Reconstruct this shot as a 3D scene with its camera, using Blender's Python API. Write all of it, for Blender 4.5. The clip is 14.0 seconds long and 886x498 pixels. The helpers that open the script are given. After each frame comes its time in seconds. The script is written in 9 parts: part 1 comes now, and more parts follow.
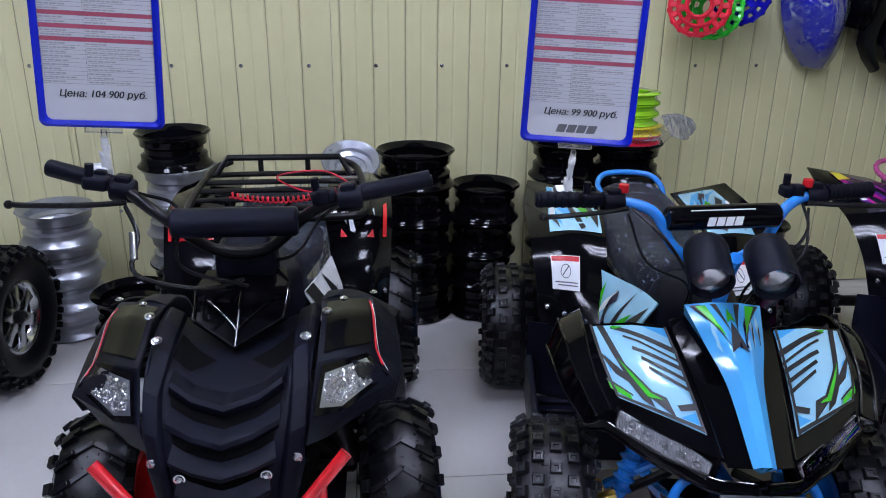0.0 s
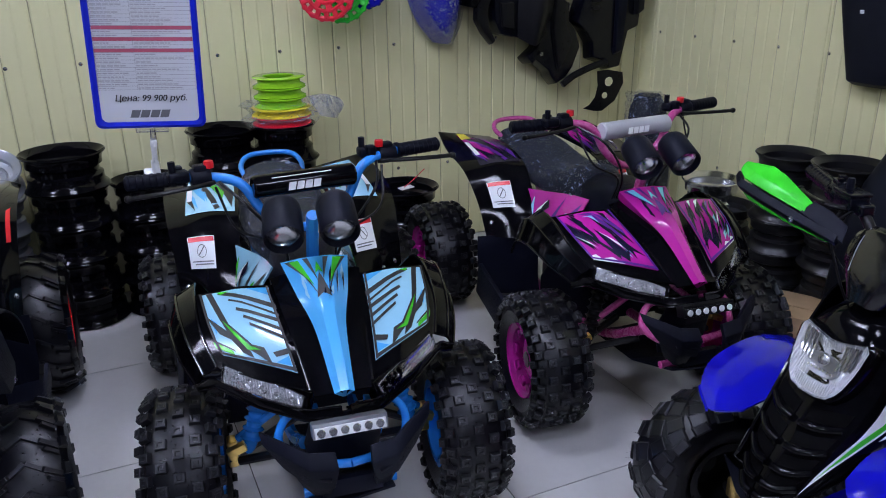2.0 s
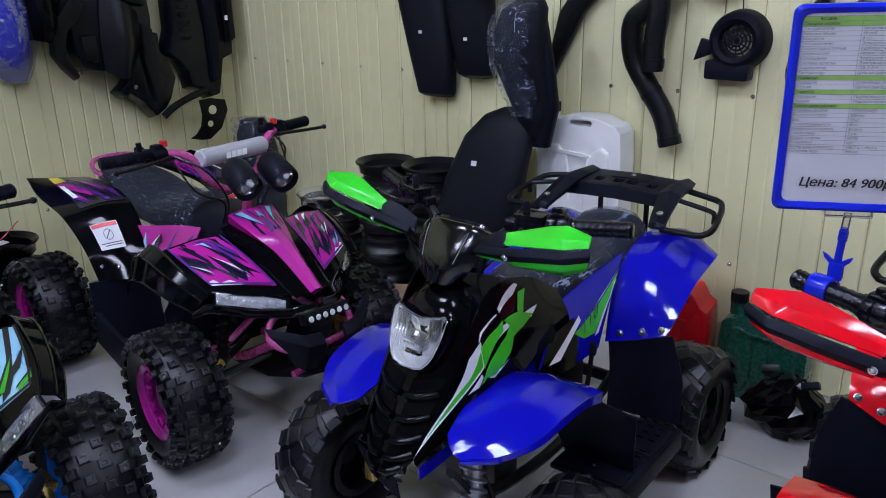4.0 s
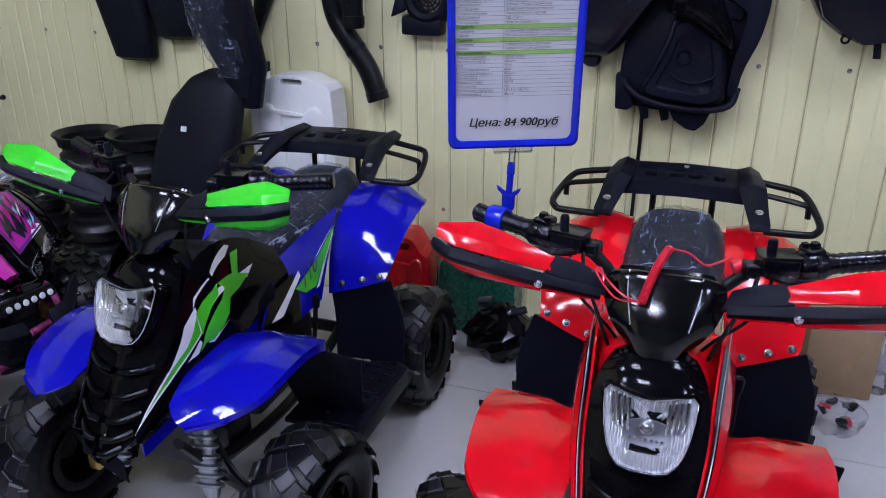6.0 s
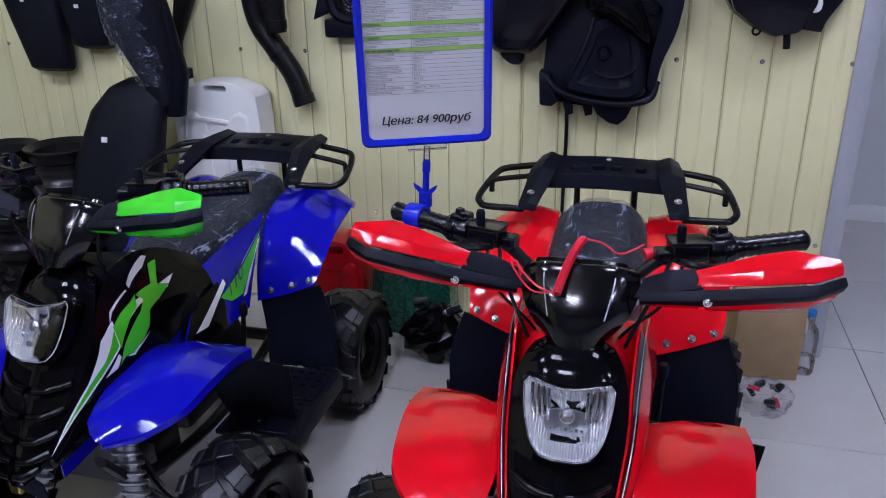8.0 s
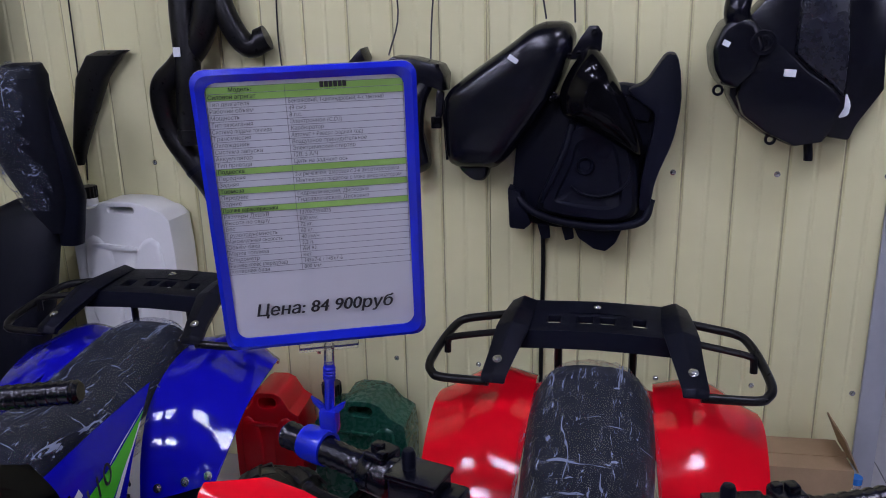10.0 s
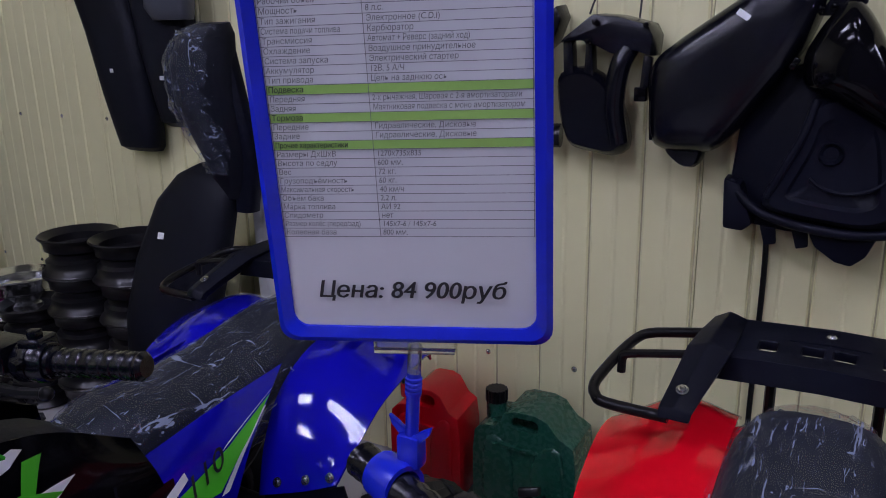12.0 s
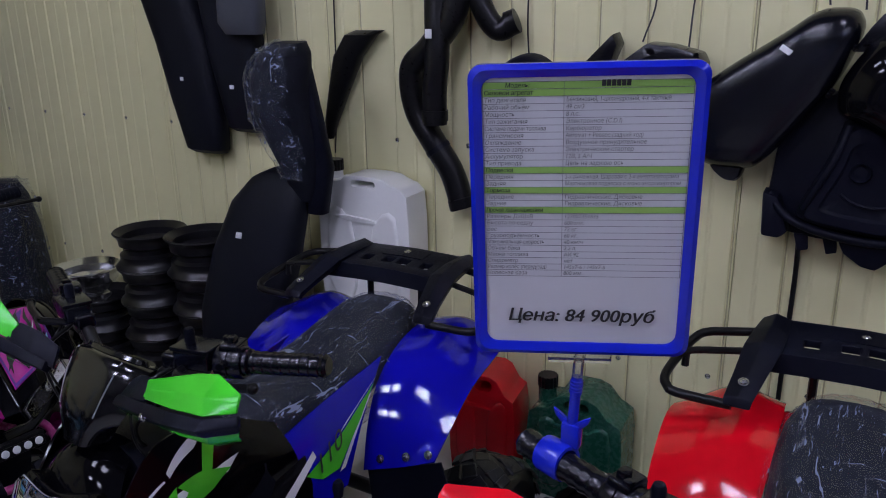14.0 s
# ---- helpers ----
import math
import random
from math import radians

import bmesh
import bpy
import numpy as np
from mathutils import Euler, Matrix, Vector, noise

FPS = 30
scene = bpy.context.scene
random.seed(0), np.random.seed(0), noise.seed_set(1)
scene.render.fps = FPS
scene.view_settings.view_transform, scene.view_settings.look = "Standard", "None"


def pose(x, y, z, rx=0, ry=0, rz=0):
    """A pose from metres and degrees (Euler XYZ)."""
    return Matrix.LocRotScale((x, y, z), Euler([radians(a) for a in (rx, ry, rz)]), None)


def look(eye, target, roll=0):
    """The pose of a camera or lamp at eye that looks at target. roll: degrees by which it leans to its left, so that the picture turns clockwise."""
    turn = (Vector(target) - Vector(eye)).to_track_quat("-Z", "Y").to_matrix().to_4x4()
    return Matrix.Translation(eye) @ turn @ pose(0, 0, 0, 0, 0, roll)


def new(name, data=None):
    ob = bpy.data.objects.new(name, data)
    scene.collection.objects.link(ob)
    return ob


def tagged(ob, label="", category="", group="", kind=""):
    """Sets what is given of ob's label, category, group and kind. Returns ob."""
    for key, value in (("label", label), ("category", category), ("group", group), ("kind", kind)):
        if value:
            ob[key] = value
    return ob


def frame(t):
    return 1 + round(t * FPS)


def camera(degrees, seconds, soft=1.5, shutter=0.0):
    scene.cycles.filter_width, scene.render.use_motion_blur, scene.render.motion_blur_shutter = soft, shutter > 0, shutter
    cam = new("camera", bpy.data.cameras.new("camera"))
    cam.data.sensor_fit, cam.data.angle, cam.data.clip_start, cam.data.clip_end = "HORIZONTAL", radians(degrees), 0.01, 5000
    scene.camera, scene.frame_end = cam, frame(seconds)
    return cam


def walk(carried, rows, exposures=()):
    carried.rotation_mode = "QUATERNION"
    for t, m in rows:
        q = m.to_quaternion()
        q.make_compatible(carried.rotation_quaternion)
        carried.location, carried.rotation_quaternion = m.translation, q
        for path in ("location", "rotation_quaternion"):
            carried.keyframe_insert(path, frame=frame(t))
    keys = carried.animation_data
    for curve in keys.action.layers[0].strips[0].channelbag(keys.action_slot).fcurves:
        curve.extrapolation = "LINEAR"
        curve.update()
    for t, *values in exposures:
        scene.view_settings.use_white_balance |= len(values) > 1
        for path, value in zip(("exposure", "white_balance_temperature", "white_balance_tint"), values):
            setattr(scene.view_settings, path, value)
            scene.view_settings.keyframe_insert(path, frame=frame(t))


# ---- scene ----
cam = camera(59.32, 14.0, 1.0)
PATH = [
    (0, (0.000, 0.000, 1.335), (0.192, 1.865, 0.639), 0.69),
    (0.5, (0.084, -0.056, 1.333), (0.312, 1.796, 0.612), -0.41),
    (1, (0.191, -0.136, 1.333), (0.533, 1.684, 0.578), -0.03),
    (1.5, (0.266, -0.209, 1.332), (0.816, 1.560, 0.580), -0.22),
    (2, (0.311, -0.251, 1.337), (1.076, 1.452, 0.620), -0.83),
    (2.5, (0.341, -0.285, 1.338), (1.239, 1.361, 0.640), -1.39),
    (3, (0.370, -0.311, 1.339), (1.453, 1.223, 0.650), -1.32),
    (3.5, (0.370, -0.336, 1.343), (1.661, 1.034, 0.668), -1.25),
    (4, (0.356, -0.358, 1.336), (1.822, 0.826, 0.668), -1.13),
    (4.2, (0.345, -0.368, 1.337), (1.869, 0.738, 0.663), -1.08),
    (6.3, (0.362, -0.455, 1.326), (2.121, 0.107, 0.556), -0.04),
    (6.5, (0.357, -0.461, 1.326), (2.122, 0.071, 0.551), -0.14),
    (7, (0.341, -0.479, 1.322), (2.118, -0.012, 0.532), 0.23),
    (7.2, (0.337, -0.482, 1.320), (2.114, -0.030, 0.521), -0.11),
    (9.3, (0.673, -0.515, 1.313), (2.485, 0.041, 0.674), -2.21),
    (9.5, (0.744, -0.485, 1.326), (2.583, 0.014, 0.719), -1.68),
    (10, (0.874, -0.453, 1.323), (2.740, 0.008, 0.768), -1.42),
    (10.5, (1.007, -0.464, 1.299), (2.738, 0.368, 0.739), -2.60),
    (11, (1.101, -0.477, 1.270), (2.751, 0.515, 0.725), -1.65),
    (11.5, (1.147, -0.458, 1.240), (2.794, 0.541, 0.702), -1.66),
    (12, (1.147, -0.446, 1.222), (2.808, 0.527, 0.681), -1.07),
    (12.5, (1.163, -0.444, 1.225), (2.843, 0.495, 0.680), -0.71),
    (13, (1.149, -0.464, 1.227), (2.849, 0.437, 0.681), -0.50),
    (13.5, (1.046, -0.447, 1.287), (2.742, 0.443, 0.710), -0.01),
    (14, (0.905, -0.382, 1.338), (2.561, 0.570, 0.743), -0.84),
]
walk(cam, [(t, look(eye, target, roll)) for t, eye, target, roll in PATH], exposures=[(0.0, -0.26, 6150, 16), (3.0, -0.33, 6080, 17), (4.2, -0.29, 6030, 17), (6.5, -0.22, 6050, 20), (7.2, -0.26, 6100, 20), (9.5, -0.58, 6200, 22), (10.0, -0.74, 6250, 25), (10.5, -0.91, 6250, 28), (12.5, -0.90, 6250, 28), (13.5, -0.95, 6220, 25), (14.0, -0.95, 6200, 24)])

# ---- world, lamps, exposure ----
world = bpy.data.worlds.new("shop_world")
scene.world = world
world.use_nodes = True
world.node_tree.nodes["Background"].inputs[0].default_value = (0.9, 0.95, 1.0, 1)
world.node_tree.nodes["Background"].inputs[1].default_value = 0.02
scene.view_settings.exposure = 0.0
TUBE_POWER = 118.0
LIGHTS = [(-1.4, -3.7), (0.3, -4.2), (1.6, -1.2), (-1.4, 0.0), (0.7, 0.2), (-1.4, 1.7), (0.58, 1.74)]

# ---- materials ----


def material(name, colour, rough=0.5, metal=0.0, coat=0.0, vary=0.12, scale=6.0, bump=0.0, bump_scale=200.0,
             rough_vary=0.03, spec=0.5, coord="Object"):
    """A painted, plastic or metal surface: mottled colour, uneven gloss and fine relief."""
    m = bpy.data.materials.new(name)
    m.use_nodes = True
    n, l = m.node_tree.nodes, m.node_tree.links
    b = n["Principled BSDF"]
    b.inputs["Metallic"].default_value = metal
    b.inputs["Coat Weight"].default_value = coat
    b.inputs["Coat Roughness"].default_value = 0.06
    b.inputs["Specular IOR Level"].default_value = spec
    tc = n.new("ShaderNodeTexCoord")
    big, fine = n.new("ShaderNodeTexNoise"), n.new("ShaderNodeTexNoise")
    for t, s, d in ((big, scale, 4), (fine, scale * 14, 3)):
        t.inputs["Scale"].default_value = s
        t.inputs["Detail"].default_value = d
        l.new(tc.outputs[coord], t.inputs["Vector"])
    mix = n.new("ShaderNodeMath")
    mix.operation = "MULTIPLY_ADD"
    l.new(fine.outputs["Fac"], mix.inputs[0])
    mix.inputs[1].default_value = 0.35
    l.new(big.outputs["Fac"], mix.inputs[2])
    ramp = n.new("ShaderNodeMapRange")
    ramp.inputs["From Min"].default_value, ramp.inputs["From Max"].default_value = 0.4, 0.95
    ramp.inputs["To Min"].default_value, ramp.inputs["To Max"].default_value = 1 - vary, 1 + vary
    l.new(mix.outputs[0], ramp.inputs["Value"])
    mul = n.new("ShaderNodeVectorMath")
    mul.operation = "SCALE"
    mul.inputs[0].default_value = colour[:3]
    l.new(ramp.outputs[0], mul.inputs["Scale"])
    l.new(mul.outputs[0], b.inputs["Base Color"])
    rr = n.new("ShaderNodeMapRange")
    rr.inputs["From Min"].default_value, rr.inputs["From Max"].default_value = 0.3, 0.8
    rr.inputs["To Min"].default_value, rr.inputs["To Max"].default_value = max(0.02, rough - rough_vary), min(1, rough + rough_vary)
    l.new(fine.outputs["Fac"], rr.inputs["Value"])
    l.new(rr.outputs[0], b.inputs["Roughness"])
    if bump:
        bt = n.new("ShaderNodeTexNoise")
        bt.inputs["Scale"].default_value = bump_scale
        bt.inputs["Detail"].default_value = 3
        l.new(tc.outputs[coord], bt.inputs["Vector"])
        bn = n.new("ShaderNodeBump")
        bn.inputs["Strength"].default_value = bump
        bn.inputs["Distance"].default_value = 0.002
        l.new(bt.outputs["Fac"], bn.inputs["Height"])
        l.new(bn.outputs[0], b.inputs["Normal"])
    return m


def glow(name, colour, strength):
    m = bpy.data.materials.new(name)
    m.use_nodes = True
    b = m.node_tree.nodes["Principled BSDF"]
    b.inputs["Emission Color"].default_value = (*colour, 1)
    b.inputs["Emission Strength"].default_value = strength
    return m


def clear(name, tint, rough, haze=0.05, glint=0.0, scale=30.0, gain=1.0):
    """Thin clear plastic: see-through, with a little haze and a sharp crinkled gloss; glints are painted as pale
    streaks.
    """
    m = bpy.data.materials.new(name)
    m.use_nodes = True
    n, l = m.node_tree.nodes, m.node_tree.links
    out = n["Material Output"]
    n.remove(n["Principled BSDF"])
    tr, df, gl = (n.new("ShaderNodeBsdf" + k) for k in ("Transparent", "Diffuse", "Glossy"))
    tr.inputs[0].default_value = (0.98, 0.98, 0.99, 1)
    df.inputs[0].default_value = (*tint, 1)
    gl.inputs["Roughness"].default_value = rough
    fr = n.new("ShaderNodeFresnel")
    fr.inputs["IOR"].default_value = 1.55
    lift = n.new("ShaderNodeMath")
    lift.operation = "MULTIPLY"
    lift.use_clamp = True
    lift.inputs[1].default_value = gain
    l.new(fr.outputs[0], lift.inputs[0])
    body, top = n.new("ShaderNodeMixShader"), n.new("ShaderNodeMixShader")
    body.inputs[0].default_value = haze
    l.new(tr.outputs[0], body.inputs[1])
    l.new(df.outputs[0], body.inputs[2])
    l.new(lift.outputs[0], top.inputs[0])
    l.new(body.outputs[0], top.inputs[1])
    l.new(gl.outputs[0], top.inputs[2])
    l.new(top.outputs[0], out.inputs["Surface"])
    if glint:
        tc = n.new("ShaderNodeTexCoord")
        warp = n.new("ShaderNodeTexNoise")
        warp.inputs["Scale"].default_value = scale * 0.35
        warp.inputs["Detail"].default_value = 3
        l.new(tc.outputs["Object"], warp.inputs["Vector"])
        off = n.new("ShaderNodeVectorMath")
        off.operation = "MULTIPLY_ADD"
        l.new(warp.outputs["Color"], off.inputs[0])
        off.inputs[1].default_value = (0.014, 0.014, 0.014)
        l.new(tc.outputs["Object"], off.inputs[2])
        # Glints painted as thin pale haze lines, broken up by a second noise
        total, height = None, None
        for turn, sc in (((0.3, 0.4, 0.6), (1.0, 0.12, 0.7)), ((0.9, 0.2, -0.8), (0.18, 1.0, 0.5)), ((0.1, 0.5, 0.25), (2.4, 0.35, 1.6)), ((0.6, -0.3, -0.5), (3.0, 0.5, 1.2))):
            mp = n.new("ShaderNodeMapping")
            mp.inputs["Rotation"].default_value = turn
            mp.inputs["Scale"].default_value = sc
            l.new(off.outputs[0], mp.inputs["Vector"])
            v = n.new("ShaderNodeTexNoise")
            v.inputs["Scale"].default_value = scale
            v.inputs["Detail"].default_value = 2
            l.new(mp.outputs[0], v.inputs["Vector"])
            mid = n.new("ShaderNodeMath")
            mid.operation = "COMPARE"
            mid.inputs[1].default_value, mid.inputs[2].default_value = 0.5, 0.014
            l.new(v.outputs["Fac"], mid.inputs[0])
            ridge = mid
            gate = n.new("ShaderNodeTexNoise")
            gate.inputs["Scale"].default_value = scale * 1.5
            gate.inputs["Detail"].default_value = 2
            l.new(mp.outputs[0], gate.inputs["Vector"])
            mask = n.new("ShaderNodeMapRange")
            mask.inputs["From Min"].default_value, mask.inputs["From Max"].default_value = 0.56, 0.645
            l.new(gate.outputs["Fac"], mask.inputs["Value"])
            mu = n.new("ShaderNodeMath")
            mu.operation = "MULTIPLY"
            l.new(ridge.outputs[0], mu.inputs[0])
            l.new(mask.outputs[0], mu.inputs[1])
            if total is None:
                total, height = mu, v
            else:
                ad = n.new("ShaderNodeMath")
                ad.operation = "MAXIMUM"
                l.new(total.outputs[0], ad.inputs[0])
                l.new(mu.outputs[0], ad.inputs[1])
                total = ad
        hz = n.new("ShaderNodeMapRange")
        hz.inputs["To Min"].default_value, hz.inputs["To Max"].default_value = haze, glint
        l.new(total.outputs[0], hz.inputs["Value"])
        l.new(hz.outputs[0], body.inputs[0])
        bn = n.new("ShaderNodeBump")
        bn.inputs["Strength"].default_value = 1.0
        bn.inputs["Distance"].default_value = 0.009
        l.new(height.outputs["Fac"], bn.inputs["Height"])
        l.new(bn.outputs[0], gl.inputs["Normal"])
        l.new(bn.outputs[0], fr.inputs["Normal"])
    return m


def plain_glass(name, tint=(1, 1, 1), rough=0.02):
    m = bpy.data.materials.new(name)
    m.use_nodes = True
    n, l = m.node_tree.nodes, m.node_tree.links
    g, tr, mx, lw = (n.new(k) for k in ("ShaderNodeBsdfGlossy", "ShaderNodeBsdfTransparent", "ShaderNodeMixShader", "ShaderNodeFresnel"))
    g.inputs["Roughness"].default_value = rough
    tr.inputs[0].default_value = (*tint, 1)
    lw.inputs["IOR"].default_value = 1.5
    l.new(lw.outputs[0], mx.inputs[0])
    l.new(tr.outputs[0], mx.inputs[1])
    l.new(g.outputs[0], mx.inputs[2])
    l.new(mx.outputs[0], n["Material Output"].inputs["Surface"])
    return m


def fluted(name, scale, wave=1.0, relief=0.45, tone=0.84, metal=0.65):
    """Silvered lamp reflector with upright flutes and a few broad facets."""
    m = material(name, (tone, tone * 1.02, tone * 1.06), 0.16, metal, vary=0.12, scale=20)
    n, l = m.node_tree.nodes, m.node_tree.links
    tc = n.new("ShaderNodeTexCoord")
    w = n.new("ShaderNodeTexWave")
    w.bands_direction = "X"
    w.inputs["Scale"].default_value = scale
    w.inputs["Distortion"].default_value = 0.6
    w.inputs["Detail"].default_value = 1
    v = n.new("ShaderNodeTexVoronoi")
    v.inputs["Scale"].default_value = scale
    v.feature = "SMOOTH_F1"
    for t in (w, v):
        l.new(tc.outputs["Object"], t.inputs["Vector"])
    ad = n.new("ShaderNodeMath")
    ad.operation = "MULTIPLY_ADD"
    l.new(v.outputs["Distance"], ad.inputs[0])
    ad.inputs[1].default_value = 0.9
    sc = n.new("ShaderNodeMath")
    sc.operation = "MULTIPLY"
    l.new(w.outputs["Fac"], sc.inputs[0])
    sc.inputs[1].default_value = wave
    l.new(sc.outputs[0], ad.inputs[2])
    bn = n.new("ShaderNodeBump")
    bn.inputs["Strength"].default_value = relief
    bn.inputs["Distance"].default_value = 0.005
    l.new(ad.outputs[0], bn.inputs["Height"])
    l.new(bn.outputs[0], n["Principled BSDF"].inputs["Normal"])
    return m


M_WALL = material("cream_painted_steel", (0.73, 0.70, 0.40), 0.42, vary=0.05, scale=1.3, bump=0.06, bump_scale=60)
M_BACKWALL = material("dark_grey_paint", (0.16, 0.16, 0.17), 0.7, vary=0.1, scale=2)
# Groove bottoms take a darker cream than the panel face
M_GROOVE = material("dark_cream_groove", (0.40, 0.37, 0.22), 0.6, vary=0.3, scale=5)
M_TILE = material("porcelain_tile", (0.60, 0.59, 0.58), 0.20, vary=0.06, scale=3.0, bump=0.03, bump_scale=40, rough_vary=0.06)
M_GROUT = material("dark_grout", (0.10, 0.095, 0.09), 0.8)
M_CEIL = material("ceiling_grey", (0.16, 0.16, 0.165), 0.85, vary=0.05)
M_GREYWALL = material("grey_paint", (0.60, 0.61, 0.63), 0.5, vary=0.04, scale=2)
M_TRIM = material("grey_steel_trim", (0.42, 0.44, 0.48), 0.35, 0.3, vary=0.1, scale=4)
M_WHITE = material("white_plastic", (0.78, 0.79, 0.80), 0.35, vary=0.04)
M_BLACK = material("matte_black_plastic", (0.0042, 0.0050, 0.0105), 0.42, vary=0.25, bump=0.25, bump_scale=900, spec=0.09, rough_vary=0.03)
M_MOULD = material("moulded_black_plastic", (0.0030, 0.0034, 0.0068), 0.22, vary=0.25, bump=0.1, bump_scale=500, spec=0.30, rough_vary=0.06)
M_GLOSS = material("gloss_black_plastic", (0.0020, 0.0020, 0.0030), 0.09, spec=0.15, vary=0.2, rough_vary=0.03)
M_EDGE = material("rounded_gloss_edge", (0.0022, 0.0022, 0.0032), 0.14, spec=0.6, vary=0.2, rough_vary=0.03)
M_POD = material("polished_black_plastic", (0.0022, 0.0022, 0.0032), 0.15, spec=0.5, vary=0.2, rough_vary=0.05)
M_SATIN = material("satin_black_metal", (0.006, 0.006, 0.007), 0.30, vary=0.2, bump=0.08, bump_scale=400, spec=0.18, rough_vary=0.03)
M_RUBBER = material("tyre_rubber", (0.0025, 0.0026, 0.0045), 0.32, vary=0.3, scale=12, bump=0.2, bump_scale=500, spec=0.28, rough_vary=0.05)
# Tread paler than the carcass: dust, plus lit tops put into the colour
M_TREAD = material("worn_tread_rubber", (0.005, 0.0054, 0.008), 0.34, vary=0.5, scale=25, bump=0.2, bump_scale=500, spec=0.34, rough_vary=0.05)
M_KNOB = material("dusty_lit_tread_rubber", (0.009, 0.0094, 0.0125), 0.38, vary=0.5, scale=20, bump=0.2, bump_scale=500, spec=0.38, rough_vary=0.03)
M_VINYL = material("black_vinyl", (0.006, 0.0068, 0.011), 0.50, vary=0.15, bump=0.10, bump_scale=700, spec=0.09, rough_vary=0.03)
M_DARK = material("dark_frame_steel", (0.007, 0.007, 0.008), 0.4, 0.2, vary=0.3, rough_vary=0.03)
M_STEEL = material("zinc_steel", (0.62, 0.63, 0.65), 0.25, 1.0, vary=0.08, rough_vary=0.02)
M_GOLD = material("gold_passivated_steel", (0.75, 0.52, 0.16), 0.3, 1.0, vary=0.2)
M_SILVER = material("silver_painted_steel", (0.34, 0.355, 0.39), 0.30, 0.8, vary=0.08, scale=10, rough_vary=0.02)
M_CHROME = material("bright_aluminium", (0.70, 0.71, 0.73), 0.2, 1.0, vary=0.05, rough_vary=0.02)
M_RED = material("red_gloss_plastic", (0.67, 0.004, 0.012), 0.12, vary=0.04, rough_vary=0.02, spec=0.5)
M_REDPIPE = material("red_powder_coat", (0.60, 0.012, 0.018), 0.22, coat=0.4, vary=0.08)
M_BLUE = material("royal_blue_gloss_plastic", (0.006, 0.005, 0.34), 0.075, vary=0.04, rough_vary=0.02, spec=0.4)
M_CYAN = material("sky_blue_gloss", (0.085, 0.44, 0.86), 0.14, coat=0.4, vary=0.05)
M_CYANPIPE = material("blue_powder_coat", (0.02, 0.22, 0.70), 0.25, coat=0.4, vary=0.08)
M_PALE = material("pale_blue_print", (0.34, 0.68, 0.88), 0.20, coat=1.0, vary=0.05)
M_PINK = material("magenta_gloss", (0.46, 0.015, 0.28), 0.14, coat=0.4, vary=0.06)
M_PINKPIPE = material("pink_powder_coat", (0.48, 0.07, 0.25), 0.28, coat=0.1, vary=0.08)
M_NAVYPRINT = material("navy_print", (0.008, 0.006, 0.03), 0.25, coat=0.2, vary=0.1)
M_CYANPRINT = material("cyan_print", (0.20, 0.58, 0.80), 0.25, vary=0.05)
M_VIOLET = material("violet_print", (0.10, 0.02, 0.22), 0.25, coat=0.3, vary=0.1)
M_GREEN = material("vivid_green_plastic", (0.035, 0.55, 0.02), 0.22, vary=0.03, spec=0.3)
M_LIME = material("lime_green_paint", (0.32, 0.66, 0.02), 0.2, coat=0.4, vary=0.05)
M_GREENPRINT = material("green_print", (0.05, 0.50, 0.02), 0.25, coat=0.3, vary=0.05)
M_YELLOW = material("yellow_print", (0.80, 0.66, 0.03), 0.3, vary=0.05)
M_WHITEPRINT = material("white_print", (0.80, 0.82, 0.84), 0.3, vary=0.04)
M_REDPRINT = material("red_print", (0.60, 0.006, 0.014), 0.35, vary=0.05)
M_INK = material("black_ink", (0.012, 0.012, 0.014), 0.5, vary=0.1)
# Near-black that paints the shade inside vents, louvre gaps and scoops
M_SLOT_SHADE = material("painted_slot_shade", (0.0012, 0.0012, 0.0015), 0.85, vary=0.2, spec=0.05)
M_TEXTGREY = material("faint_grey_print", (0.36, 0.36, 0.38), 0.6, vary=0.15)
M_GREENRING = material("bright_green_gloss", (0.02, 0.52, 0.03), 0.15, coat=0.3, vary=0.05)
M_GREYINK = material("grey_ink", (0.11, 0.11, 0.12), 0.6, vary=0.1)
M_PAPER = material("white_paper", (0.58, 0.59, 0.62), 0.7, vary=0.02)
M_SIGNBLUE = material("blue_sign_plastic", (0.006, 0.016, 0.46), 0.2, vary=0.01, rough_vary=0.0)
M_SIGNGREEN = material("pale_green_bar", (0.26, 0.48, 0.10), 0.7, vary=0.05)
M_SIGNRED = material("dull_red_bar", (0.42, 0.07, 0.12), 0.7, vary=0.05)
M_JERRY = material("dark_green_plastic", (0.009, 0.080, 0.050), 0.28, vary=0.12)
M_HDPE = material("milky_white_plastic", (0.82, 0.83, 0.80), 0.4, vary=0.03)
M_CARD = material("brown_cardboard", (0.36, 0.24, 0.13), 0.8, vary=0.12, scale=14, bump=0.15, bump_scale=80)
M_CORD = material("red_coiled_cord", (0.60, 0.01, 0.03), 0.3, vary=0.05)
M_GREYPAD = material("silver_grey_foam", (0.40, 0.41, 0.44), 0.45, vary=0.08)
# The film's white glints are painted in as haze streaks
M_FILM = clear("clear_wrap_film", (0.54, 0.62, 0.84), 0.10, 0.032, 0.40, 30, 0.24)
M_CLEAR = clear("clear_plastic", (0.8, 0.82, 0.84), 0.06, 0.10, gain=1.6)
M_LENS = plain_glass("lamp_lens")
M_ALLOY = material("bright_zinc_rim", (0.40, 0.42, 0.47), 0.3, 0.6, vary=0.1)
M_REFLECT = fluted("lamp_reflector", 60, 0.2, 1.0, 0.74, 0.75)
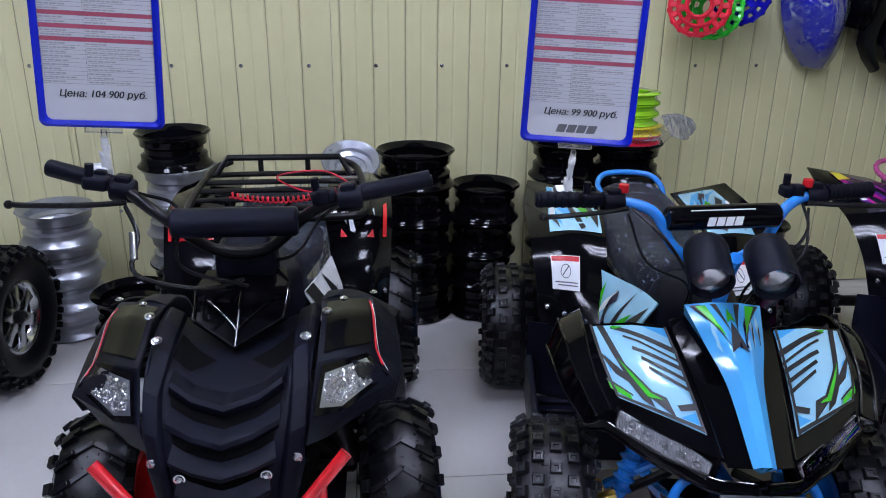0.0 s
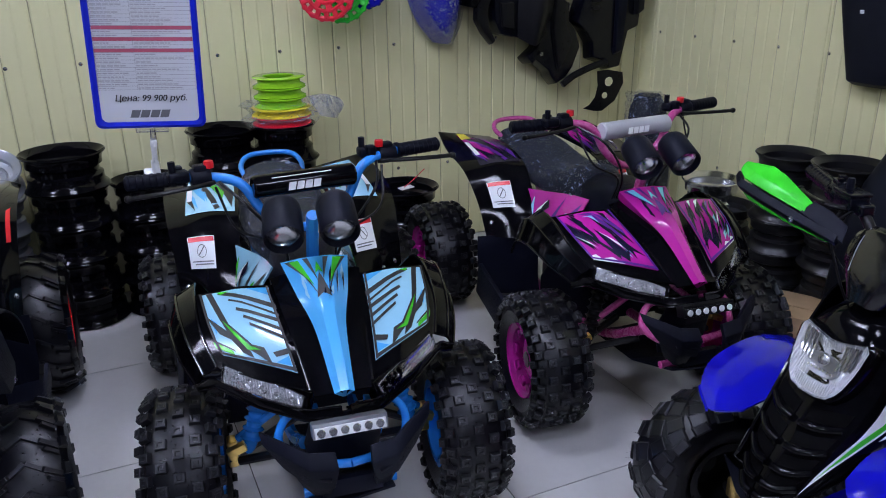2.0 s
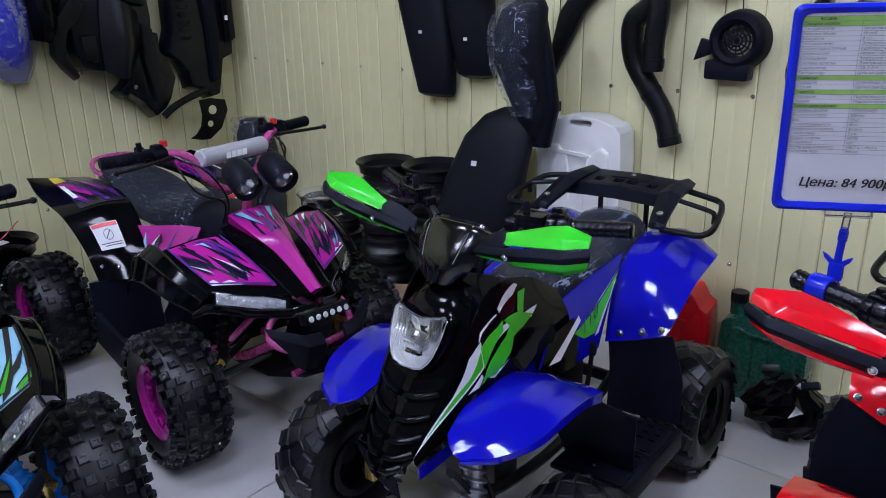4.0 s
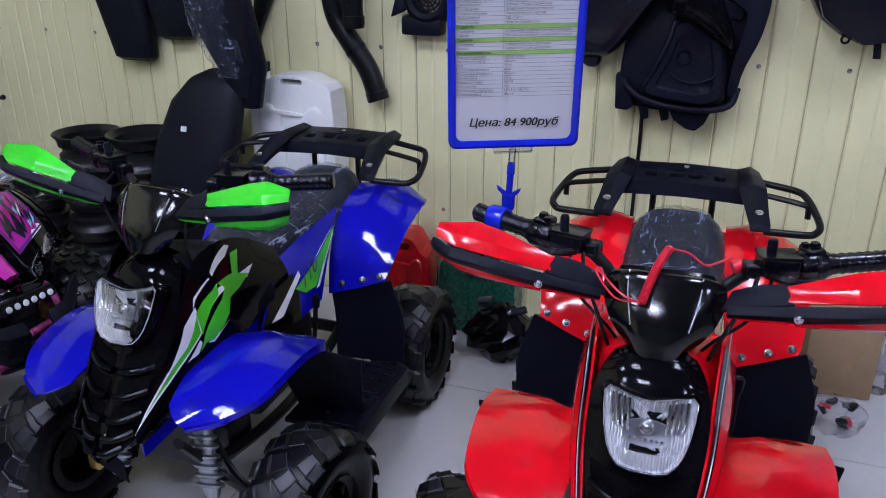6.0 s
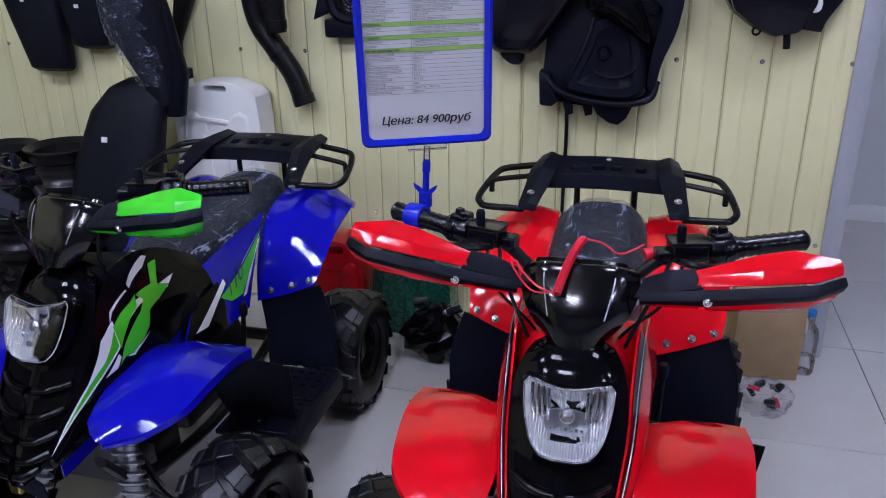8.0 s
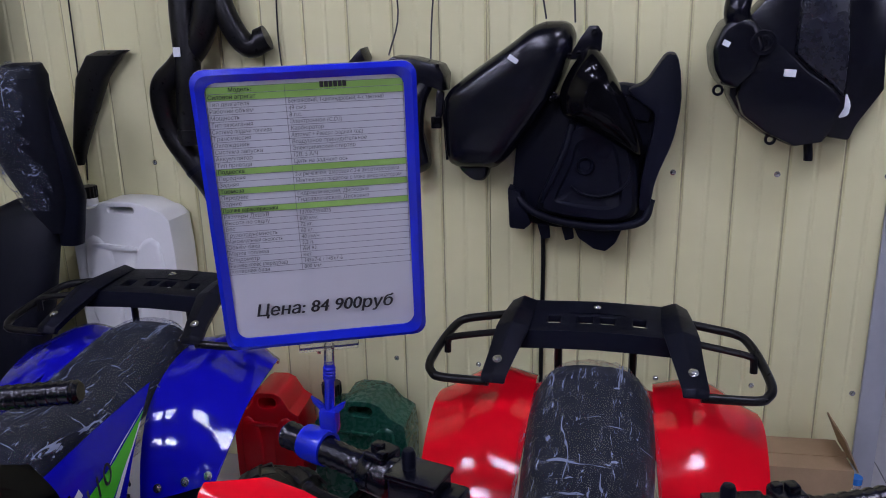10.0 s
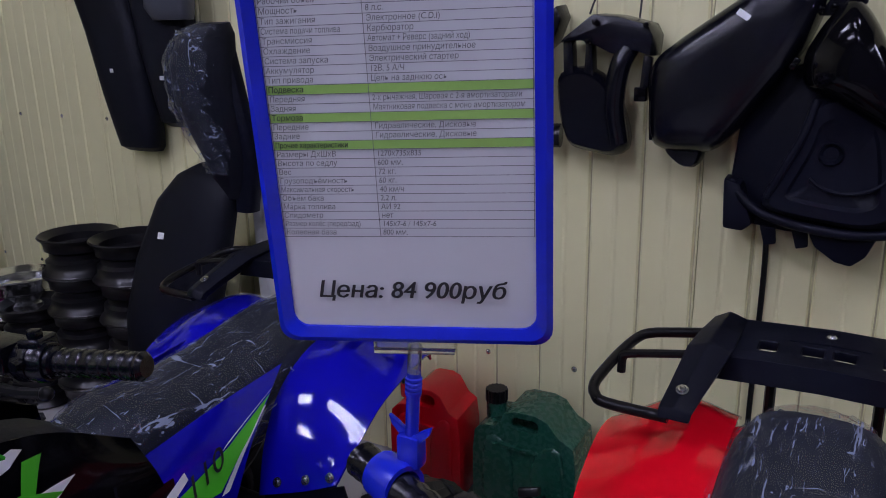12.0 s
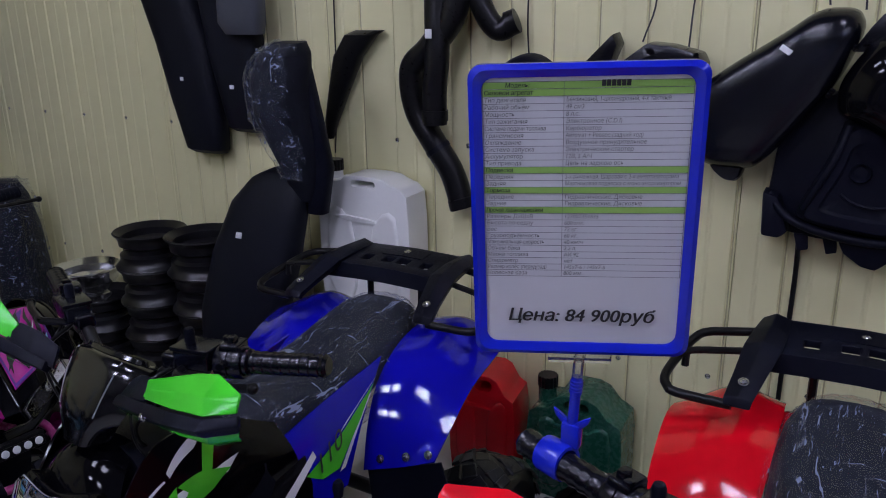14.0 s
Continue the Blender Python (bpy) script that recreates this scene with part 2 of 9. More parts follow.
M_BRIGHT = fluted("bright_lamp_reflector", 70, 0.3, 0.8, 0.88, 0.6)
M_TUBE = glow("fluorescent_tube", (0.84, 0.90, 1.10), TUBE_POWER)

# ---- building helpers ----
from mathutils import geometry


def part(name, bm, mat, parent=None, label="", smooth=True):
    """Links a bmesh as one mesh object, as a part of parent where one is given."""
    me = bpy.data.meshes.new(name)
    if bm.faces:
        bmesh.ops.recalc_face_normals(bm, faces=bm.faces[:])
    bm.to_mesh(me)
    bm.free()
    for m in (mat if isinstance(mat, (list, tuple)) else [mat]):
        me.materials.append(m)
    if smooth:
        me.polygons.foreach_set("use_smooth", [True] * len(me.polygons))
        me.set_sharp_from_angle(angle=radians(38))
    ob = new(name, me)
    if parent:
        ob.parent = parent
    if label:
        tagged(ob, label)
    return ob


def shared(name, me, parent, m=None):
    """Another object on a mesh that exists already."""
    ob = new(name, me)
    ob.parent = parent
    if m is not None:
        ob.matrix_basis = m
    return ob


def thing(name, m, label, category, group="", kind=""):
    ob = new(name)
    ob.empty_display_size = 0.05
    ob.matrix_basis = m
    return tagged(ob, label, category, group, kind)


def cr(p, t):
    """A point of the smooth line through the points p."""
    n = len(p) - 1
    t = min(max(t, 0.0), 1.0) * n
    i = min(int(t), n - 1)
    t -= i
    p1, p2 = Vector(p[i]), Vector(p[i + 1])
    p0 = Vector(p[i - 1]) if i else 2 * p1 - p2
    p3 = Vector(p[i + 2]) if i + 2 <= n else 2 * p2 - p1
    return 0.5 * (2 * p1 + (p2 - p0) * t + (2 * p0 - 5 * p1 + 4 * p2 - p3) * t * t + (3 * p1 - p0 - 3 * p2 + p3) * t ** 3)


def surface(ctrl):
    """The smooth sheet through rows of points: a function of u (along a row) and v (row to row)."""
    def f(u, v):
        return cr([cr(row, u) for row in ctrl], v)
    return f


def creased(ctrl):
    """Like surface, but with a crease along each inner column of points."""
    def f(u, v):
        t = min(max(u, 0.0), 1.0) * (len(ctrl[0]) - 1)
        i = min(int(t + 1e-9), len(ctrl[0]) - 2)
        return cr([Vector(row[i]).lerp(Vector(row[i + 1]), t - i) for row in ctrl], v)
    return f


def flat_sheet(ctrl):
    """Like surface, but with flat facets between the points."""
    def g(row, t):
        n = len(row) - 1
        i = min(int(min(max(t, 0.0), 1.0) * n + 1e-9), n - 1)
        return Vector(row[i]).lerp(Vector(row[i + 1]), t * n - i)

    def f(u, v):
        return g([g(row, u) for row in ctrl], v)
    return f


def facets(row_list, thick, up, soft=0.0022):
    """A sheet of flat facets with softened edges."""
    t = sheet(bmesh.new(), flat_sheet(row_list), len(row_list[0]) - 1, len(row_list) - 1, thick, up)
    bmesh.ops.recalc_face_normals(t, faces=t.faces[:])
    bmesh.ops.bevel(t, geom=t.edges[:], offset=soft, segments=2, affect="EDGES", profile=0.6, clamp_overlap=True)
    return t


def spikes(seed, n, region, lean, length, width):
    """Thin pointed shards inside a rectangle (u0, v0, u1, v1), all leaning one way."""
    rnd = random.Random(seed)
    u0, v0, u1, v1 = region
    out = []
    for _ in range(n):
        L, w = rnd.uniform(*length), rnd.uniform(*width)
        a = math.radians(lean + rnd.uniform(-14, 14))
        du, dv = math.cos(a), math.sin(a)
        u, v = rnd.uniform(u0, u1), rnd.uniform(v0, v1)
        pts = [(u, v), (u + du * L * 0.35 - dv * w, v + dv * L * 0.35 + du * w), (u + du * L, v + dv * L), (u + du * L * 0.45 + dv * w * 0.3, v + dv * L * 0.45 - du * w * 0.3)]
        out.append([(min(max(a_, u0), u1), min(max(b_, v0), v1)) for a_, b_ in pts])
    return out


def mirrored(ctrl):
    return [[(-x, y, z) for x, y, z in row] for row in ctrl]


def sheet(bm, f, nu, nv, thick=0.004, up=(0, 0, 1)):
    """A sheet of some thickness along f(u, v); up tells which side is its face."""
    top, low = [], []
    for j in range(nv + 1):
        a, b = [], []
        for i in range(nu + 1):
            u, v = i / nu, j / nv
            p = f(u, v)
            n = normal(f, u, v, up)
            a.append(bm.verts.new(p))
            b.append(bm.verts.new(p - n * thick))
        top.append(a)
        low.append(b)
    for j in range(nv):
        for i in range(nu):
            bm.faces.new((top[j][i], top[j][i + 1], top[j + 1][i + 1], top[j + 1][i]))
            bm.faces.new((low[j][i], low[j + 1][i], low[j + 1][i + 1], low[j][i + 1]))
    for i in range(nu):
        bm.faces.new((top[0][i], low[0][i], low[0][i + 1], top[0][i + 1]))
        bm.faces.new((top[nv][i], top[nv][i + 1], low[nv][i + 1], low[nv][i]))
    for j in range(nv):
        bm.faces.new((top[j][0], top[j + 1][0], low[j + 1][0], low[j][0]))
        bm.faces.new((top[j][nu], low[j][nu], low[j + 1][nu], top[j + 1][nu]))
    return bm


def normal(f, u, v, up):
    e = 0.01
    n = (f(min(u + e, 1), v) - f(max(u - e, 0), v)).cross(f(u, min(v + e, 1)) - f(u, max(v - e, 0)))
    n = n.normalized() if n.length > 1e-9 else Vector(up)
    return n if n.dot(Vector(up)) >= 0 else -n


def decal(bm, f, polys, up=(0, 0, 1), lift=0.0016, cuts=2):
    """Flat prints that hug the sheet f: each is a list of (u, v) corners."""
    for k, poly in enumerate(polys):
        t = bmesh.new()
        t.faces.new([t.verts.new((u, v, 0)) for u, v in poly])
        bmesh.ops.triangulate(t, faces=t.faces[:])
        for _ in range(cuts):
            bmesh.ops.subdivide_edges(t, edges=t.edges[:], cuts=1, use_grid_fill=True)
        idx = {}
        for q in t.verts:
            u, v = min(max(q.co.x, 0), 1), min(max(q.co.y, 0), 1)
            idx[q] = bm.verts.new(f(u, v) + normal(f, u, v, up) * (lift + 0.0002 * k))
        for fc in t.faces:
            bm.faces.new([idx[q] for q in fc.verts])
        t.free()
    return bm


def loft(bm, rings, cap=True):
    """A skin over rings of points, closed at the ends."""
    vs = [[bm.verts.new(p) for p in r] for r in rings]
    n = len(vs[0])
    for a, b in zip(vs, vs[1:]):
        for i in range(n):
            bm.faces.new((a[i], a[(i + 1) % n], b[(i + 1) % n], b[i]))
    if cap:
        bm.faces.new(vs[0][::-1])
        bm.faces.new(vs[-1])
    return bm


def crease(p):
    """Height of the folds of a thin film at p: short ridges running several ways."""
    h = 0.0
    for a, b, c, w in ((70, 12, 95, 0.3), (-38, 60, 62, 1.7), (22, -85, 48, 2.9), (115, 40, -30, 4.4)):
        q = p.x * a + p.y * b + p.z * c + w + 1.6 * math.sin(p.x * 31 + w) + 1.4 * math.sin(p.y * 27 - w * 2) + 1.2 * math.sin(p.z * 35 + w)
        gate = max(0.0, math.sin(p.x * 23 + p.y * 31 + w * 3) * math.sin(p.z * 29 - p.y * 17 + w))
        h += (1 - abs(math.sin(q))) ** 2 * (0.25 + gate)
    return h


def film(bm, deep=0.0040, cuts=3):
    """Turns a lofted skin into crumpled film."""
    bmesh.ops.subdivide_edges(bm, edges=bm.edges[:], cuts=cuts, use_grid_fill=True)
    bm.normal_update()
    for v, n in [(v, v.normal.copy()) for v in bm.verts]:
        v.co += n * crease(v.co) * deep
    return bm


def oval(c, ax, ay, rx, ry, n=16, power=2.0):
    """A ring round c in the plane of ax and ay; a power above 2 squares it off."""
    c, ax, ay = Vector(c), Vector(ax), Vector(ay)
    out = []
    for i in range(n):
        a = 2 * math.pi * i / n
        ca, sa = math.cos(a), math.sin(a)
        out.append(c + ax * (rx * math.copysign(abs(ca) ** (2 / power), ca)) + ay * (ry * math.copysign(abs(sa) ** (2 / power), sa)))
    return out


def tube(bm, pts, r, n=10, smooth=6, radii=None):
    """A round bar along a smooth line through pts (smooth=0: straight pieces)."""
    line = [Vector(p) for p in pts] if not smooth else [cr(pts, i / (smooth * (len(pts) - 1))) for i in range(smooth * (len(pts) - 1) + 1)]
    rings, side = [], None
    for i, p in enumerate(line):
        d = (line[min(i + 1, len(line) - 1)] - line[max(i - 1, 0)]).normalized()
        if side is None:
            side = d.orthogonal().normalized()
        side = (side - d * side.dot(d)).normalized()
        rr = r if radii is None else radii[0] + (radii[1] - radii[0]) * i / (len(line) - 1)
        up = d.cross(side)
        rings.append([p + (side * math.cos(2 * math.pi * k / n) + up * math.sin(2 * math.pi * k / n)) * rr for k in range(n)])
    return loft(bm, rings)


def lathe(bm, prof, n=32, m=None, closed=False):
    """Turns a profile of (radius, height) round the z axis, then moves it by m."""
    m = m or Matrix()
    rows = [[bm.verts.new(m @ Vector((r * math.cos(2 * math.pi * k / n), r * math.sin(2 * math.pi * k / n), h))) for k in range(n)] for r, h in prof]
    pairs = list(zip(rows, rows[1:])) + ([(rows[-1], rows[0])] if closed else [])
    for a, b in pairs:
        for k in range(n):
            bm.faces.new((a[k], a[(k + 1) % n], b[(k + 1) % n], b[k]))
    if not closed:
        for row, (r, h) in ((rows[0], prof[0]), (rows[-1], prof[-1])):
            if r < 0.004:
                bm.faces.new(row)
    return bm


def box(bm, sx, sy, sz, m=None, bevel=0.0, segs=2):
    t = bmesh.new()
    bmesh.ops.create_cube(t, size=1, matrix=Matrix.Diagonal((sx, sy, sz, 1)))
    if bevel:
        bmesh.ops.bevel(t, geom=t.edges[:], offset=bevel, segments=segs, affect="EDGES", profile=0.6)
    return merge(bm, t, m)


def merge(bm, t, m=None):
    idx = {v: bm.verts.new(m @ v.co if m is not None else v.co) for v in t.verts}
    for f in t.faces:
        bm.faces.new([idx[v] for v in f.verts])
    t.free()
    return bm


def prism(bm, outline, depth, m=None, bevel=0.0, segs=2, taper=1.0):
    """A plate of that outline (x, y), depth along z, its back face scaled by taper."""
    t = bmesh.new()
    cx, cy = sum(p[0] for p in outline) / len(outline), sum(p[1] for p in outline) / len(outline)
    a = [t.verts.new((x, y, 0)) for x, y in outline]
    b = [t.verts.new((cx + (x - cx) * taper, cy + (y - cy) * taper, depth)) for x, y in outline]
    n = len(a)
    t.faces.new(a[::-1])
    t.faces.new(b)
    for i in range(n):
        t.faces.new((a[i], a[(i + 1) % n], b[(i + 1) % n], b[i]))
    bmesh.ops.recalc_face_normals(t, faces=t.faces[:])
    if bevel:
        bmesh.ops.bevel(t, geom=t.edges[:], offset=bevel, segments=segs, affect="EDGES", profile=0.6)
    return merge(bm, t, m)


def rounded(w, h, r, n=5, cx=0.0, cy=0.0):
    """The outline of a rectangle with round corners."""
    out = []
    for k, (sx, sy) in enumerate(((1, 1), (-1, 1), (-1, -1), (1, -1))):
        for i in range(n + 1):
            a = math.pi / 2 * (k + i / n)
            out.append((cx + sx * (w / 2 - r) + r * math.cos(a), cy + sy * (h / 2 - r) + r * math.sin(a)))
    return out


def softened(outline, times=2):
    """The outline with its corners cut round."""
    for _ in range(times):
        out = []
        for a, b in zip(outline, outline[1:] + outline[:1]):
            out += [(a[0] * 0.78 + b[0] * 0.22, a[1] * 0.78 + b[1] * 0.22), (a[0] * 0.22 + b[0] * 0.78, a[1] * 0.22 + b[1] * 0.78)]
        outline = out
    return outline


def along(p, q):
    """A pose at p whose z axis points to q."""
    p, q = Vector(p), Vector(q)
    return Matrix.Translation(p) @ (q - p).to_track_quat("Z", "Y").to_matrix().to_4x4()


def axes(o, x, y):
    """A pose at o from its x axis and a hint of its y axis."""
    x, y = Vector(x).normalized(), Vector(y)
    z = x.cross(y).normalized()
    y = z.cross(x)
    m = Matrix((x, y, z)).transposed().to_4x4()
    m.translation = o
    return m


def holed_slab(outline, holes, depth, m, soft):
    """A plate of that outline with holes through it and softened edges; depth along z."""
    t = bmesh.new()
    for o in [outline] + holes:
        v = [t.verts.new((x, y, 0)) for x, y in o]
        for a, b in zip(v, v[1:] + v[:1]):
            t.edges.new((a, b))
    bmesh.ops.triangle_fill(t, edges=t.edges[:], use_beauty=True)
    got = bmesh.ops.extrude_face_region(t, geom=t.faces[:])
    bmesh.ops.translate(t, vec=(0, 0, depth), verts=[g for g in got["geom"] if isinstance(g, bmesh.types.BMVert)])
    bmesh.ops.recalc_face_normals(t, faces=t.faces[:])
    rim = [e for e in t.edges if len(e.link_faces) == 2 and e.calc_face_angle(0.0) > 1.0]
    bmesh.ops.bevel(t, geom=rim, offset=soft, segments=3, affect="EDGES", profile=0.55, clamp_overlap=True)
    return merge(bmesh.new(), t, m)




def lettering(name, text, size, mat, parent, m, shear=0.0, bold=0.0, align="LEFT", stretch=1.0):
    """Flat letters of the built-in font, as a mesh part."""
    cu = bpy.data.curves.new(name, "FONT")
    cu.body, cu.size, cu.shear, cu.align_x = text, 1.0, shear, align
    tmp = bpy.data.objects.new("tmp", cu)
    scene.collection.objects.link(tmp)
    dg = bpy.context.evaluated_depsgraph_get()
    dg.update()
    outline = tmp.evaluated_get(dg).to_curve(dg)
    loops = []
    for sp in outline.splines:
        pts, k = [], len(sp.bezier_points)
        for i in range(k):
            p, q = sp.bezier_points[i], sp.bezier_points[(i + 1) % k]
            straight = "VECTOR" in (p.handle_right_type, q.handle_left_type) and p.handle_right_type == q.handle_left_type
            pts += geometry.interpolate_bezier(p.co, p.handle_right, q.handle_left, q.co, 2 if straight else 5)[:-1]
        area = sum(u.x * v.y - v.x * u.y for u, v in zip(pts, pts[1:] + pts[:1])) / 2
        loops.append((area, [Vector((u.x, u.y, 0)) for u in pts]))
    tmp.to_curve_clear()
    bpy.data.objects.remove(tmp)
    bpy.data.curves.remove(cu)
    boxes = [(min(u.x for u in c), max(u.x for u in c), min(u.y for u in c), max(u.y for u in c)) for ar, c in loops]

    def inside(i, j):
        p, q = boxes[i], boxes[j]
        return loops[i][0] * loops[j][0] < 0 and abs(loops[i][0]) < abs(loops[j][0]) and q[0] <= p[0] and p[1] <= q[1] and q[2] <= p[2] and p[3] <= q[3]

    n_ = range(len(loops))
    kind = [any(inside(i, j) for j in n_) for i in n_]
    solid, holes = [loops[i] for i in n_ if not kind[i]], [loops[i] for i in n_ if kind[i]]
    verts, faces = [], []
    for k, (area, pts) in enumerate(solid):
        box_ = [min(u.x for u in pts), max(u.x for u in pts), min(u.y for u in pts), max(u.y for u in pts)]
        mine = [h for ar, h in holes if box_[0] <= min(u.x for u in h) and max(u.x for u in h) <= box_[1] and box_[2] <= min(u.y for u in h) and max(u.y for u in h) <= box_[3] and abs(ar) < abs(area)]
        base = len(verts)
        for lp in [pts] + mine:
            verts += [(u.x, u.y, 0.004 * (k % 3)) for u in lp]
        faces += [(base + i, base + j, base + m_) for i, j, m_ in geometry.tessellate_polygon([pts] + mine)]
    if bold:
        k0, f0 = list(verts), list(faces)
        for i, dx in enumerate((-bold / size, bold / size)):
            faces += [tuple(j + len(verts) for j in q) for q in f0]
            verts += [(x + dx, y, z + 0.012 * (i + 1)) for x, y, z in k0]
    me = bpy.data.meshes.new(name)
    me.from_pydata(verts, [], faces)
    me.update()
    me.name = name
    me.materials.append(mat)
    ob = new(name, me)
    ob.parent = parent
    ob.matrix_basis = m @ Matrix.Diagonal((stretch * size, size, size, 1))
    return ob


BOLT = None


def bolts(parent, places, r=0.006, mat=None, name="bolt", toward=(0, -1, 0)):
    """Round-headed bolts at places of the parent, pointing one way."""
    global BOLT
    if BOLT is None:
        bm = lathe(bmesh.new(), [(0.001, 0.6), (0.5, 0.55), (0.85, 0.3), (1.0, 0.0), (1.35, -0.05), (1.35, -0.2)], 10)
        me = bpy.data.meshes.new("bolt")
        bm.to_mesh(me)
        bm.free()
        me.materials.append(M_STEEL)
        BOLT = me
    for p in places:
        q, d = (p, toward) if len(p) == 3 else (p[:3], p[3:])
        shared(name, BOLT, parent, along(q, Vector(q) + Vector(d)) @ Matrix.Scale(r, 4))

# ---- the room ----
NORTH, EAST, END, SOUTH, WEST, TOP = 3.05, 2.88, -1.09, -6.0, -5.0, 2.9
PITCH = 0.1235


def ribbed_panel(width, height, first):
    """A wall panel of that width: flat strips with narrow grooves between them, and a faint crease in each strip."""
    xs = [(0.0, 0.0)]
    x = first
    while x < width - 0.01:
        xs += [(x - 0.0055, 0.0), (x - 0.0018, -0.0055), (x + 0.0018, -0.0055), (x + 0.0055, 0.0)]
        c = x + PITCH / 2
        if c < width - 0.02:
            xs += [(c - 0.0065, 0.0), (c - 0.001, -0.0019), (c + 0.001, -0.0019), (c + 0.0065, 0.0)]
        x += PITCH
    xs.append((width, 0.0))
    bm = bmesh.new()
    rows = [[bm.verts.new((a, d, z)) for a, d in xs] for z in (0.0, height)]
    for i in range(len(xs) - 1):
        f = bm.faces.new((rows[0][i], rows[0][i + 1], rows[1][i + 1], rows[1][i]))
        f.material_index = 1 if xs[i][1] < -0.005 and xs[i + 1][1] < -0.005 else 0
    back = [[bm.verts.new((a, -0.03, z)) for a in (0.0, width)] for z in (0.0, height)]
    bm.faces.new((back[0][0], back[1][0], back[1][1], back[0][1]))
    bm.faces.new((rows[0][0], rows[1][0], back[1][0], back[0][0]))
    bm.faces.new((rows[0][-1], back[0][1], back[1][1], rows[1][-1]))
    return bm


def wall(name, m, length, label, widths, firsts, screws):
    """A backing slab with panels on its face; m puts x along the wall and y into the room."""
    bm = box(bmesh.new(), length, 0.15, TOP, pose(length / 2, -0.107, TOP / 2))
    ob = part(name, bm, M_GREYWALL)
    ob.matrix_basis = m
    tagged(ob, label, "wall", kind="structure")
    x = 0.0
    for w, first in zip(widths, firsts):
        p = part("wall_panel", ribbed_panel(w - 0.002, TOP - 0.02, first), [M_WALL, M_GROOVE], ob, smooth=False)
        p.location = (x, 0.0, 0.006)
        x += w
    bolts(ob, [(sx, 0.001, sz) for sx, sz in screws], 0.0055, name="screw", toward=(0, 1, 0))
    return ob


north_len = EAST - WEST
n_w = [1.0] * 7 + [north_len - 7.0]
n_first = [((0.364 + 20 * PITCH - EAST + i * 1.0) % PITCH) for i in range(8)]
wall("wall_north", pose(EAST, NORTH, 0, 0, 0, 180), north_len, "cream ribbed steel panel wall with screw heads", n_w, n_first,
     [(EAST - (0.301 + 0.254 * k), z) for k in range(-16, 10) for z in (0.953, 0.39)])
east_len = NORTH - END
wall("wall_east", pose(EAST, END, 0, 0, 0, 90), east_len, "cream ribbed steel panel wall with screw heads and hanging parts",
     [1.0] * 4 + [east_len - 4.0], [((-0.948 - END + PITCH * 20 - i) % PITCH) for i in range(5)],
     [(-1.044 - END + 0.244 * k, 0.953) for k in range(17)] + [(-1.03 - END + 0.244 * k, 0.388) for k in range(17)])
# Unseen walls that close the room, dark so black plastics reflect less
for name, m, ln in (("wall_south", pose(WEST, SOUTH, 0, 0, 0, 0), 10.6), ("wall_west", pose(WEST, NORTH, 0, 0, 0, -90), NORTH - SOUTH)):
    ob = part(name, box(bmesh.new(), ln, 0.15, TOP, pose(ln / 2, -0.075, TOP / 2)), M_BACKWALL)
    ob.matrix_basis = m
    tagged(ob, "unseen dark grey wall added behind the camera to dull reflections", "wall", kind="structure")
# the passage past the end of the ribbed wall
far = part("wall_far", box(bmesh.new(), 0.12, 5.2, TOP, pose(4.40, -3.4, TOP / 2)), M_GREYWALL)
tagged(far, "pale grey painted wall beyond the passage", "wall", kind="structure")
nook = part("wall_passage", box(bmesh.new(), 1.3, 0.12, TOP, pose(3.74, -0.74, TOP / 2)), M_GREYWALL)
tagged(nook, "pale grey wall of the side passage", "wall", kind="structure")
tagged(part("baseboard", box(bmesh.new(), 0.02, 5.2, 0.08, pose(4.328, -3.4, 0.04), 0.004), M_WHITE), "white plastic skirting on the grey wall", "skirting", kind="structure")
bm = box(bmesh.new(), 0.16, 0.012, TOP, pose(EAST + 0.074, END - 0.007, TOP / 2), 0.002)
box(bm, 0.012, 0.05, TOP, pose(EAST - 0.008, END + 0.019, TOP / 2), 0.002)
tagged(part("trim", bm, M_TRIM), "grey steel corner trim at the wall's end", "trim", kind="structure")

slab = part("floor", box(bmesh.new(), 9.9, 9.4, 0.1, pose(-0.2, -1.4, -0.0535)), M_GROUT)
tagged(slab, "pale grey glossy porcelain floor tiles with thin dark joints", "floor", kind="structure")
# Ceiling is unseen; added dark to cut fill and reflections
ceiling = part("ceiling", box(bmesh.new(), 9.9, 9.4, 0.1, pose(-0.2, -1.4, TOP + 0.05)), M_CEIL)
tagged(ceiling, "unseen dark grey ceiling added to hold down reflected light", "ceiling", kind="structure")


def troffer(x, y):
    """A square ceiling light with four bare tubes."""
    ob = thing("ceiling_light", pose(x, y, TOP), "square white ceiling light with four bright tubes", "ceiling light", "ceiling lights")
    bm = prism(bmesh.new(), rounded(0.6, 0.6, 0.01, 2), -0.012, pose(0, 0, -0.001))
    part("housing", bm, M_WHITE, ob)
    for k in range(4):
        t = lathe(bmesh.new(), [(0.003, -0.28), (0.013, -0.28), (0.013, 0.28), (0.003, 0.28)], 10, pose(-0.21 + 0.14 * k, 0, -0.035, 90))
        part("tube", t, M_TUBE, ob)


for lx, ly in LIGHTS:
    troffer(lx, ly)

# ---- wheels ----


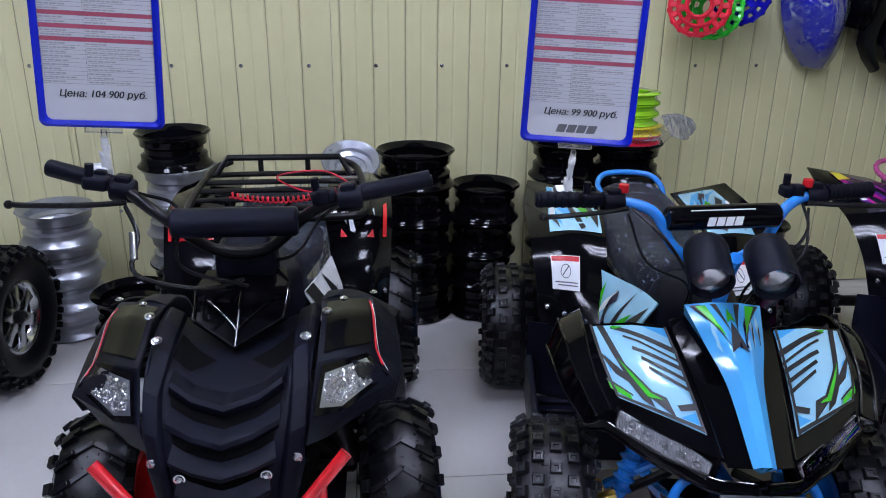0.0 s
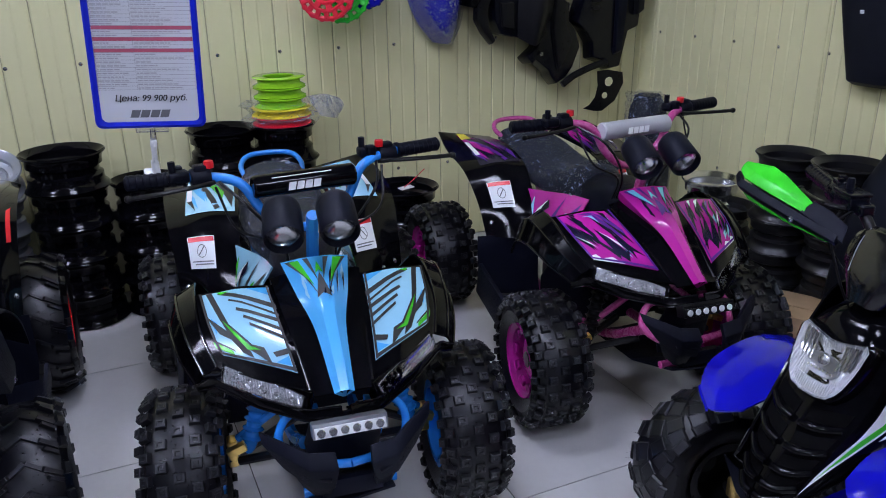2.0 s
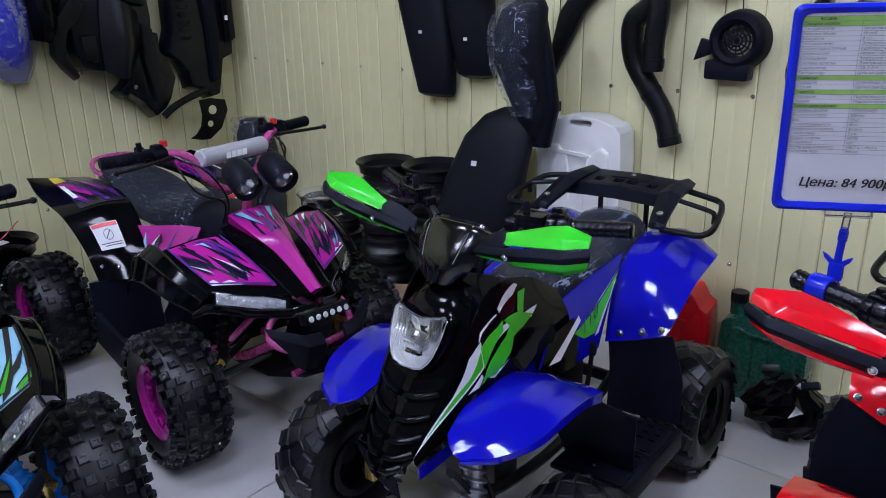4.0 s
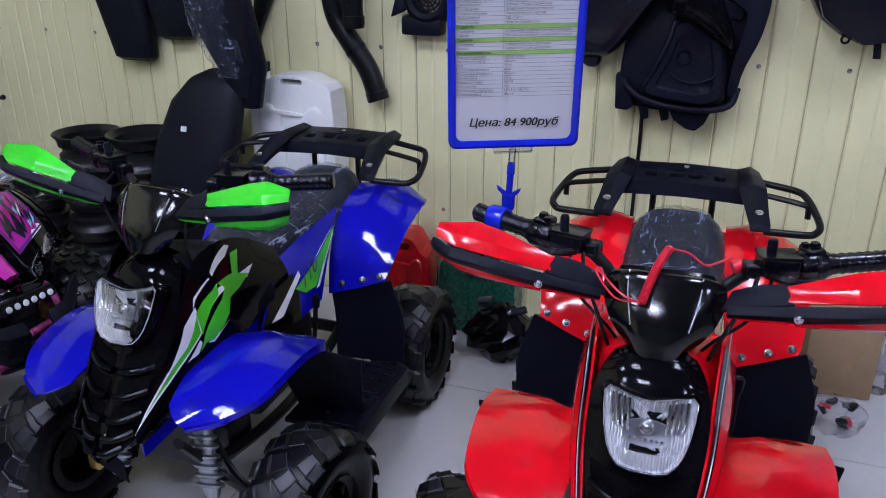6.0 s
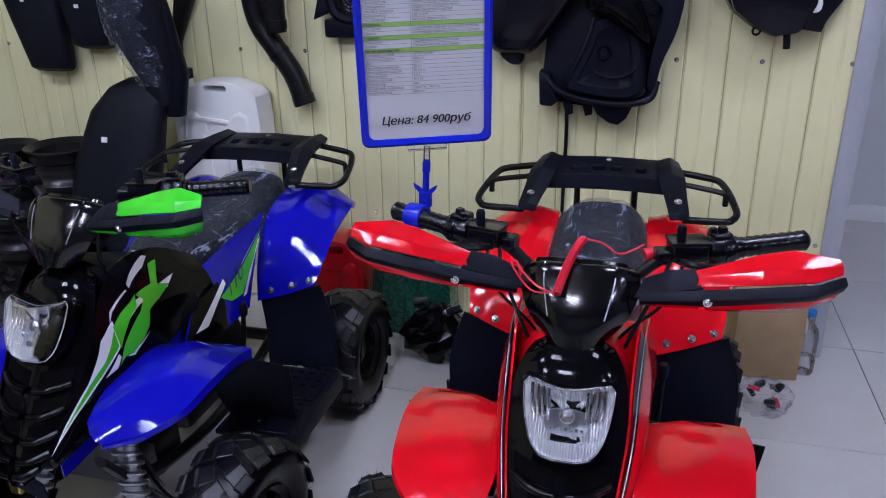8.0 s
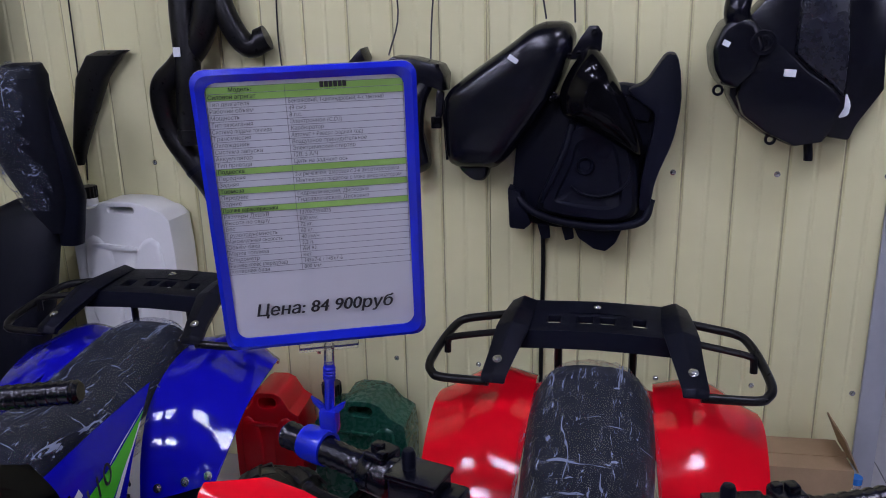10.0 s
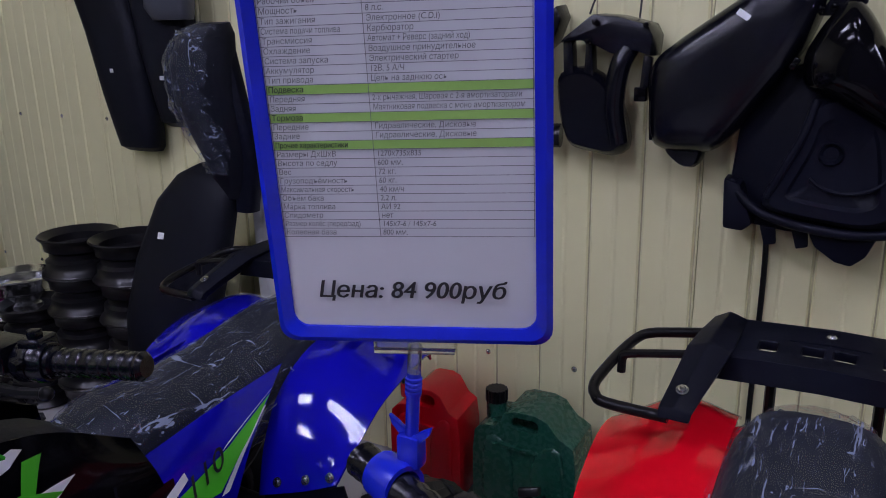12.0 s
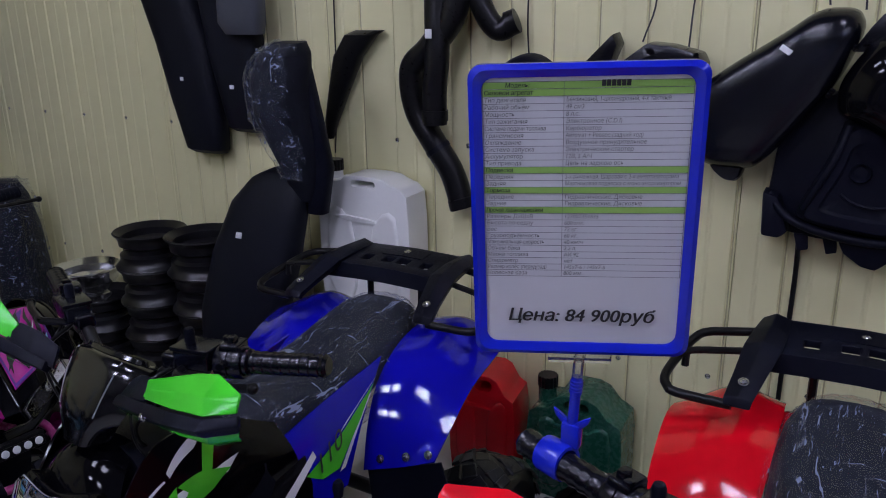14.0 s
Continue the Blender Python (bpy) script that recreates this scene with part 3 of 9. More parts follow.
def tyre(dia, width, rim, tread, hub):
    """A tyre round the x axis with its tread blocks; one mesh."""
    R, w = dia / 2, width / 2
    d = {"knobs": 0.009, "chevron": 0.007, "road": 0.0022}[tread]
    Rc = R - d
    prof = [(rim, -w * 0.72), (rim + 0.012, -w * 0.86), ((rim + Rc) / 2, -w), (Rc - 0.035, -w * 0.97), (Rc - 0.012, -w * 0.84), (Rc, -w * 0.5),
            (Rc + 0.002, 0)]
    prof += [(r, -h) for r, h in prof[-2::-1]]
    turn = pose(0, 0, 0, 0, 90, 0)
    carcass = lathe(bmesh.new(), prof, 40, turn, closed=True)
    bm = bmesh.new()

    def block(a, cx, lx, la, skew=0.0, drop=0.0):
        """A tread block at angle a and offset cx, lx wide and la long round the tyre."""
        lean = max(-1.0, min(1.0, cx / w)) * 38 if abs(cx) > w * 0.55 else cx / w * 8
        r = Rc - 0.004 - drop
        m = pose(0, 0, 0, math.degrees(a), 0, 0) @ pose(cx, 0, r, 0, lean, skew)
        t = bmesh.new()
        v = [t.verts.new((sx * lx / 2 * k, sy * la / 2 * k, z)) for z, k in ((0, 1.10), (d + 0.003, 0.96), (d + 0.004, 0.88), (d + 0.0042, 0.46), (d + 0.0022, 0.36)) for sx, sy in ((-1, -1), (1, -1), (1, 1), (-1, 1))]
        for e in range(4 if tread == "knobs" else 2):
            for i in range(4):
                j = (i + 1) % 4
                t.faces.new((v[4 * e + i], v[4 * e + j], v[4 * e + 4 + j], v[4 * e + 4 + i]))
        if tread == "knobs":
            t.faces.new(v[16:20])
        else:
            t.faces.new(v[8:12])
            bmesh.ops.delete(t, geom=v[12:], context="VERTS")
        merge(bm, t, m)

    if tread == "knobs":
        n = 25
        for i in range(n):
            a = 2 * math.pi * i / n
            h = math.pi / n
            block(a, 0, 0.0235, 0.0215)
            for s in (-1, 1):
                block(a + h, s * width * 0.215, 0.0235, 0.0215)
                block(a, s * width * 0.40, 0.0225, 0.0215, 0, 0.004)
                block(a + h, s * width * 0.485, 0.017, 0.019, 0, 0.020)
    elif tread == "chevron":
        n = 19
        for i in range(n):
            a = 2 * math.pi * i / n
            for s in (-1, 1):
                block(a, s * width * 0.10, width * 0.24, 0.010, -s * 34)
                block(a + 0.10, s * width * 0.30, width * 0.26, 0.011, -s * 26, 0.001)
                block(a + 0.19, s * width * 0.32, width * 0.20, 0.008, -s * 26, 0.001)
                block(a + 0.10, s * width * 0.455, 0.016, 0.024, 0, 0.008)
    else:
        n = 17
        for i in range(n):
            a = 2 * math.pi * i / n
            for s in (-1, 1):
                h = a + (math.pi / n if s > 0 else 0)
                block(h, s * width * 0.11, width * 0.22, 0.042, -s * 32)
                block(h + 0.10, s * width * 0.29, width * 0.20, 0.040, -s * 24, 0.0008)
                block(h + 0.16, s * width * 0.42, width * 0.14, 0.036, -s * 10, 0.006)
    for i in range(90):                                     # rubber hairs
        a, x = random.uniform(0, 6.28), random.choice((-1, 1)) * width * random.uniform(0.3, 0.5)
        m = pose(0, 0, 0, math.degrees(a), 0, 0) @ pose(x, 0, Rc - 0.006 - (abs(x) / w) ** 4 * 0.012, random.uniform(-25, 25), random.uniform(-20, 20), 0)
        t = bmesh.new()
        v = [t.verts.new(q) for q in ((-0.0007, 0, 0), (0.0007, 0, 0), (0, 0.001, 0), (0, 0, 0.021))]
        for q in ((0, 1, 3), (1, 2, 3), (2, 0, 3)):
            t.faces.new([v[i] for i in q])
        merge(bm, t, m)
    return carcass, bm


def rim_disc(radius, width, side, holes, mat_ring):
    """A pressed wheel with a ring of studs and openings; side is where its face looks."""
    w = width * 0.36
    turn = pose(0, 0, 0, 0, 90 * side, 0)
    bm = lathe(bmesh.new(), [(radius + 0.004, w), (radius + 0.006, w - 0.006), (radius - 0.012, w - 0.014), (radius - 0.016, w - 0.05), (radius - 0.016, -w),
                             (radius + 0.004, -w), (radius - 0.008, -w - 0.002)], 36, turn)
    lathe(bm, [(0.012, w - 0.028), (0.03, w - 0.026), (radius * 0.55, w - 0.034), (radius - 0.016, w - 0.048), (radius - 0.016, w - 0.055), (0.012, w - 0.04)], 36, turn)
    for k in range(holes):
        a = 360 / holes * k
        m = turn @ pose(0, 0, 0, 0, 0, a) @ pose(radius * 0.80, 0, w - 0.03)
        prism(bm, rounded(radius * 0.24, radius * 0.30, radius * 0.08, 3), 0.012, m, 0.002, 1)
    return bm


def wheels(atv, places, dia, width, rim, tread, mat_rim, mat_hub, holes=8):
    """Wheels at (x, y) places of an atv, each with tyre and rim as parts of the hub."""
    cache = {}
    for x, y, steer in places:
        side = 1 if x > 0 else -1
        hub = lathe(bmesh.new(), [(0.001, 0.0), (0.022, 0.0), (0.026, -0.004), (0.026, -0.05), (0.001, -0.05)], 16, pose(side * (width * 0.36 - 0.012), 0, 0, 0, 90 * side, 0))
        w = part("wheel", hub, mat_hub, atv)
        w.matrix_basis = pose(x, y, dia / 2 - 0.003, 17 * (len(cache) + x * 10), 0, steer)
        if "t" not in cache:
            a, b = tyre(dia, width, rim, tread, None)
            cache["t"] = part("tyre", a, M_RUBBER, w, "black knobbly rubber tyre").data
            o = tagged(part("tread", b, M_KNOB if tread == "knobs" else M_TREAD, w, "dusty tread blocks, made paler as if lit", smooth=False), kind="stuff")
            cache["b"] = o.data
        else:
            shared("tyre", cache["t"], w)
            tagged(shared("tread", cache["b"], w), kind="stuff")
        if side not in cache:
            cache[side] = part("rim", rim_disc(rim, width * 1.2, side, holes, None), mat_rim, w).data
        else:
            shared("rim", cache[side], w)


def grip(bm, p, q, r=0.0155):
    """A ribbed rubber grip from p to q."""
    L = (Vector(q) - Vector(p)).length
    prof = [(0.003, 0), (r * 1.25, 0), (r * 1.25, 0.006)]
    k = 8
    for i in range(k):
        a = 0.008 + (L - 0.014) * i / k
        b = (L - 0.014) / k
        prof += [(r, a), (r * 1.08, a + b * 0.3), (r * 1.08, a + b * 0.6), (r, a + b * 0.7)]
    prof += [(r * 1.1, L - 0.005), (r * 0.8, L), (0.003, L)]
    return lathe(bm, prof, 16, along(p, q))


def switchgear(bm, p, d, s):
    """A cluster of switch blocks at p on a bar that runs along d."""
    m = along(p, Vector(p) + Vector(d))
    lathe(bm, [(0.003, -0.022), (0.021, -0.022), (0.023, -0.018), (0.023, 0.018), (0.021, 0.022), (0.003, 0.022)], 16, m)
    box(bm, 0.028, 0.024, 0.030, m @ pose(0, 0.018, 0), 0.006, 3)
    box(bm, 0.036, 0.026, 0.046, m @ pose(0.006, 0.010, -s * 0.048), 0.009, 3)
    box(bm, 0.022, 0.028, 0.022, m @ pose(-0.014, 0.016, -s * 0.046), 0.006, 3)
    lathe(bm, [(0.001, 0.03), (0.008, 0.03), (0.008, 0.0)], 10, m @ pose(0.010, 0.016, -s * 0.06, -90))


def lever(bm, p, q, bow):
    a, b = Vector(p), Vector(q)
    mid = (a + b) / 2 + Vector(bow)
    tube(bm, [a, a.lerp(mid, 0.6), mid.lerp(b, 0.5), b], 0.0055, 8)
    bmesh.ops.create_icosphere(bm, subdivisions=2, radius=0.0085, matrix=Matrix.Translation(b))


def coil(p, q, r=0.006, turns=26, sag=0.05):
    """A sagging coiled cord from p to q."""
    p, q = Vector(p), Vector(q)
    pts = []
    n = turns * 8
    d = (q - p).normalized()
    s = d.orthogonal().normalized()
    u = d.cross(s)
    for i in range(n + 1):
        t = i / n
        c = p.lerp(q, t) - Vector((0, 0, sag * 4 * t * (1 - t)))
        a = 2 * math.pi * turns * t
        pts.append(c + (s * math.cos(a) + u * math.sin(a)) * r)
    return tube(bmesh.new(), pts, 0.0021, 6, smooth=0)


# ---- small utility atv (red one and blue one) ----


KEEP = ("wheel", "tyre", "tread", "rim", "front_fender", "rear_fender", "seat", "wrap_film", "nose_cowl", "vent", "vent_rib", "headlight", "reflector", "bulb_shield", "reflector_rib", "reflector_step", "lens", "side_panel", "white_decal", "green_decal", "dark_decal", "tail_panel", "pinstripe", "lower_trim", "pod", "pod_top", "hand_guard", "lower_shell", "band", "accent", "guard_arm", "handlebar", "grip", "switchgear", "brake_lever", "master_cylinder", "clamp_knob", "rear_rack", "rack_leg", "side_rail", "rack_stay")
STATIONS = ((-0.34, -0.13), (-0.30, -0.09), (-0.255, -0.045), (-0.10, 0.02), (0.0, 0.075), (0.1, 0.13), (0.3, 0.33), (0.5, 0.54), (0.62, 0.66), (0.74, 0.80), (0.80, 0.85), (0.95, 0.975), (1.05, 1.07))


def station(y):
    """Where a length along the drawing lies along the built vehicle."""
    return float(np.interp(y, [a for a, b in STATIONS], [b for a, b in STATIONS]))


def settle(atv):
    """Brings the drawn lengths of the body to their true stations."""
    done = set()
    for ob in atv.children_recursive:
        if ob.name.split(".")[0] in KEEP or ob.parent.name.split(".")[0] in ("hand_guard", "handlebar"):
            continue
        if ob.data is BOLT and ob.parent.name.split(".")[0] in KEEP:
            continue
        if ob.data is BOLT:
            ob.location.y = station(ob.location.y)
            continue
        if ob.data.name in done or ob.name.startswith("number_print"):
            continue
        done.add(ob.data.name)
        for v in ob.data.vertices:
            v.co.y = station(v.co.y)


def kosmo(name, m, label, body, guard, steer, bar_shift, decals):
    atv = thing(name, m, label, "quad bike", "small utility quad bikes")
    wheels(atv, [(-0.33, 0.085, steer), (0.33, 0.085, steer), (-0.285, 0.83, 0), (0.285, 0.83, 0)], 0.355, 0.15, 0.085, "road", M_SATIN, M_DARK, 6)

    # front fenders
    fend = [[(0.120, -0.055, 0.478), (0.140, -0.075, 0.470), (0.158, -0.086, 0.464), (0.175, -0.088, 0.460), (0.176, -0.086, 0.452)],
            [(0.110, 0.000, 0.497), (0.160, -0.028, 0.497), (0.208, -0.045, 0.486), (0.240, -0.050, 0.472), (0.242, -0.048, 0.460)],
            [(0.108, 0.060, 0.512), (0.174, 0.045, 0.519), (0.240, 0.028, 0.509), (0.284, 0.012, 0.490), (0.287, 0.013, 0.476)],
            [(0.110, 0.130, 0.522), (0.180, 0.125, 0.531), (0.252, 0.112, 0.523), (0.297, 0.090, 0.507), (0.300, 0.091, 0.490)],
            [(0.118, 0.200, 0.508), (0.186, 0.200, 0.523), (0.256, 0.192, 0.517), (0.301, 0.170, 0.510), (0.304, 0.171, 0.492)],
            [(0.130, 0.250, 0.458), (0.185, 0.258, 0.488), (0.252, 0.258, 0.492), (0.298, 0.254, 0.492), (0.301, 0.248, 0.470)]]
    for s in (1, -1):
        f = creased(fend if s > 0 else mirrored(fend))
        part("front_fender", sheet(bmesh.new(), f, 16, 26, 0.005), body, atv)
        # black inner guard under the fender
        g = [[(0.13 * s, 0.27, 0.45), (0.35 * s, 0.29, 0.41)], [(0.14 * s, 0.30, 0.32), (0.34 * s, 0.31, 0.30)], [(0.16 * s, 0.33, 0.22), (0.33 * s, 0.33, 0.22)]]
        part("splash_guard", sheet(bmesh.new(), surface(g), 3, 6, 0.004, (0, -1, 0)), M_BLACK, atv)

    # nose cowl with its vents, headlight
    cowl = []
    for w, ye, ym, ze, zm in ((0.050, 0.130, 0.118, 0.712, 0.726), (0.076, 0.085, 0.062, 0.690, 0.704), (0.090, 0.055, 0.030, 0.650, 0.660), (0.094, 0.018, -0.010, 0.575, 0.578),
                              (0.092, -0.025, -0.058, 0.510, 0.505), (0.082, -0.060, -0.098, 0.450, 0.440), (0.055, -0.098, -0.125, 0.405, 0.395), (0.018, -0.122, -0.135, 0.375, 0.370)):
        cowl.append([(-w, ye, ze), (-w * 0.55, ym + (ye - ym) * 0.25, zm), (0, ym, zm), (w * 0.55, ym + (ye - ym) * 0.25, zm), (w, ye, ze)])
    fc = surface(cowl)
    cw = part("nose_cowl", sheet(bmesh.new(), fc, 24, 42, 0.005, (0, -1, 0.5)), M_GLOSS, atv, "gloss black nose cowl")
    bm = bmesh.new()
    for k in range(5):
        for s in (-1, 1):
            v = 0.475 + 0.086 * k
            decal(bm, fc, [[(0.5 + s * 0.05, v), (0.5 + s * (0.40 - 0.02 * k), v - 0.022), (0.5 + s * (0.38 - 0.02 * k), v + 0.022), (0.5 + s * 0.05, v + 0.046)]], (0, -1, 0.5), 0.0015, 1)
    # Slot depth is only shade painted on as near-black patches
    part("vent", bm, M_SLOT_SHADE, cw, "vent slots with their dark shade painted on")
    for k in range(5):
        v = 0.528 + 0.086 * k
        for s in (-1, 1):
            bm = tube(bmesh.new(), [fc(0.5 + s * 0.04, v) + Vector((0, -0.006, 0)), fc(0.5 + s * 0.2, v - 0.008) + Vector((0, -0.009, 0)), fc(0.5 + s * 0.38, v - 0.022) + Vector((0, -0.005, 0))], 0.0075, 10, 5)
            part("vent_rib", bm, M_GLOSS, cw)
    # headlight
    lampm = axes((0.002, 0.000, 0.630), (1, 0, 0), (0, 0.45, 0.90))
    out = softened([(-0.070, 0.064), (-0.03, 0.052), (0, 0.046), (0.03, 0.052), (0.070, 0.064), (0.066, 0.01), (0.054, -0.036), (0.032, -0.060), (-0.032, -0.060), (-0.054, -0.036), (-0.066, 0.01)], 1)
    hl = part("headlight", prism(bmesh.new(), [(x * 1.09, y * 1.09) for x, y in out], -0.03, lampm, 0.004), M_GLOSS, atv)
    bm = bmesh.new()
    cut = random.Random(41)
    rows = [[bm.verts.new(lampm @ Vector((x * k, y * k + 0.004 * (1 - k), d + (0 if k == 1.0 else cut.uniform(0.0, 0.005))))) for x, y in out] for k, d in ((1.0, 0.012), (0.9, 0.005), (0.72, 0.001), (0.54, -0.002), (0.38, -0.003), (0.24, -0.004), (0.12, -0.004))]
    for a, b in zip(rows, rows[1:]):
        for i in range(len(out)):
            bm.faces.new((a[i], a[(i + 1) % len(out)], b[(i + 1) % len(out)], b[i]))
    bm.faces.new(rows[-1])
    part("reflector", bm, M_BRIGHT, hl, "faceted silver headlight reflector", smooth=False)
    bowl = [oval(lampm @ Vector((0, -0.002, z)), lampm.col[0].xyz, lampm.col[1].xyz, 0.036 * k, 0.021 * k, 24, 2.6) for z, k in ((0.004, 1.0), (0.0085, 0.96), (0.007, 0.72), (0.004, 0.5))]
    part("bulb_shield", loft(bmesh.new(), bowl), M_SILVER, hl, "silver bulb bowl")
    part("bulb_shield", lathe(bmesh.new(), [(0.011, 0.004), (0.012, 0.011), (0.008, 0.015), (0.001, 0.016)], 16, lampm @ pose(0, 0.008, 0)), M_CHROME, hl, "chrome bulb cap")
    for k in range(7):
        part("reflector_rib", box(bmesh.new(), 0.0052, 0.006, 0.004, lampm @ pose(-0.024 + 0.008 * k, -0.012, 0.009), 0.0015, 1), M_CHROME, hl)
    for s in (1, -1):
        for k in range(4):
            x = s * (0.030 + 0.0085 * k)
            part("reflector_rib", tube(bmesh.new(), [lampm @ Vector((x, 0.047 + 0.002 * k, 0.010)), lampm @ Vector((x * 0.98, 0.024, 0.006)), lampm @ Vector((x * 0.93, -0.002 + 0.003 * k, 0.007))], 0.0032, 8, 4), M_CHROME, hl)
    low = [(-0.048, -0.026), (-0.02, -0.032), (0.02, -0.032), (0.048, -0.026), (0.034, -0.050), (0.014, -0.055), (-0.014, -0.055), (-0.034, -0.050)]
    part("reflector_step", prism(bmesh.new(), softened(low, 1), 0.008, lampm @ pose(0, 0, 0.002), 0.002), M_BRIGHT, hl, "stepped lower part of the reflector")
    bm = prism(bmesh.new(), out, 0.010, lampm @ pose(0, 0, 0.012), 0.004, 3, 0.95)
    part("lens", bm, M_LENS, hl, "clear headlight lens").visible_shadow = False

    # tank and side panels
    tank = []
    for y, w, zt, zb in ((0.06, 0.09, 0.72, 0.50), (0.16, 0.125, 0.71, 0.44), (0.28, 0.14, 0.665, 0.42), (0.38, 0.125, 0.60, 0.42), (0.50, 0.11, 0.55, 0.42)):
        tank.append(oval((0, y, (zt + zb) / 2), (1, 0, 0), (0, 0, 1), w, (zt - zb) / 2, 20, 3.2))
    part("tank_cover", loft(bmesh.new(), tank), M_BLACK if decals else body, atv)
    side = [[(0.070, -0.105, 0.430), (0.094, 0.012, 0.575), (0.096, 0.062, 0.665), (0.100, 0.13, 0.725), (0.108, 0.24, 0.715), (0.115, 0.36, 0.65)],
            [(0.078, -0.105, 0.415), (0.114, 0.04, 0.51), (0.124, 0.10, 0.57), (0.130, 0.17, 0.61), (0.134, 0.27, 0.61), (0.137, 0.38, 0.59)],
            [(0.070, -0.085, 0.395), (0.112, 0.07, 0.45), (0.122, 0.13, 0.485), (0.128, 0.19, 0.505), (0.132, 0.29, 0.52), (0.135, 0.40, 0.53)]]
    for s in (1, -1):
        ctrl = side if s > 0 else mirrored(side)
        fs = surface(ctrl)
        sp = part("side_panel", sheet(bmesh.new(), fs, 28, 10, 0.004, (s, 0, 0)), M_GLOSS if decals else body, atv)
        if decals:
            stripe = [(0.0, 0.10), (0.05, 0.06), (0.15, 0.14), (0.22, 0.20), (0.32, 0.22), (0.27, 0.10), (0.31, 0.14), (0.39, 0.19), (0.34, 0.39), (0.29, 0.37), (0.19, 0.31), (0.12, 0.26), (0.05, 0.18)]
            greens = [[(0.04, 0.11), (0.15, 0.17), (0.22, 0.24), (0.29, 0.25), (0.36, 0.24), (0.32, 0.36), (0.30, 0.35), (0.19, 0.28), (0.12, 0.22)],
                      [(0.37, 0.22), (0.44, 0.24), (0.51, 0.28), (0.56, 0.28), (0.53, 0.36), (0.46, 0.36), (0.32, 0.40)],
                      [(0.56, 0.29), (0.66, 0.31), (0.71, 0.14), (0.76, 0.12), (0.69, 0.34), (0.75, 0.39), (0.66, 0.47), (0.58, 0.49), (0.54, 0.60), (0.47, 0.64), (0.37, 0.61), (0.31, 0.50), (0.25, 0.47), (0.33, 0.43), (0.44, 0.42), (0.53, 0.42), (0.58, 0.37)]]
            whites = [[(0.19, 0.36), (0.29, 0.39), (0.29, 0.44), (0.24, 0.46)], [(0.44, 0.36), (0.47, 0.29), (0.59, 0.34), (0.59, 0.39), (0.51, 0.37)], [(0.56, 0.17), (0.71, 0.05), (0.73, 0.07), (0.68, 0.15), (0.56, 0.21)],
                      [(0.68, 0.36), (0.80, 0.31), (0.73, 0.42)], [(0.37, 0.18), (0.41, 0.13), (0.54, 0.19), (0.54, 0.205), (0.42, 0.16)], [(0.47, 0.67), (0.53, 0.66), (0.37, 0.65), (0.32, 0.54)]]
            for g in [stripe] + whites:
                part("white_decal", decal(bmesh.new(), fs, [g], (s, 0, 0), cuts=3), M_WHITEPRINT, sp, "white zigzag decal outline")
            for g in greens:
                part("green_decal", decal(bmesh.new(), fs, [g], (s, 0, 0), 0.0026, 3), M_GREENPRINT, sp, "bright green angular decal")
            trim = [[fs(u / 8, 0.98) for u in range(8)], [fs(u / 8, 1.0) + Vector((-s * 0.004, 0.004, -0.035)) for u in range(8)]]
            part("lower_trim", sheet(bmesh.new(), surface(trim), 16, 3, 0.004, (s, 0, 0)), body, sp)
        else:
            part("pinstripe", tube(bmesh.new(), [fs(u / 10, 0.10) + Vector((s * 0.002, -0.001, 0)) for u in range(0, 9)], 0.0011, 6, 3), M_SILVER, sp, "thin silver edge line")
            part("dark_decal", decal(bmesh.new(), fs, [[(0.0, 0.0), (0.62, 0.0), (0.62, 0.16), (0.0, 0.2)]], (s, 0, 0), 0.0018, 3), M_GLOSS, sp)

    # seat in its film
    def seat_ring(y, w, zt, zb, grow=0.0):
        return oval((0, y, (zt + zb) / 2), (1, 0, 0), (0, 0.12, 1), w + grow, (zt - zb) / 2 + grow, 24, 2.7)
    prof = ((0.33, 0.055, 0.655, 0.56), (0.40, 0.088, 0.668, 0.53), (0.52, 0.102, 0.655, 0.52), (0.65, 0.110, 0.662, 0.53), (0.76, 0.112, 0.680, 0.55), (0.83, 0.106, 0.690, 0.57), (0.880, 0.092, 0.688, 0.59), (0.910, 0.066, 0.672, 0.60), (0.922, 0.034, 0.650, 0.61))
    part("seat", loft(bmesh.new(), [seat_ring(*p) for p in prof]), M_VINYL, atv, "black vinyl seat")
    rings = []
    fine = [(0.31, 0.07, 0.65, 0.54)] + [tuple(cr([(p[0], p[1] + 0.006, p[2]) for p in prof], i / 24)) + (0.48,) for i in range(25)]
    for y, w, zt, zb in fine:
        rings.append([p + Vector((random.uniform(-1, 1), random.uniform(-1, 1), random.uniform(-1, 1))) * 0.0022 for p in seat_ring(y, w, zt, zb, 0.008)])
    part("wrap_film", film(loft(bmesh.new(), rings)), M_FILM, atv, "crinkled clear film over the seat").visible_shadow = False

    # rear fenders
    rear = [[(0.135, 0.585, 0.430), (0.220, 0.605, 0.452), (0.285, 0.615, 0.478)],
            [(0.125, 0.620, 0.515), (0.215, 0.645, 0.532), (0.296, 0.670, 0.530)],
            [(0.115, 0.680, 0.590), (0.205, 0.710, 0.606), (0.302, 0.745, 0.582)],
            [(0.110, 0.780, 0.640), (0.200, 0.810, 0.652), (0.305, 0.855, 0.612)],
            [(0.110, 0.900, 0.648), (0.200, 0.925, 0.655), (0.290, 0.925, 0.602)],
            [(0.115, 0.985, 0.612), (0.195, 0.995, 0.605), (0.262, 0.980, 0.565)]]
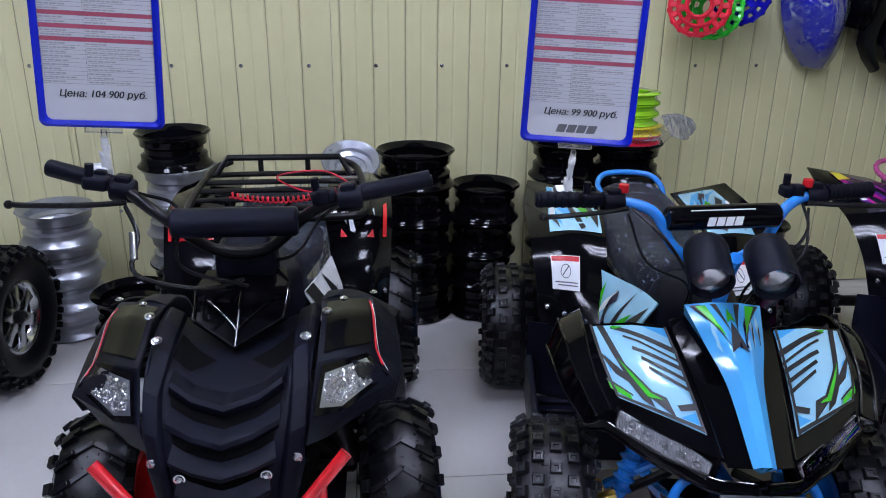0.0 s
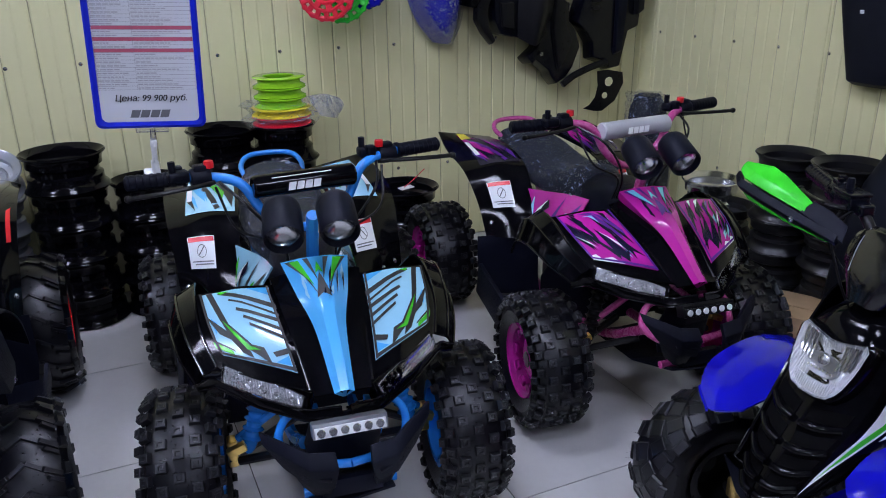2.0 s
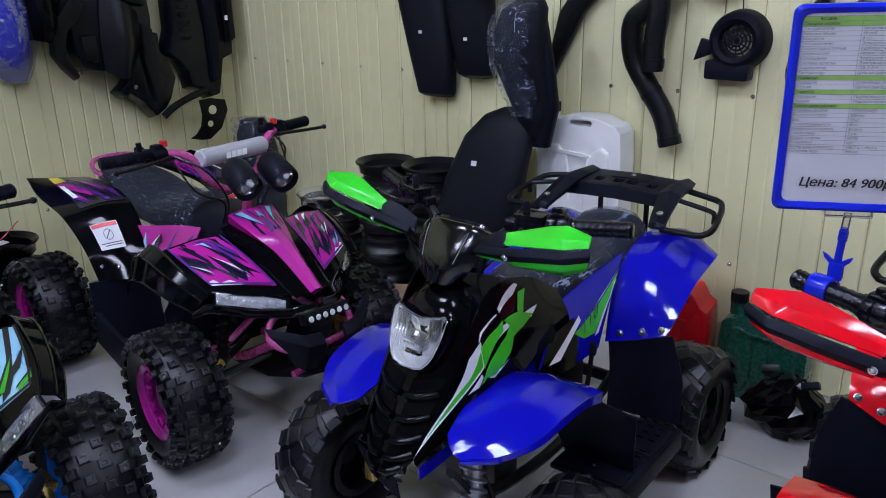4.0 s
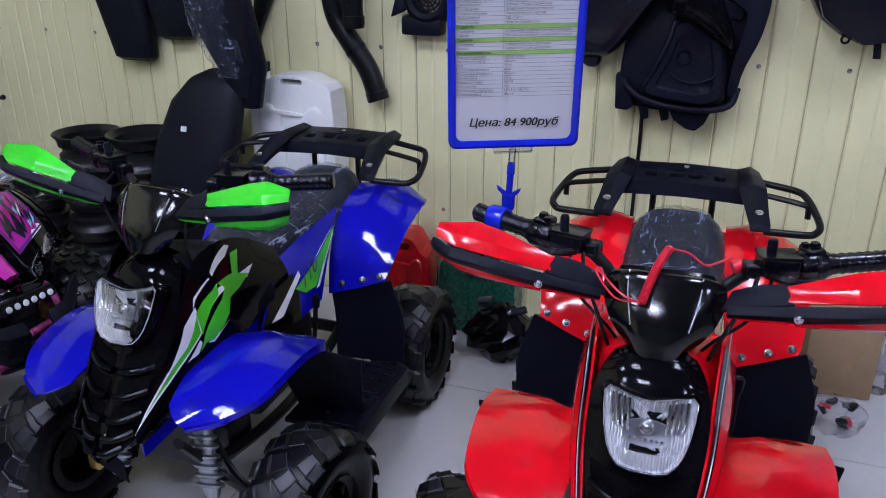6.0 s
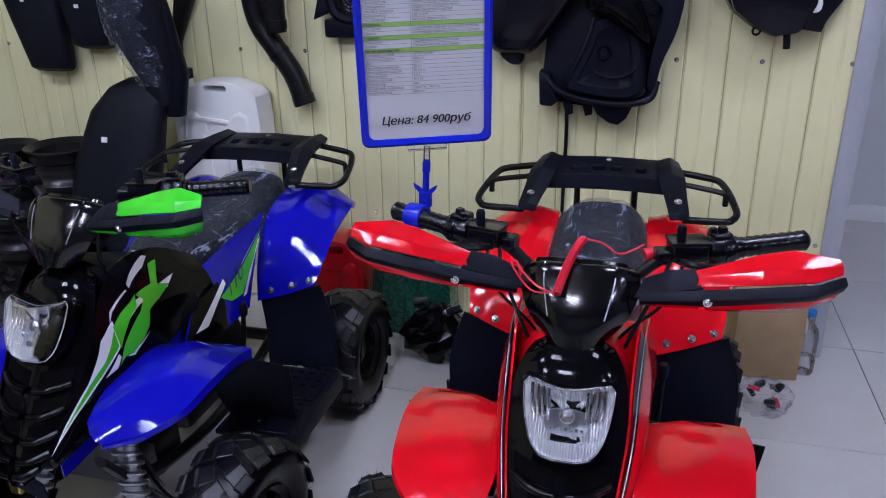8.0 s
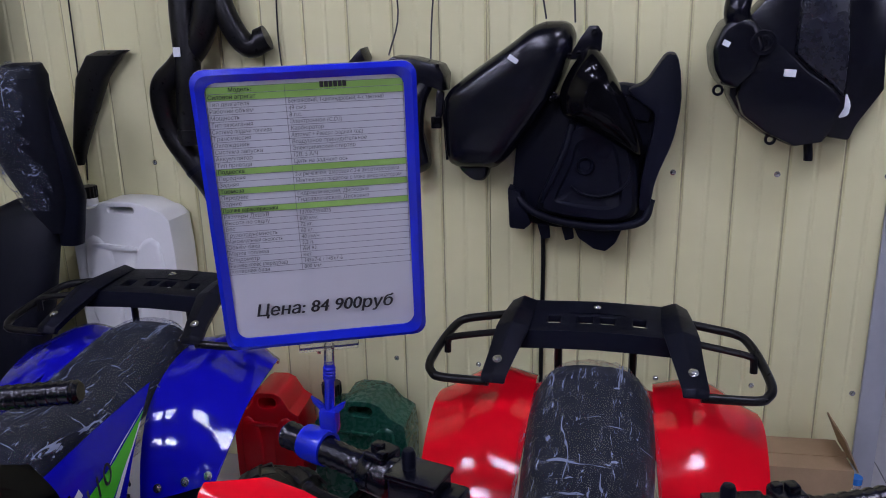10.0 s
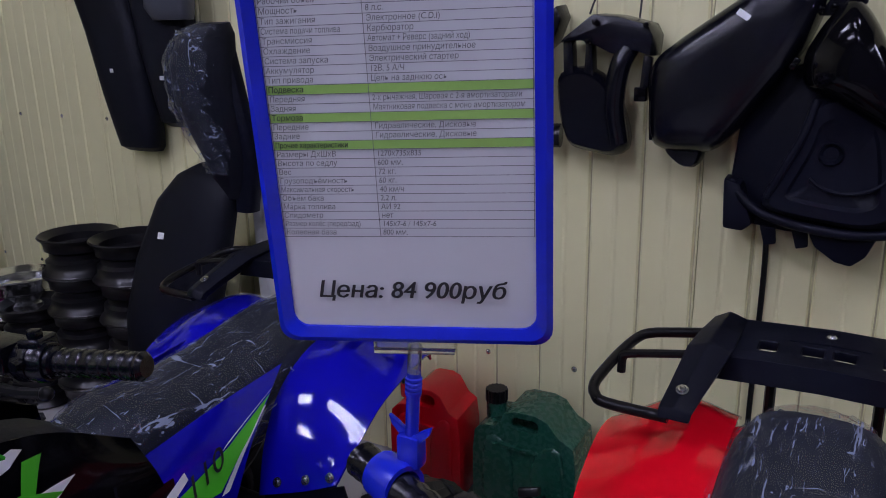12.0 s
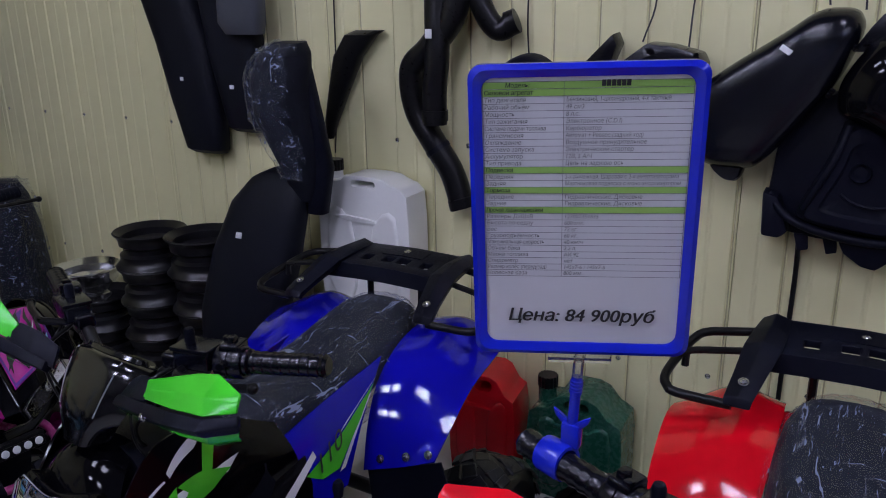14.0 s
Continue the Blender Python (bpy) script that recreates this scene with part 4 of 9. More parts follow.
    for s in (1, -1):
        fr = surface(rear if s > 0 else mirrored(rear))
        rf = part("rear_fender", sheet(bmesh.new(), fr, 14, 22, 0.005), body, atv)
        for u in (0.20, 0.52, 0.86):
            p = fr(u, 0.045)
            bolts(rf, [(p.x, p.y - 0.003, p.z + 0.001, 0, -0.9, 0.5)], 0.0068)
        g = [[(0.14 * s, 0.552, 0.44), (0.22 * s, 0.568, 0.452), (0.300 * s, 0.578, 0.478)], [(0.15 * s, 0.55, 0.35), (0.23 * s, 0.565, 0.35), (0.335 * s, 0.578, 0.36)], [(0.15 * s, 0.545, 0.24), (0.23 * s, 0.56, 0.24), (0.335 * s, 0.574, 0.24)]]
        part("splash_guard", sheet(bmesh.new(), surface(g), 4, 6, 0.004, (0, -1, 0)), M_BLACK, atv, "matte black splash guard")
        if decals:
            tail = [[(s * 0.150, 0.22, 0.470), (s * 0.158, 0.36, 0.455), (s * 0.160, 0.50, 0.455)], [(s * 0.135, 0.30, 0.545), (s * 0.145, 0.43, 0.545), (s * 0.150, 0.57, 0.555)], [(s * 0.115, 0.38, 0.61), (s * 0.12, 0.52, 0.63), (s * 0.125, 0.68, 0.645)]]
            fq = surface(tail)
            q = part("tail_panel", sheet(bmesh.new(), fq, 12, 12, 0.004, (s, -0.3, 0)), body, atv)
            part("dark_decal", decal(bmesh.new(), fq, [[(0.0, 0.0), (0.62, 0.0), (0.52, 0.30), (0.34, 0.62), (0.0, 0.60)]], (s, -0.3, 0), 0.0012, 3), M_GLOSS, q, "gloss black lower part of the tail")
            part("green_decal", decal(bmesh.new(), fq, [[(0.42, 0.41), (0.76, 0.58), (0.99, 0.80), (0.95, 0.56), (0.82, 0.24), (0.63, 0.27)]], (s, -0.3, 0), 0.0024, 3), M_GREENPRINT, q, "green decal with a model number")
            for w in ([(0.12, 0.17), (0.42, 0.61), (0.48, 0.53), (0.37, 0.34), (0.29, 0.17)], [(0.70, 0.56), (0.98, 0.82), (1.0, 0.84), (0.74, 0.62)], [(0.98, 0.72), (1.0, 0.72), (0.90, 0.20), (0.84, 0.20)]):
                part("white_decal", decal(bmesh.new(), fq, [w], (s, -0.3, 0), 0.0018, 3), M_WHITEPRINT, q)
            o, ex = fq(0.55, 0.335), fq(0.92, 0.56) - fq(0.55, 0.335)
            if s > 0:
                lettering("number_print", "110", 0.058, M_INK, q, axes(o + Vector((s * 0.007, -0.003, 0)), ex, (0, -0.6, 0.7)), 0.3, 0.0)
    part("tail_bridge", loft(bmesh.new(), [oval((0, y, z), (1, 0, 0), (0, 0, 1), 0.13, 0.022, 16, 4) for y, z in ((0.70, 0.59), (0.85, 0.62), (0.98, 0.57))]), body, atv)

    # gear lever
    gl = part("gear_lever", tube(bmesh.new(), [(0.150, 0.40, 0.28), (0.158, 0.42, 0.38), (0.160, 0.43, 0.455)], 0.0062, 8, 4), M_SATIN, atv)
    part("lever_knob", lathe(bmesh.new(), [(0.001, 0.034), (0.009, 0.032), (0.0125, 0.022), (0.010, 0.0), (0.001, 0.0)], 14, pose(0.160, 0.43, 0.450)), M_BLACK, gl)

    # footrests
    for s in (1, -1):
        fr = part("footrest", box(bmesh.new(), 0.19, 0.30, 0.012, pose(s * 0.255, 0.40, 0.235), 0.003), M_BLACK, atv, "ribbed black footrest")
        stud = None
        for k in range(2):
            part("tread_pad", box(bmesh.new(), 0.165, 0.125, 0.006, pose(s * 0.255, 0.328 + 0.142 * k, 0.2435), 0.002, 1), M_BLACK, fr)
            for i in range(5):
                for j in range(4):
                    m_ = pose(s * (0.192 + 0.031 * i), 0.282 + 0.030 * j + 0.142 * k, 0.2475)
                    if stud is None:
                        stud = part("stud", box(bmesh.new(), 0.016, 0.006, 0.005, Matrix(), 0.001, 1), M_MOULD, fr)
                        stud.matrix_basis = m_
                    else:
                        shared("stud", stud.data, fr, m_)
        part("outer_lip", box(bmesh.new(), 0.012, 0.30, 0.05, pose(s * 0.352, 0.40, 0.22), 0.003), M_BLACK, fr)
        bolts(fr, [(s * (0.2 + 0.05 * i), 0.30 + 0.06 * j, 0.246) for i in range(3) for j in range(3) if (i + j) % 2], 0.0055, toward=(0, 0, 1))

    # rear rack
    deck = [[(-0.162, 0.880, 0.716), (-0.08, 0.880, 0.720), (0, 0.880, 0.722), (0.08, 0.880, 0.720), (0.162, 0.880, 0.716)],
            [(-0.160, 0.886, 0.750), (-0.08, 0.886, 0.755), (0, 0.886, 0.757), (0.08, 0.886, 0.755), (0.160, 0.886, 0.750)],
            [(-0.158, 0.960, 0.757), (-0.08, 0.960, 0.762), (0, 0.960, 0.764), (0.08, 0.960, 0.762), (0.158, 0.960, 0.757)],
            [(-0.153, 1.030, 0.758), (-0.08, 1.030, 0.763), (0, 1.030, 0.765), (0.08, 1.030, 0.763), (0.153, 1.030, 0.758)]]
    fd = flat_sheet(deck)
    plate = holed_slab([(-0.160, 0.886), (0, 0.886), (0.160, 0.886), (0.158, 0.96), (0.153, 1.03), (0, 1.03), (-0.153, 1.03), (-0.158, 0.96)],
                       [rounded(0.026, 0.032, 0.004, 2, -0.082, 0.937), rounded(0.030, 0.030, 0.004, 2, -0.021, 0.937), rounded(0.030, 0.030, 0.004, 2, 0.021, 0.937), rounded(0.026, 0.032, 0.004, 2, 0.082, 0.937)], 0.016, Matrix(), 0.003)
    for v in plate.verts:
        v.co.z += 0.736 + 0.010 * min(1.0, (v.co.y - 0.886) / 0.1) + 0.005 * (1 - abs(v.co.x) / 0.16)
    rack = part("rear_rack", plate, M_BLACK, atv, "matte black plastic rear rack with slots")
    part("rack_leg", sheet(bmesh.new(), lambda u, v: fd(u, v / 3), 12, 3, 0.014, (0, -1, 0.2)), M_BLACK, rack, "folded front edge of the rack")
    for s in (1, -1):
        bm = sheet(bmesh.new(), flat_sheet([[(s * 0.055, 0.962, 0.7645), (s * 0.001, 0.962, 0.7665)], [(s * 0.055, 1.010, 0.7665), (s * 0.001, 1.010, 0.7690)]]), 3, 3, 0.004)
        part("rack_leg", bm, M_BLACK, rack)
        leg = [[(0.124, 1.026, 0.764), (0.152, 1.026, 0.774), (0.176, 1.022, 0.762)], [(0.122, 0.950, 0.765), (0.154, 0.950, 0.776), (0.183, 0.948, 0.764)], [(0.124, 0.885, 0.760), (0.158, 0.880, 0.771), (0.189, 0.884, 0.760)],
               [(0.142, 0.805, 0.729), (0.168, 0.802, 0.738), (0.194, 0.808, 0.731)], [(0.152, 0.764, 0.710), (0.176, 0.760, 0.716), (0.199, 0.765, 0.711)], [(0.154, 0.757, 0.698), (0.176, 0.753, 0.700), (0.198, 0.758, 0.698)]]
        part("rack_leg", facets(leg if s > 0 else mirrored(leg), 0.020, (0, -0.5, 1), 0.003), M_BLACK, rack)
        bm = tube(bmesh.new(), [(s * 0.15, 0.985, 0.750), (s * 0.235, 0.968, 0.742), (s * 0.262, 0.960, 0.739), (s * 0.278, 0.945, 0.735), (s * 0.293, 0.900, 0.724), (s * 0.304, 0.835, 0.710), (s * 0.305, 0.805, 0.703), (s * 0.296, 0.785, 0.698), (s * 0.275, 0.772, 0.695), (s * 0.185, 0.766, 0.696)], 0.0085, 10, 4)
        part("side_rail", bm, M_SATIN, rack)
        part("side_rail", tube(bmesh.new(), [(s * 0.17, 0.895, 0.744), (s * 0.24, 0.885, 0.736), (s * 0.276, 0.878, 0.731), (s * 0.284, 0.877, 0.724), (s * 0.285, 0.876, 0.700)], 0.007, 8, 4), M_SATIN, rack)
        part("rack_stay", tube(bmesh.new(), [(s * 0.072, 0.93, 0.745), (s * 0.072, 0.93, 0.56)], 0.008, 8, 1), M_SATIN, rack)
    bolts(rack, [(-0.172, 0.788, 0.7325, 0, -0.5, 1), (0.172, 0.788, 0.7325, 0, -0.5, 1), (0, 0.990, 0.7685, 0, 0, 1)], 0.0068)

    # steering: bar, grips, guards, pod
    st = pose(0, 0.13, 0, 0, 0, steer)
    def S(x, y, z):
        return st @ Vector((x, y - 0.13 + bar_shift[0], z + bar_shift[1]))

    half = [(0, 0.175, 0.775), (0.07, 0.180, 0.790), (0.13, 0.193, 0.832), (0.20, 0.212, 0.842), (0.345, 0.267, 0.850)]
    line = [(-x, y, z) for x, y, z in half[:0:-1]] + half
    bar = part("handlebar", tube(bmesh.new(), [S(*p) for p in line], 0.0105, 12), M_SATIN, atv)
    for s in (1, -1):
        gin, gout = S(s * 0.232, 0.224, 0.8435), S(s * 0.348, 0.268, 0.8505)
        part("grip", grip(bmesh.new(), gin, gout, 0.0155), M_MOULD, bar)
        d = (gout - gin).normalized()
        m = axes(gin - d * 0.022, d, (0, 0, 1))
        bm = lathe(bmesh.new(), [(0.003, -0.021), (0.022, -0.021), (0.0245, -0.017), (0.0245, 0.001), (0.0225, 0.002), (0.0245, 0.003), (0.0245, 0.017), (0.022, 0.021), (0.003, 0.021)], 20, m @ pose(0, 0, 0, 0, 90, 0))
        box(bm, 0.030, 0.020, 0.034, m @ pose(0.002, 0.020, -0.004 * s), 0.005, 3)
        box(bm, 0.012, 0.012, 0.014, m @ pose(0.004, 0.033, 0), 0.003)
        box(bm, 0.010, 0.008, 0.010, m @ pose(-0.008, 0.032, -0.008), 0.002)
        lathe(bm, [(0.001, 0.012), (0.006, 0.012), (0.006, 0.0)], 10, m @ pose(0.0, 0.008, 0.024 * s, 0, 0, 0))
        part("switchgear", bm, M_MOULD, bar)
        # brake master cylinder with its filler knob
        m = axes(S(s * 0.162, 0.196, 0.842), S(s * 0.20, 0.206, 0.842) - S(s * 0.162, 0.196, 0.842), (0, 0, 1))
        bm = box(bmesh.new(), 0.058, 0.030, 0.042, m @ pose(0, 0.004, 0), 0.005, 3)
        box(bm, 0.062, 0.006, 0.046, m @ pose(0, 0.020, 0), 0.002)
        box(bm, 0.026, 0.024, 0.030, m @ pose(-0.040, -0.004, 0.004), 0.006, 3)
        part("master_cylinder", bm, M_MOULD, bar, "black brake master cylinder")
        bm = lathe(bmesh.new(), [(0.001, 0.024), (0.006, 0.023), (0.0078, 0.018), (0.0075, 0.0)], 12, m @ pose(-0.012 * s, 0.022, 0.0, -90))
        part("clamp_knob", bm, M_BLACK, bar)
        bm = tube(bmesh.new(), [S(s * 0.150, 0.178, 0.832), S(s * 0.175, 0.150, 0.838), S(s * 0.215, 0.160, 0.834), S(s * 0.255, 0.172, 0.833), S(s * 0.285, 0.186, 0.834)], 0.0062, 8)
        bmesh.ops.create_icosphere(bm, subdivisions=2, radius=0.0085, matrix=Matrix.Translation(S(s * 0.285, 0.186, 0.834)))
        part("brake_lever", bm, M_SATIN, bar)
        # hand guard: faceted shell, black band, arm
        up = [[S(s * x, y, z) for x, y, z in row] for row in (
            ((0.172, 0.094, 0.826), (0.258, 0.076, 0.847), (0.328, 0.073, 0.859), (0.367, 0.093, 0.865)),
            ((0.176, 0.099, 0.838), (0.262, 0.092, 0.863), (0.312, 0.089, 0.872), (0.366, 0.097, 0.876)),
            ((0.170, 0.108, 0.848), (0.262, 0.122, 0.877), (0.302, 0.124, 0.886), (0.362, 0.104, 0.885)))]
        lo = [[S(s * x, y, z) for x, y, z in row] for row in (
            ((0.185, 0.094, 0.797), (0.262, 0.076, 0.817), (0.332, 0.074, 0.831), (0.368, 0.094, 0.840)),
            ((0.190, 0.100, 0.788), (0.258, 0.086, 0.803), (0.322, 0.083, 0.814), (0.362, 0.097, 0.828)),
            ((0.200, 0.112, 0.783), (0.255, 0.105, 0.790), (0.310, 0.104, 0.797), (0.352, 0.108, 0.815)))]
        mid = [[S(s * x, y, z) for x, y, z in row] for row in (
            ((0.095, 0.105, 0.806), (0.185, 0.090, 0.826), (0.262, 0.072, 0.846), (0.332, 0.070, 0.858), (0.370, 0.092, 0.864)),
            ((0.093, 0.095, 0.795), (0.185, 0.080, 0.812), (0.262, 0.060, 0.833), (0.332, 0.058, 0.846), (0.374, 0.088, 0.853)),
            ((0.095, 0.105, 0.784), (0.185, 0.090, 0.797), (0.262, 0.072, 0.818), (0.332, 0.070, 0.832), (0.370, 0.092, 0.840)))]
        hg = part("hand_guard", facets(up, 0.004, (0, -1, 0.4)), guard, atv)
        part("lower_shell", facets(lo, 0.004, (0, -1, -0.4)), guard, hg)
        fm = flat_sheet(mid)
        part("band", facets(mid, 0.012, (0, -1, 0)), M_BLACK, hg, "matte black guard band")
        part("accent", decal(bmesh.new(), fm, [[(0.02, 0.66), (0.23, 0.74), (0.235, 0.97), (0.06, 0.90)]], (0, -1, 0), 0.003), guard, hg)
        blade = [[S(s * 0.172, 0.112, 0.850), S(s * 0.135, 0.122, 0.840), S(s * 0.098, 0.130, 0.820)], [S(s * 0.183, 0.090, 0.827), S(s * 0.135, 0.098, 0.814), S(s * 0.085, 0.108, 0.794)]]
        part("guard_arm", facets(blade, 0.008, (0, -1, 0.5)), M_BLACK, hg)
        bolts(hg, [(*S(s * 0.19, 0.079, 0.810), 0, -1, 0)], 0.005)
    pod = []
    for xe, xi, ye, yi, ze, zi in ((0.078, 0.050, 0.190, 0.175, 0.806, 0.812), (0.091, 0.056, 0.160, 0.142, 0.812, 0.828), (0.094, 0.054, 0.138, 0.117, 0.788, 0.802), (0.078, 0.044, 0.114, 0.091, 0.752, 0.757), (0.050, 0.028, 0.110, 0.080, 0.714, 0.710)):
        pod.append([S(-xe, ye, ze), S(-xi, yi, zi), S(0, yi - 0.006, zi + 0.003), S(xi, yi, zi), S(xe, ye, ze)])
    part("pod", sheet(bmesh.new(), surface(pod), 24, 28, 0.006, (0, -1, 0.5)), M_POD, atv, "gloss black handlebar pod")
    part("pod_top", loft(bmesh.new(), [oval(S(0, 0.175, z), (1, 0, 0), (0, 1, 0), 0.060, 0.026, 16, 3) for z in (0.74, 0.790, 0.800)]), M_GLOSS, atv)
    for s in (1, -1):
        part("pod", tube(bmesh.new(), [S(s * 0.056, 0.141, 0.8285), S(s * 0.054, 0.1165, 0.8025), S(s * 0.044, 0.0905, 0.7575)], 0.0012, 6, 5), M_SILVER, atv, "silver edge line on the pod")
    for s in (1, -1):
        bm = tube(bmesh.new(), [S(s * 0.14, 0.16, 0.835), S(s * 0.115, 0.07, 0.80), S(s * 0.085, 0.08, 0.72), (s * 0.07, 0.13, 0.66)], 0.0035, 6, 5)
        part("cable", bm, M_SATIN, atv)
        bm = tube(bmesh.new(), [S(s * 0.16, 0.15, 0.835), S(s * 0.13, 0.09, 0.78), S(s * 0.075, 0.10, 0.72), (s * 0.05, 0.17, 0.64)], 0.003, 6, 5)
        part("cable", bm, M_SATIN, atv)

    # chassis: bars, bumper, shocks, engine block
    bm = bmesh.new()
    for s in (1, -1):
        tube(bm, [(s * 0.10, -0.20, 0.36), (s * 0.11, 0.0, 0.26), (s * 0.12, 0.35, 0.22), (s * 0.11, 0.70, 0.30), (s * 0.10, 0.95, 0.50)], 0.014, 8)
        tube(bm, [(s * 0.08, 0.05, 0.30), (s * 0.16, 0.0, 0.22), (s * 0.24, 0.0, 0.18)], 0.012, 8)
        tube(bm, [(s * 0.08, -0.06, 0.28), (s * 0.24, -0.02, 0.17)], 0.012, 8)
    tube(bm, [(-0.25, 0.80, 0.175), (0.25, 0.80, 0.175)], 0.02, 10, 1)
    part("chassis", bm, M_DARK, atv)
    part("front_frame", box(box(bmesh.new(), 0.13, 0.20, 0.20, pose(0, 0.08, 0.33), 0.02), 0.20, 0.10, 0.10, pose(0, 0.16, 0.24), 0.02), M_DARK, atv)
    part("engine", box(box(bmesh.new(), 0.17, 0.28, 0.17, pose(0, 0.40, 0.30), 0.02), 0.12, 0.16, 0.14, pose(0, 0.26, 0.38, 20), 0.02), M_DARK, atv)
    for s in (1, -1):
        p, q = Vector((s * 0.128, -0.09, 0.19)), Vector((s * 0.092, -0.03, 0.46))
        prof = [(0.008, 0), (0.018, 0.01)]
        for k in range(9):
            z = 0.03 + 0.023 * k
            prof += [(0.024, z), (0.0345, z + 0.004), (0.0355, z + 0.009), (0.024, z + 0.013)]
        prof += [(0.016, 0.25), (0.008, 0.28)]
        part("shock_absorber", lathe(bmesh.new(), prof, 20, along(p, q)), M_SILVER if decals else M_SATIN, atv)
    part("bumper_plate", prism(bmesh.new(), [(0.0, 0.0), (-0.10, 0.03), (-0.16, 0.09), (-0.10, 0.08), (-0.02, 0.05)], 0.008, axes((-0.04, -0.205, 0.225), (1, -0.15, 0), (0, 0.3, 1)), 0.002), M_BLACK, atv)
    part("brake_block", box(bmesh.new(), 0.03, 0.04, 0.05, pose(-0.20, -0.05, 0.20), 0.006), M_GOLD, atv)
    settle(atv)
    return atv


RED_ATV = kosmo("red_quad_bike", pose(1.385, -0.410, 0, 0, 0, -89.4), "small red quad bike with black nose, wrapped seat and rear rack", M_RED, M_RED, 0, (0, 0), False)
BLUE_ATV = kosmo("blue_quad_bike", pose(1.443, 0.594, 0, 0, 0, -89.9), "small royal blue quad bike with green hand guards and decals", M_BLUE, M_GREEN, -6, (-0.012, 0.022), True)

# ---- youth sport atv (sky-blue one and magenta one) ----


def brand_bars(bm, x, y, h, n=4, slant=0.3, k=1.0):
    """A row of slanted blocks that stands for a maker's mark."""
    w = h * 0.95 * k
    for i in range(n):
        x0 = x + i * w * 1.15
        bm.faces.new([bm.verts.new((a, b, 0)) for a, b in ((x0, y), (x0 + w, y), (x0 + w + slant * h, y + h), (x0 + slant * h, y + h))])
    return bm


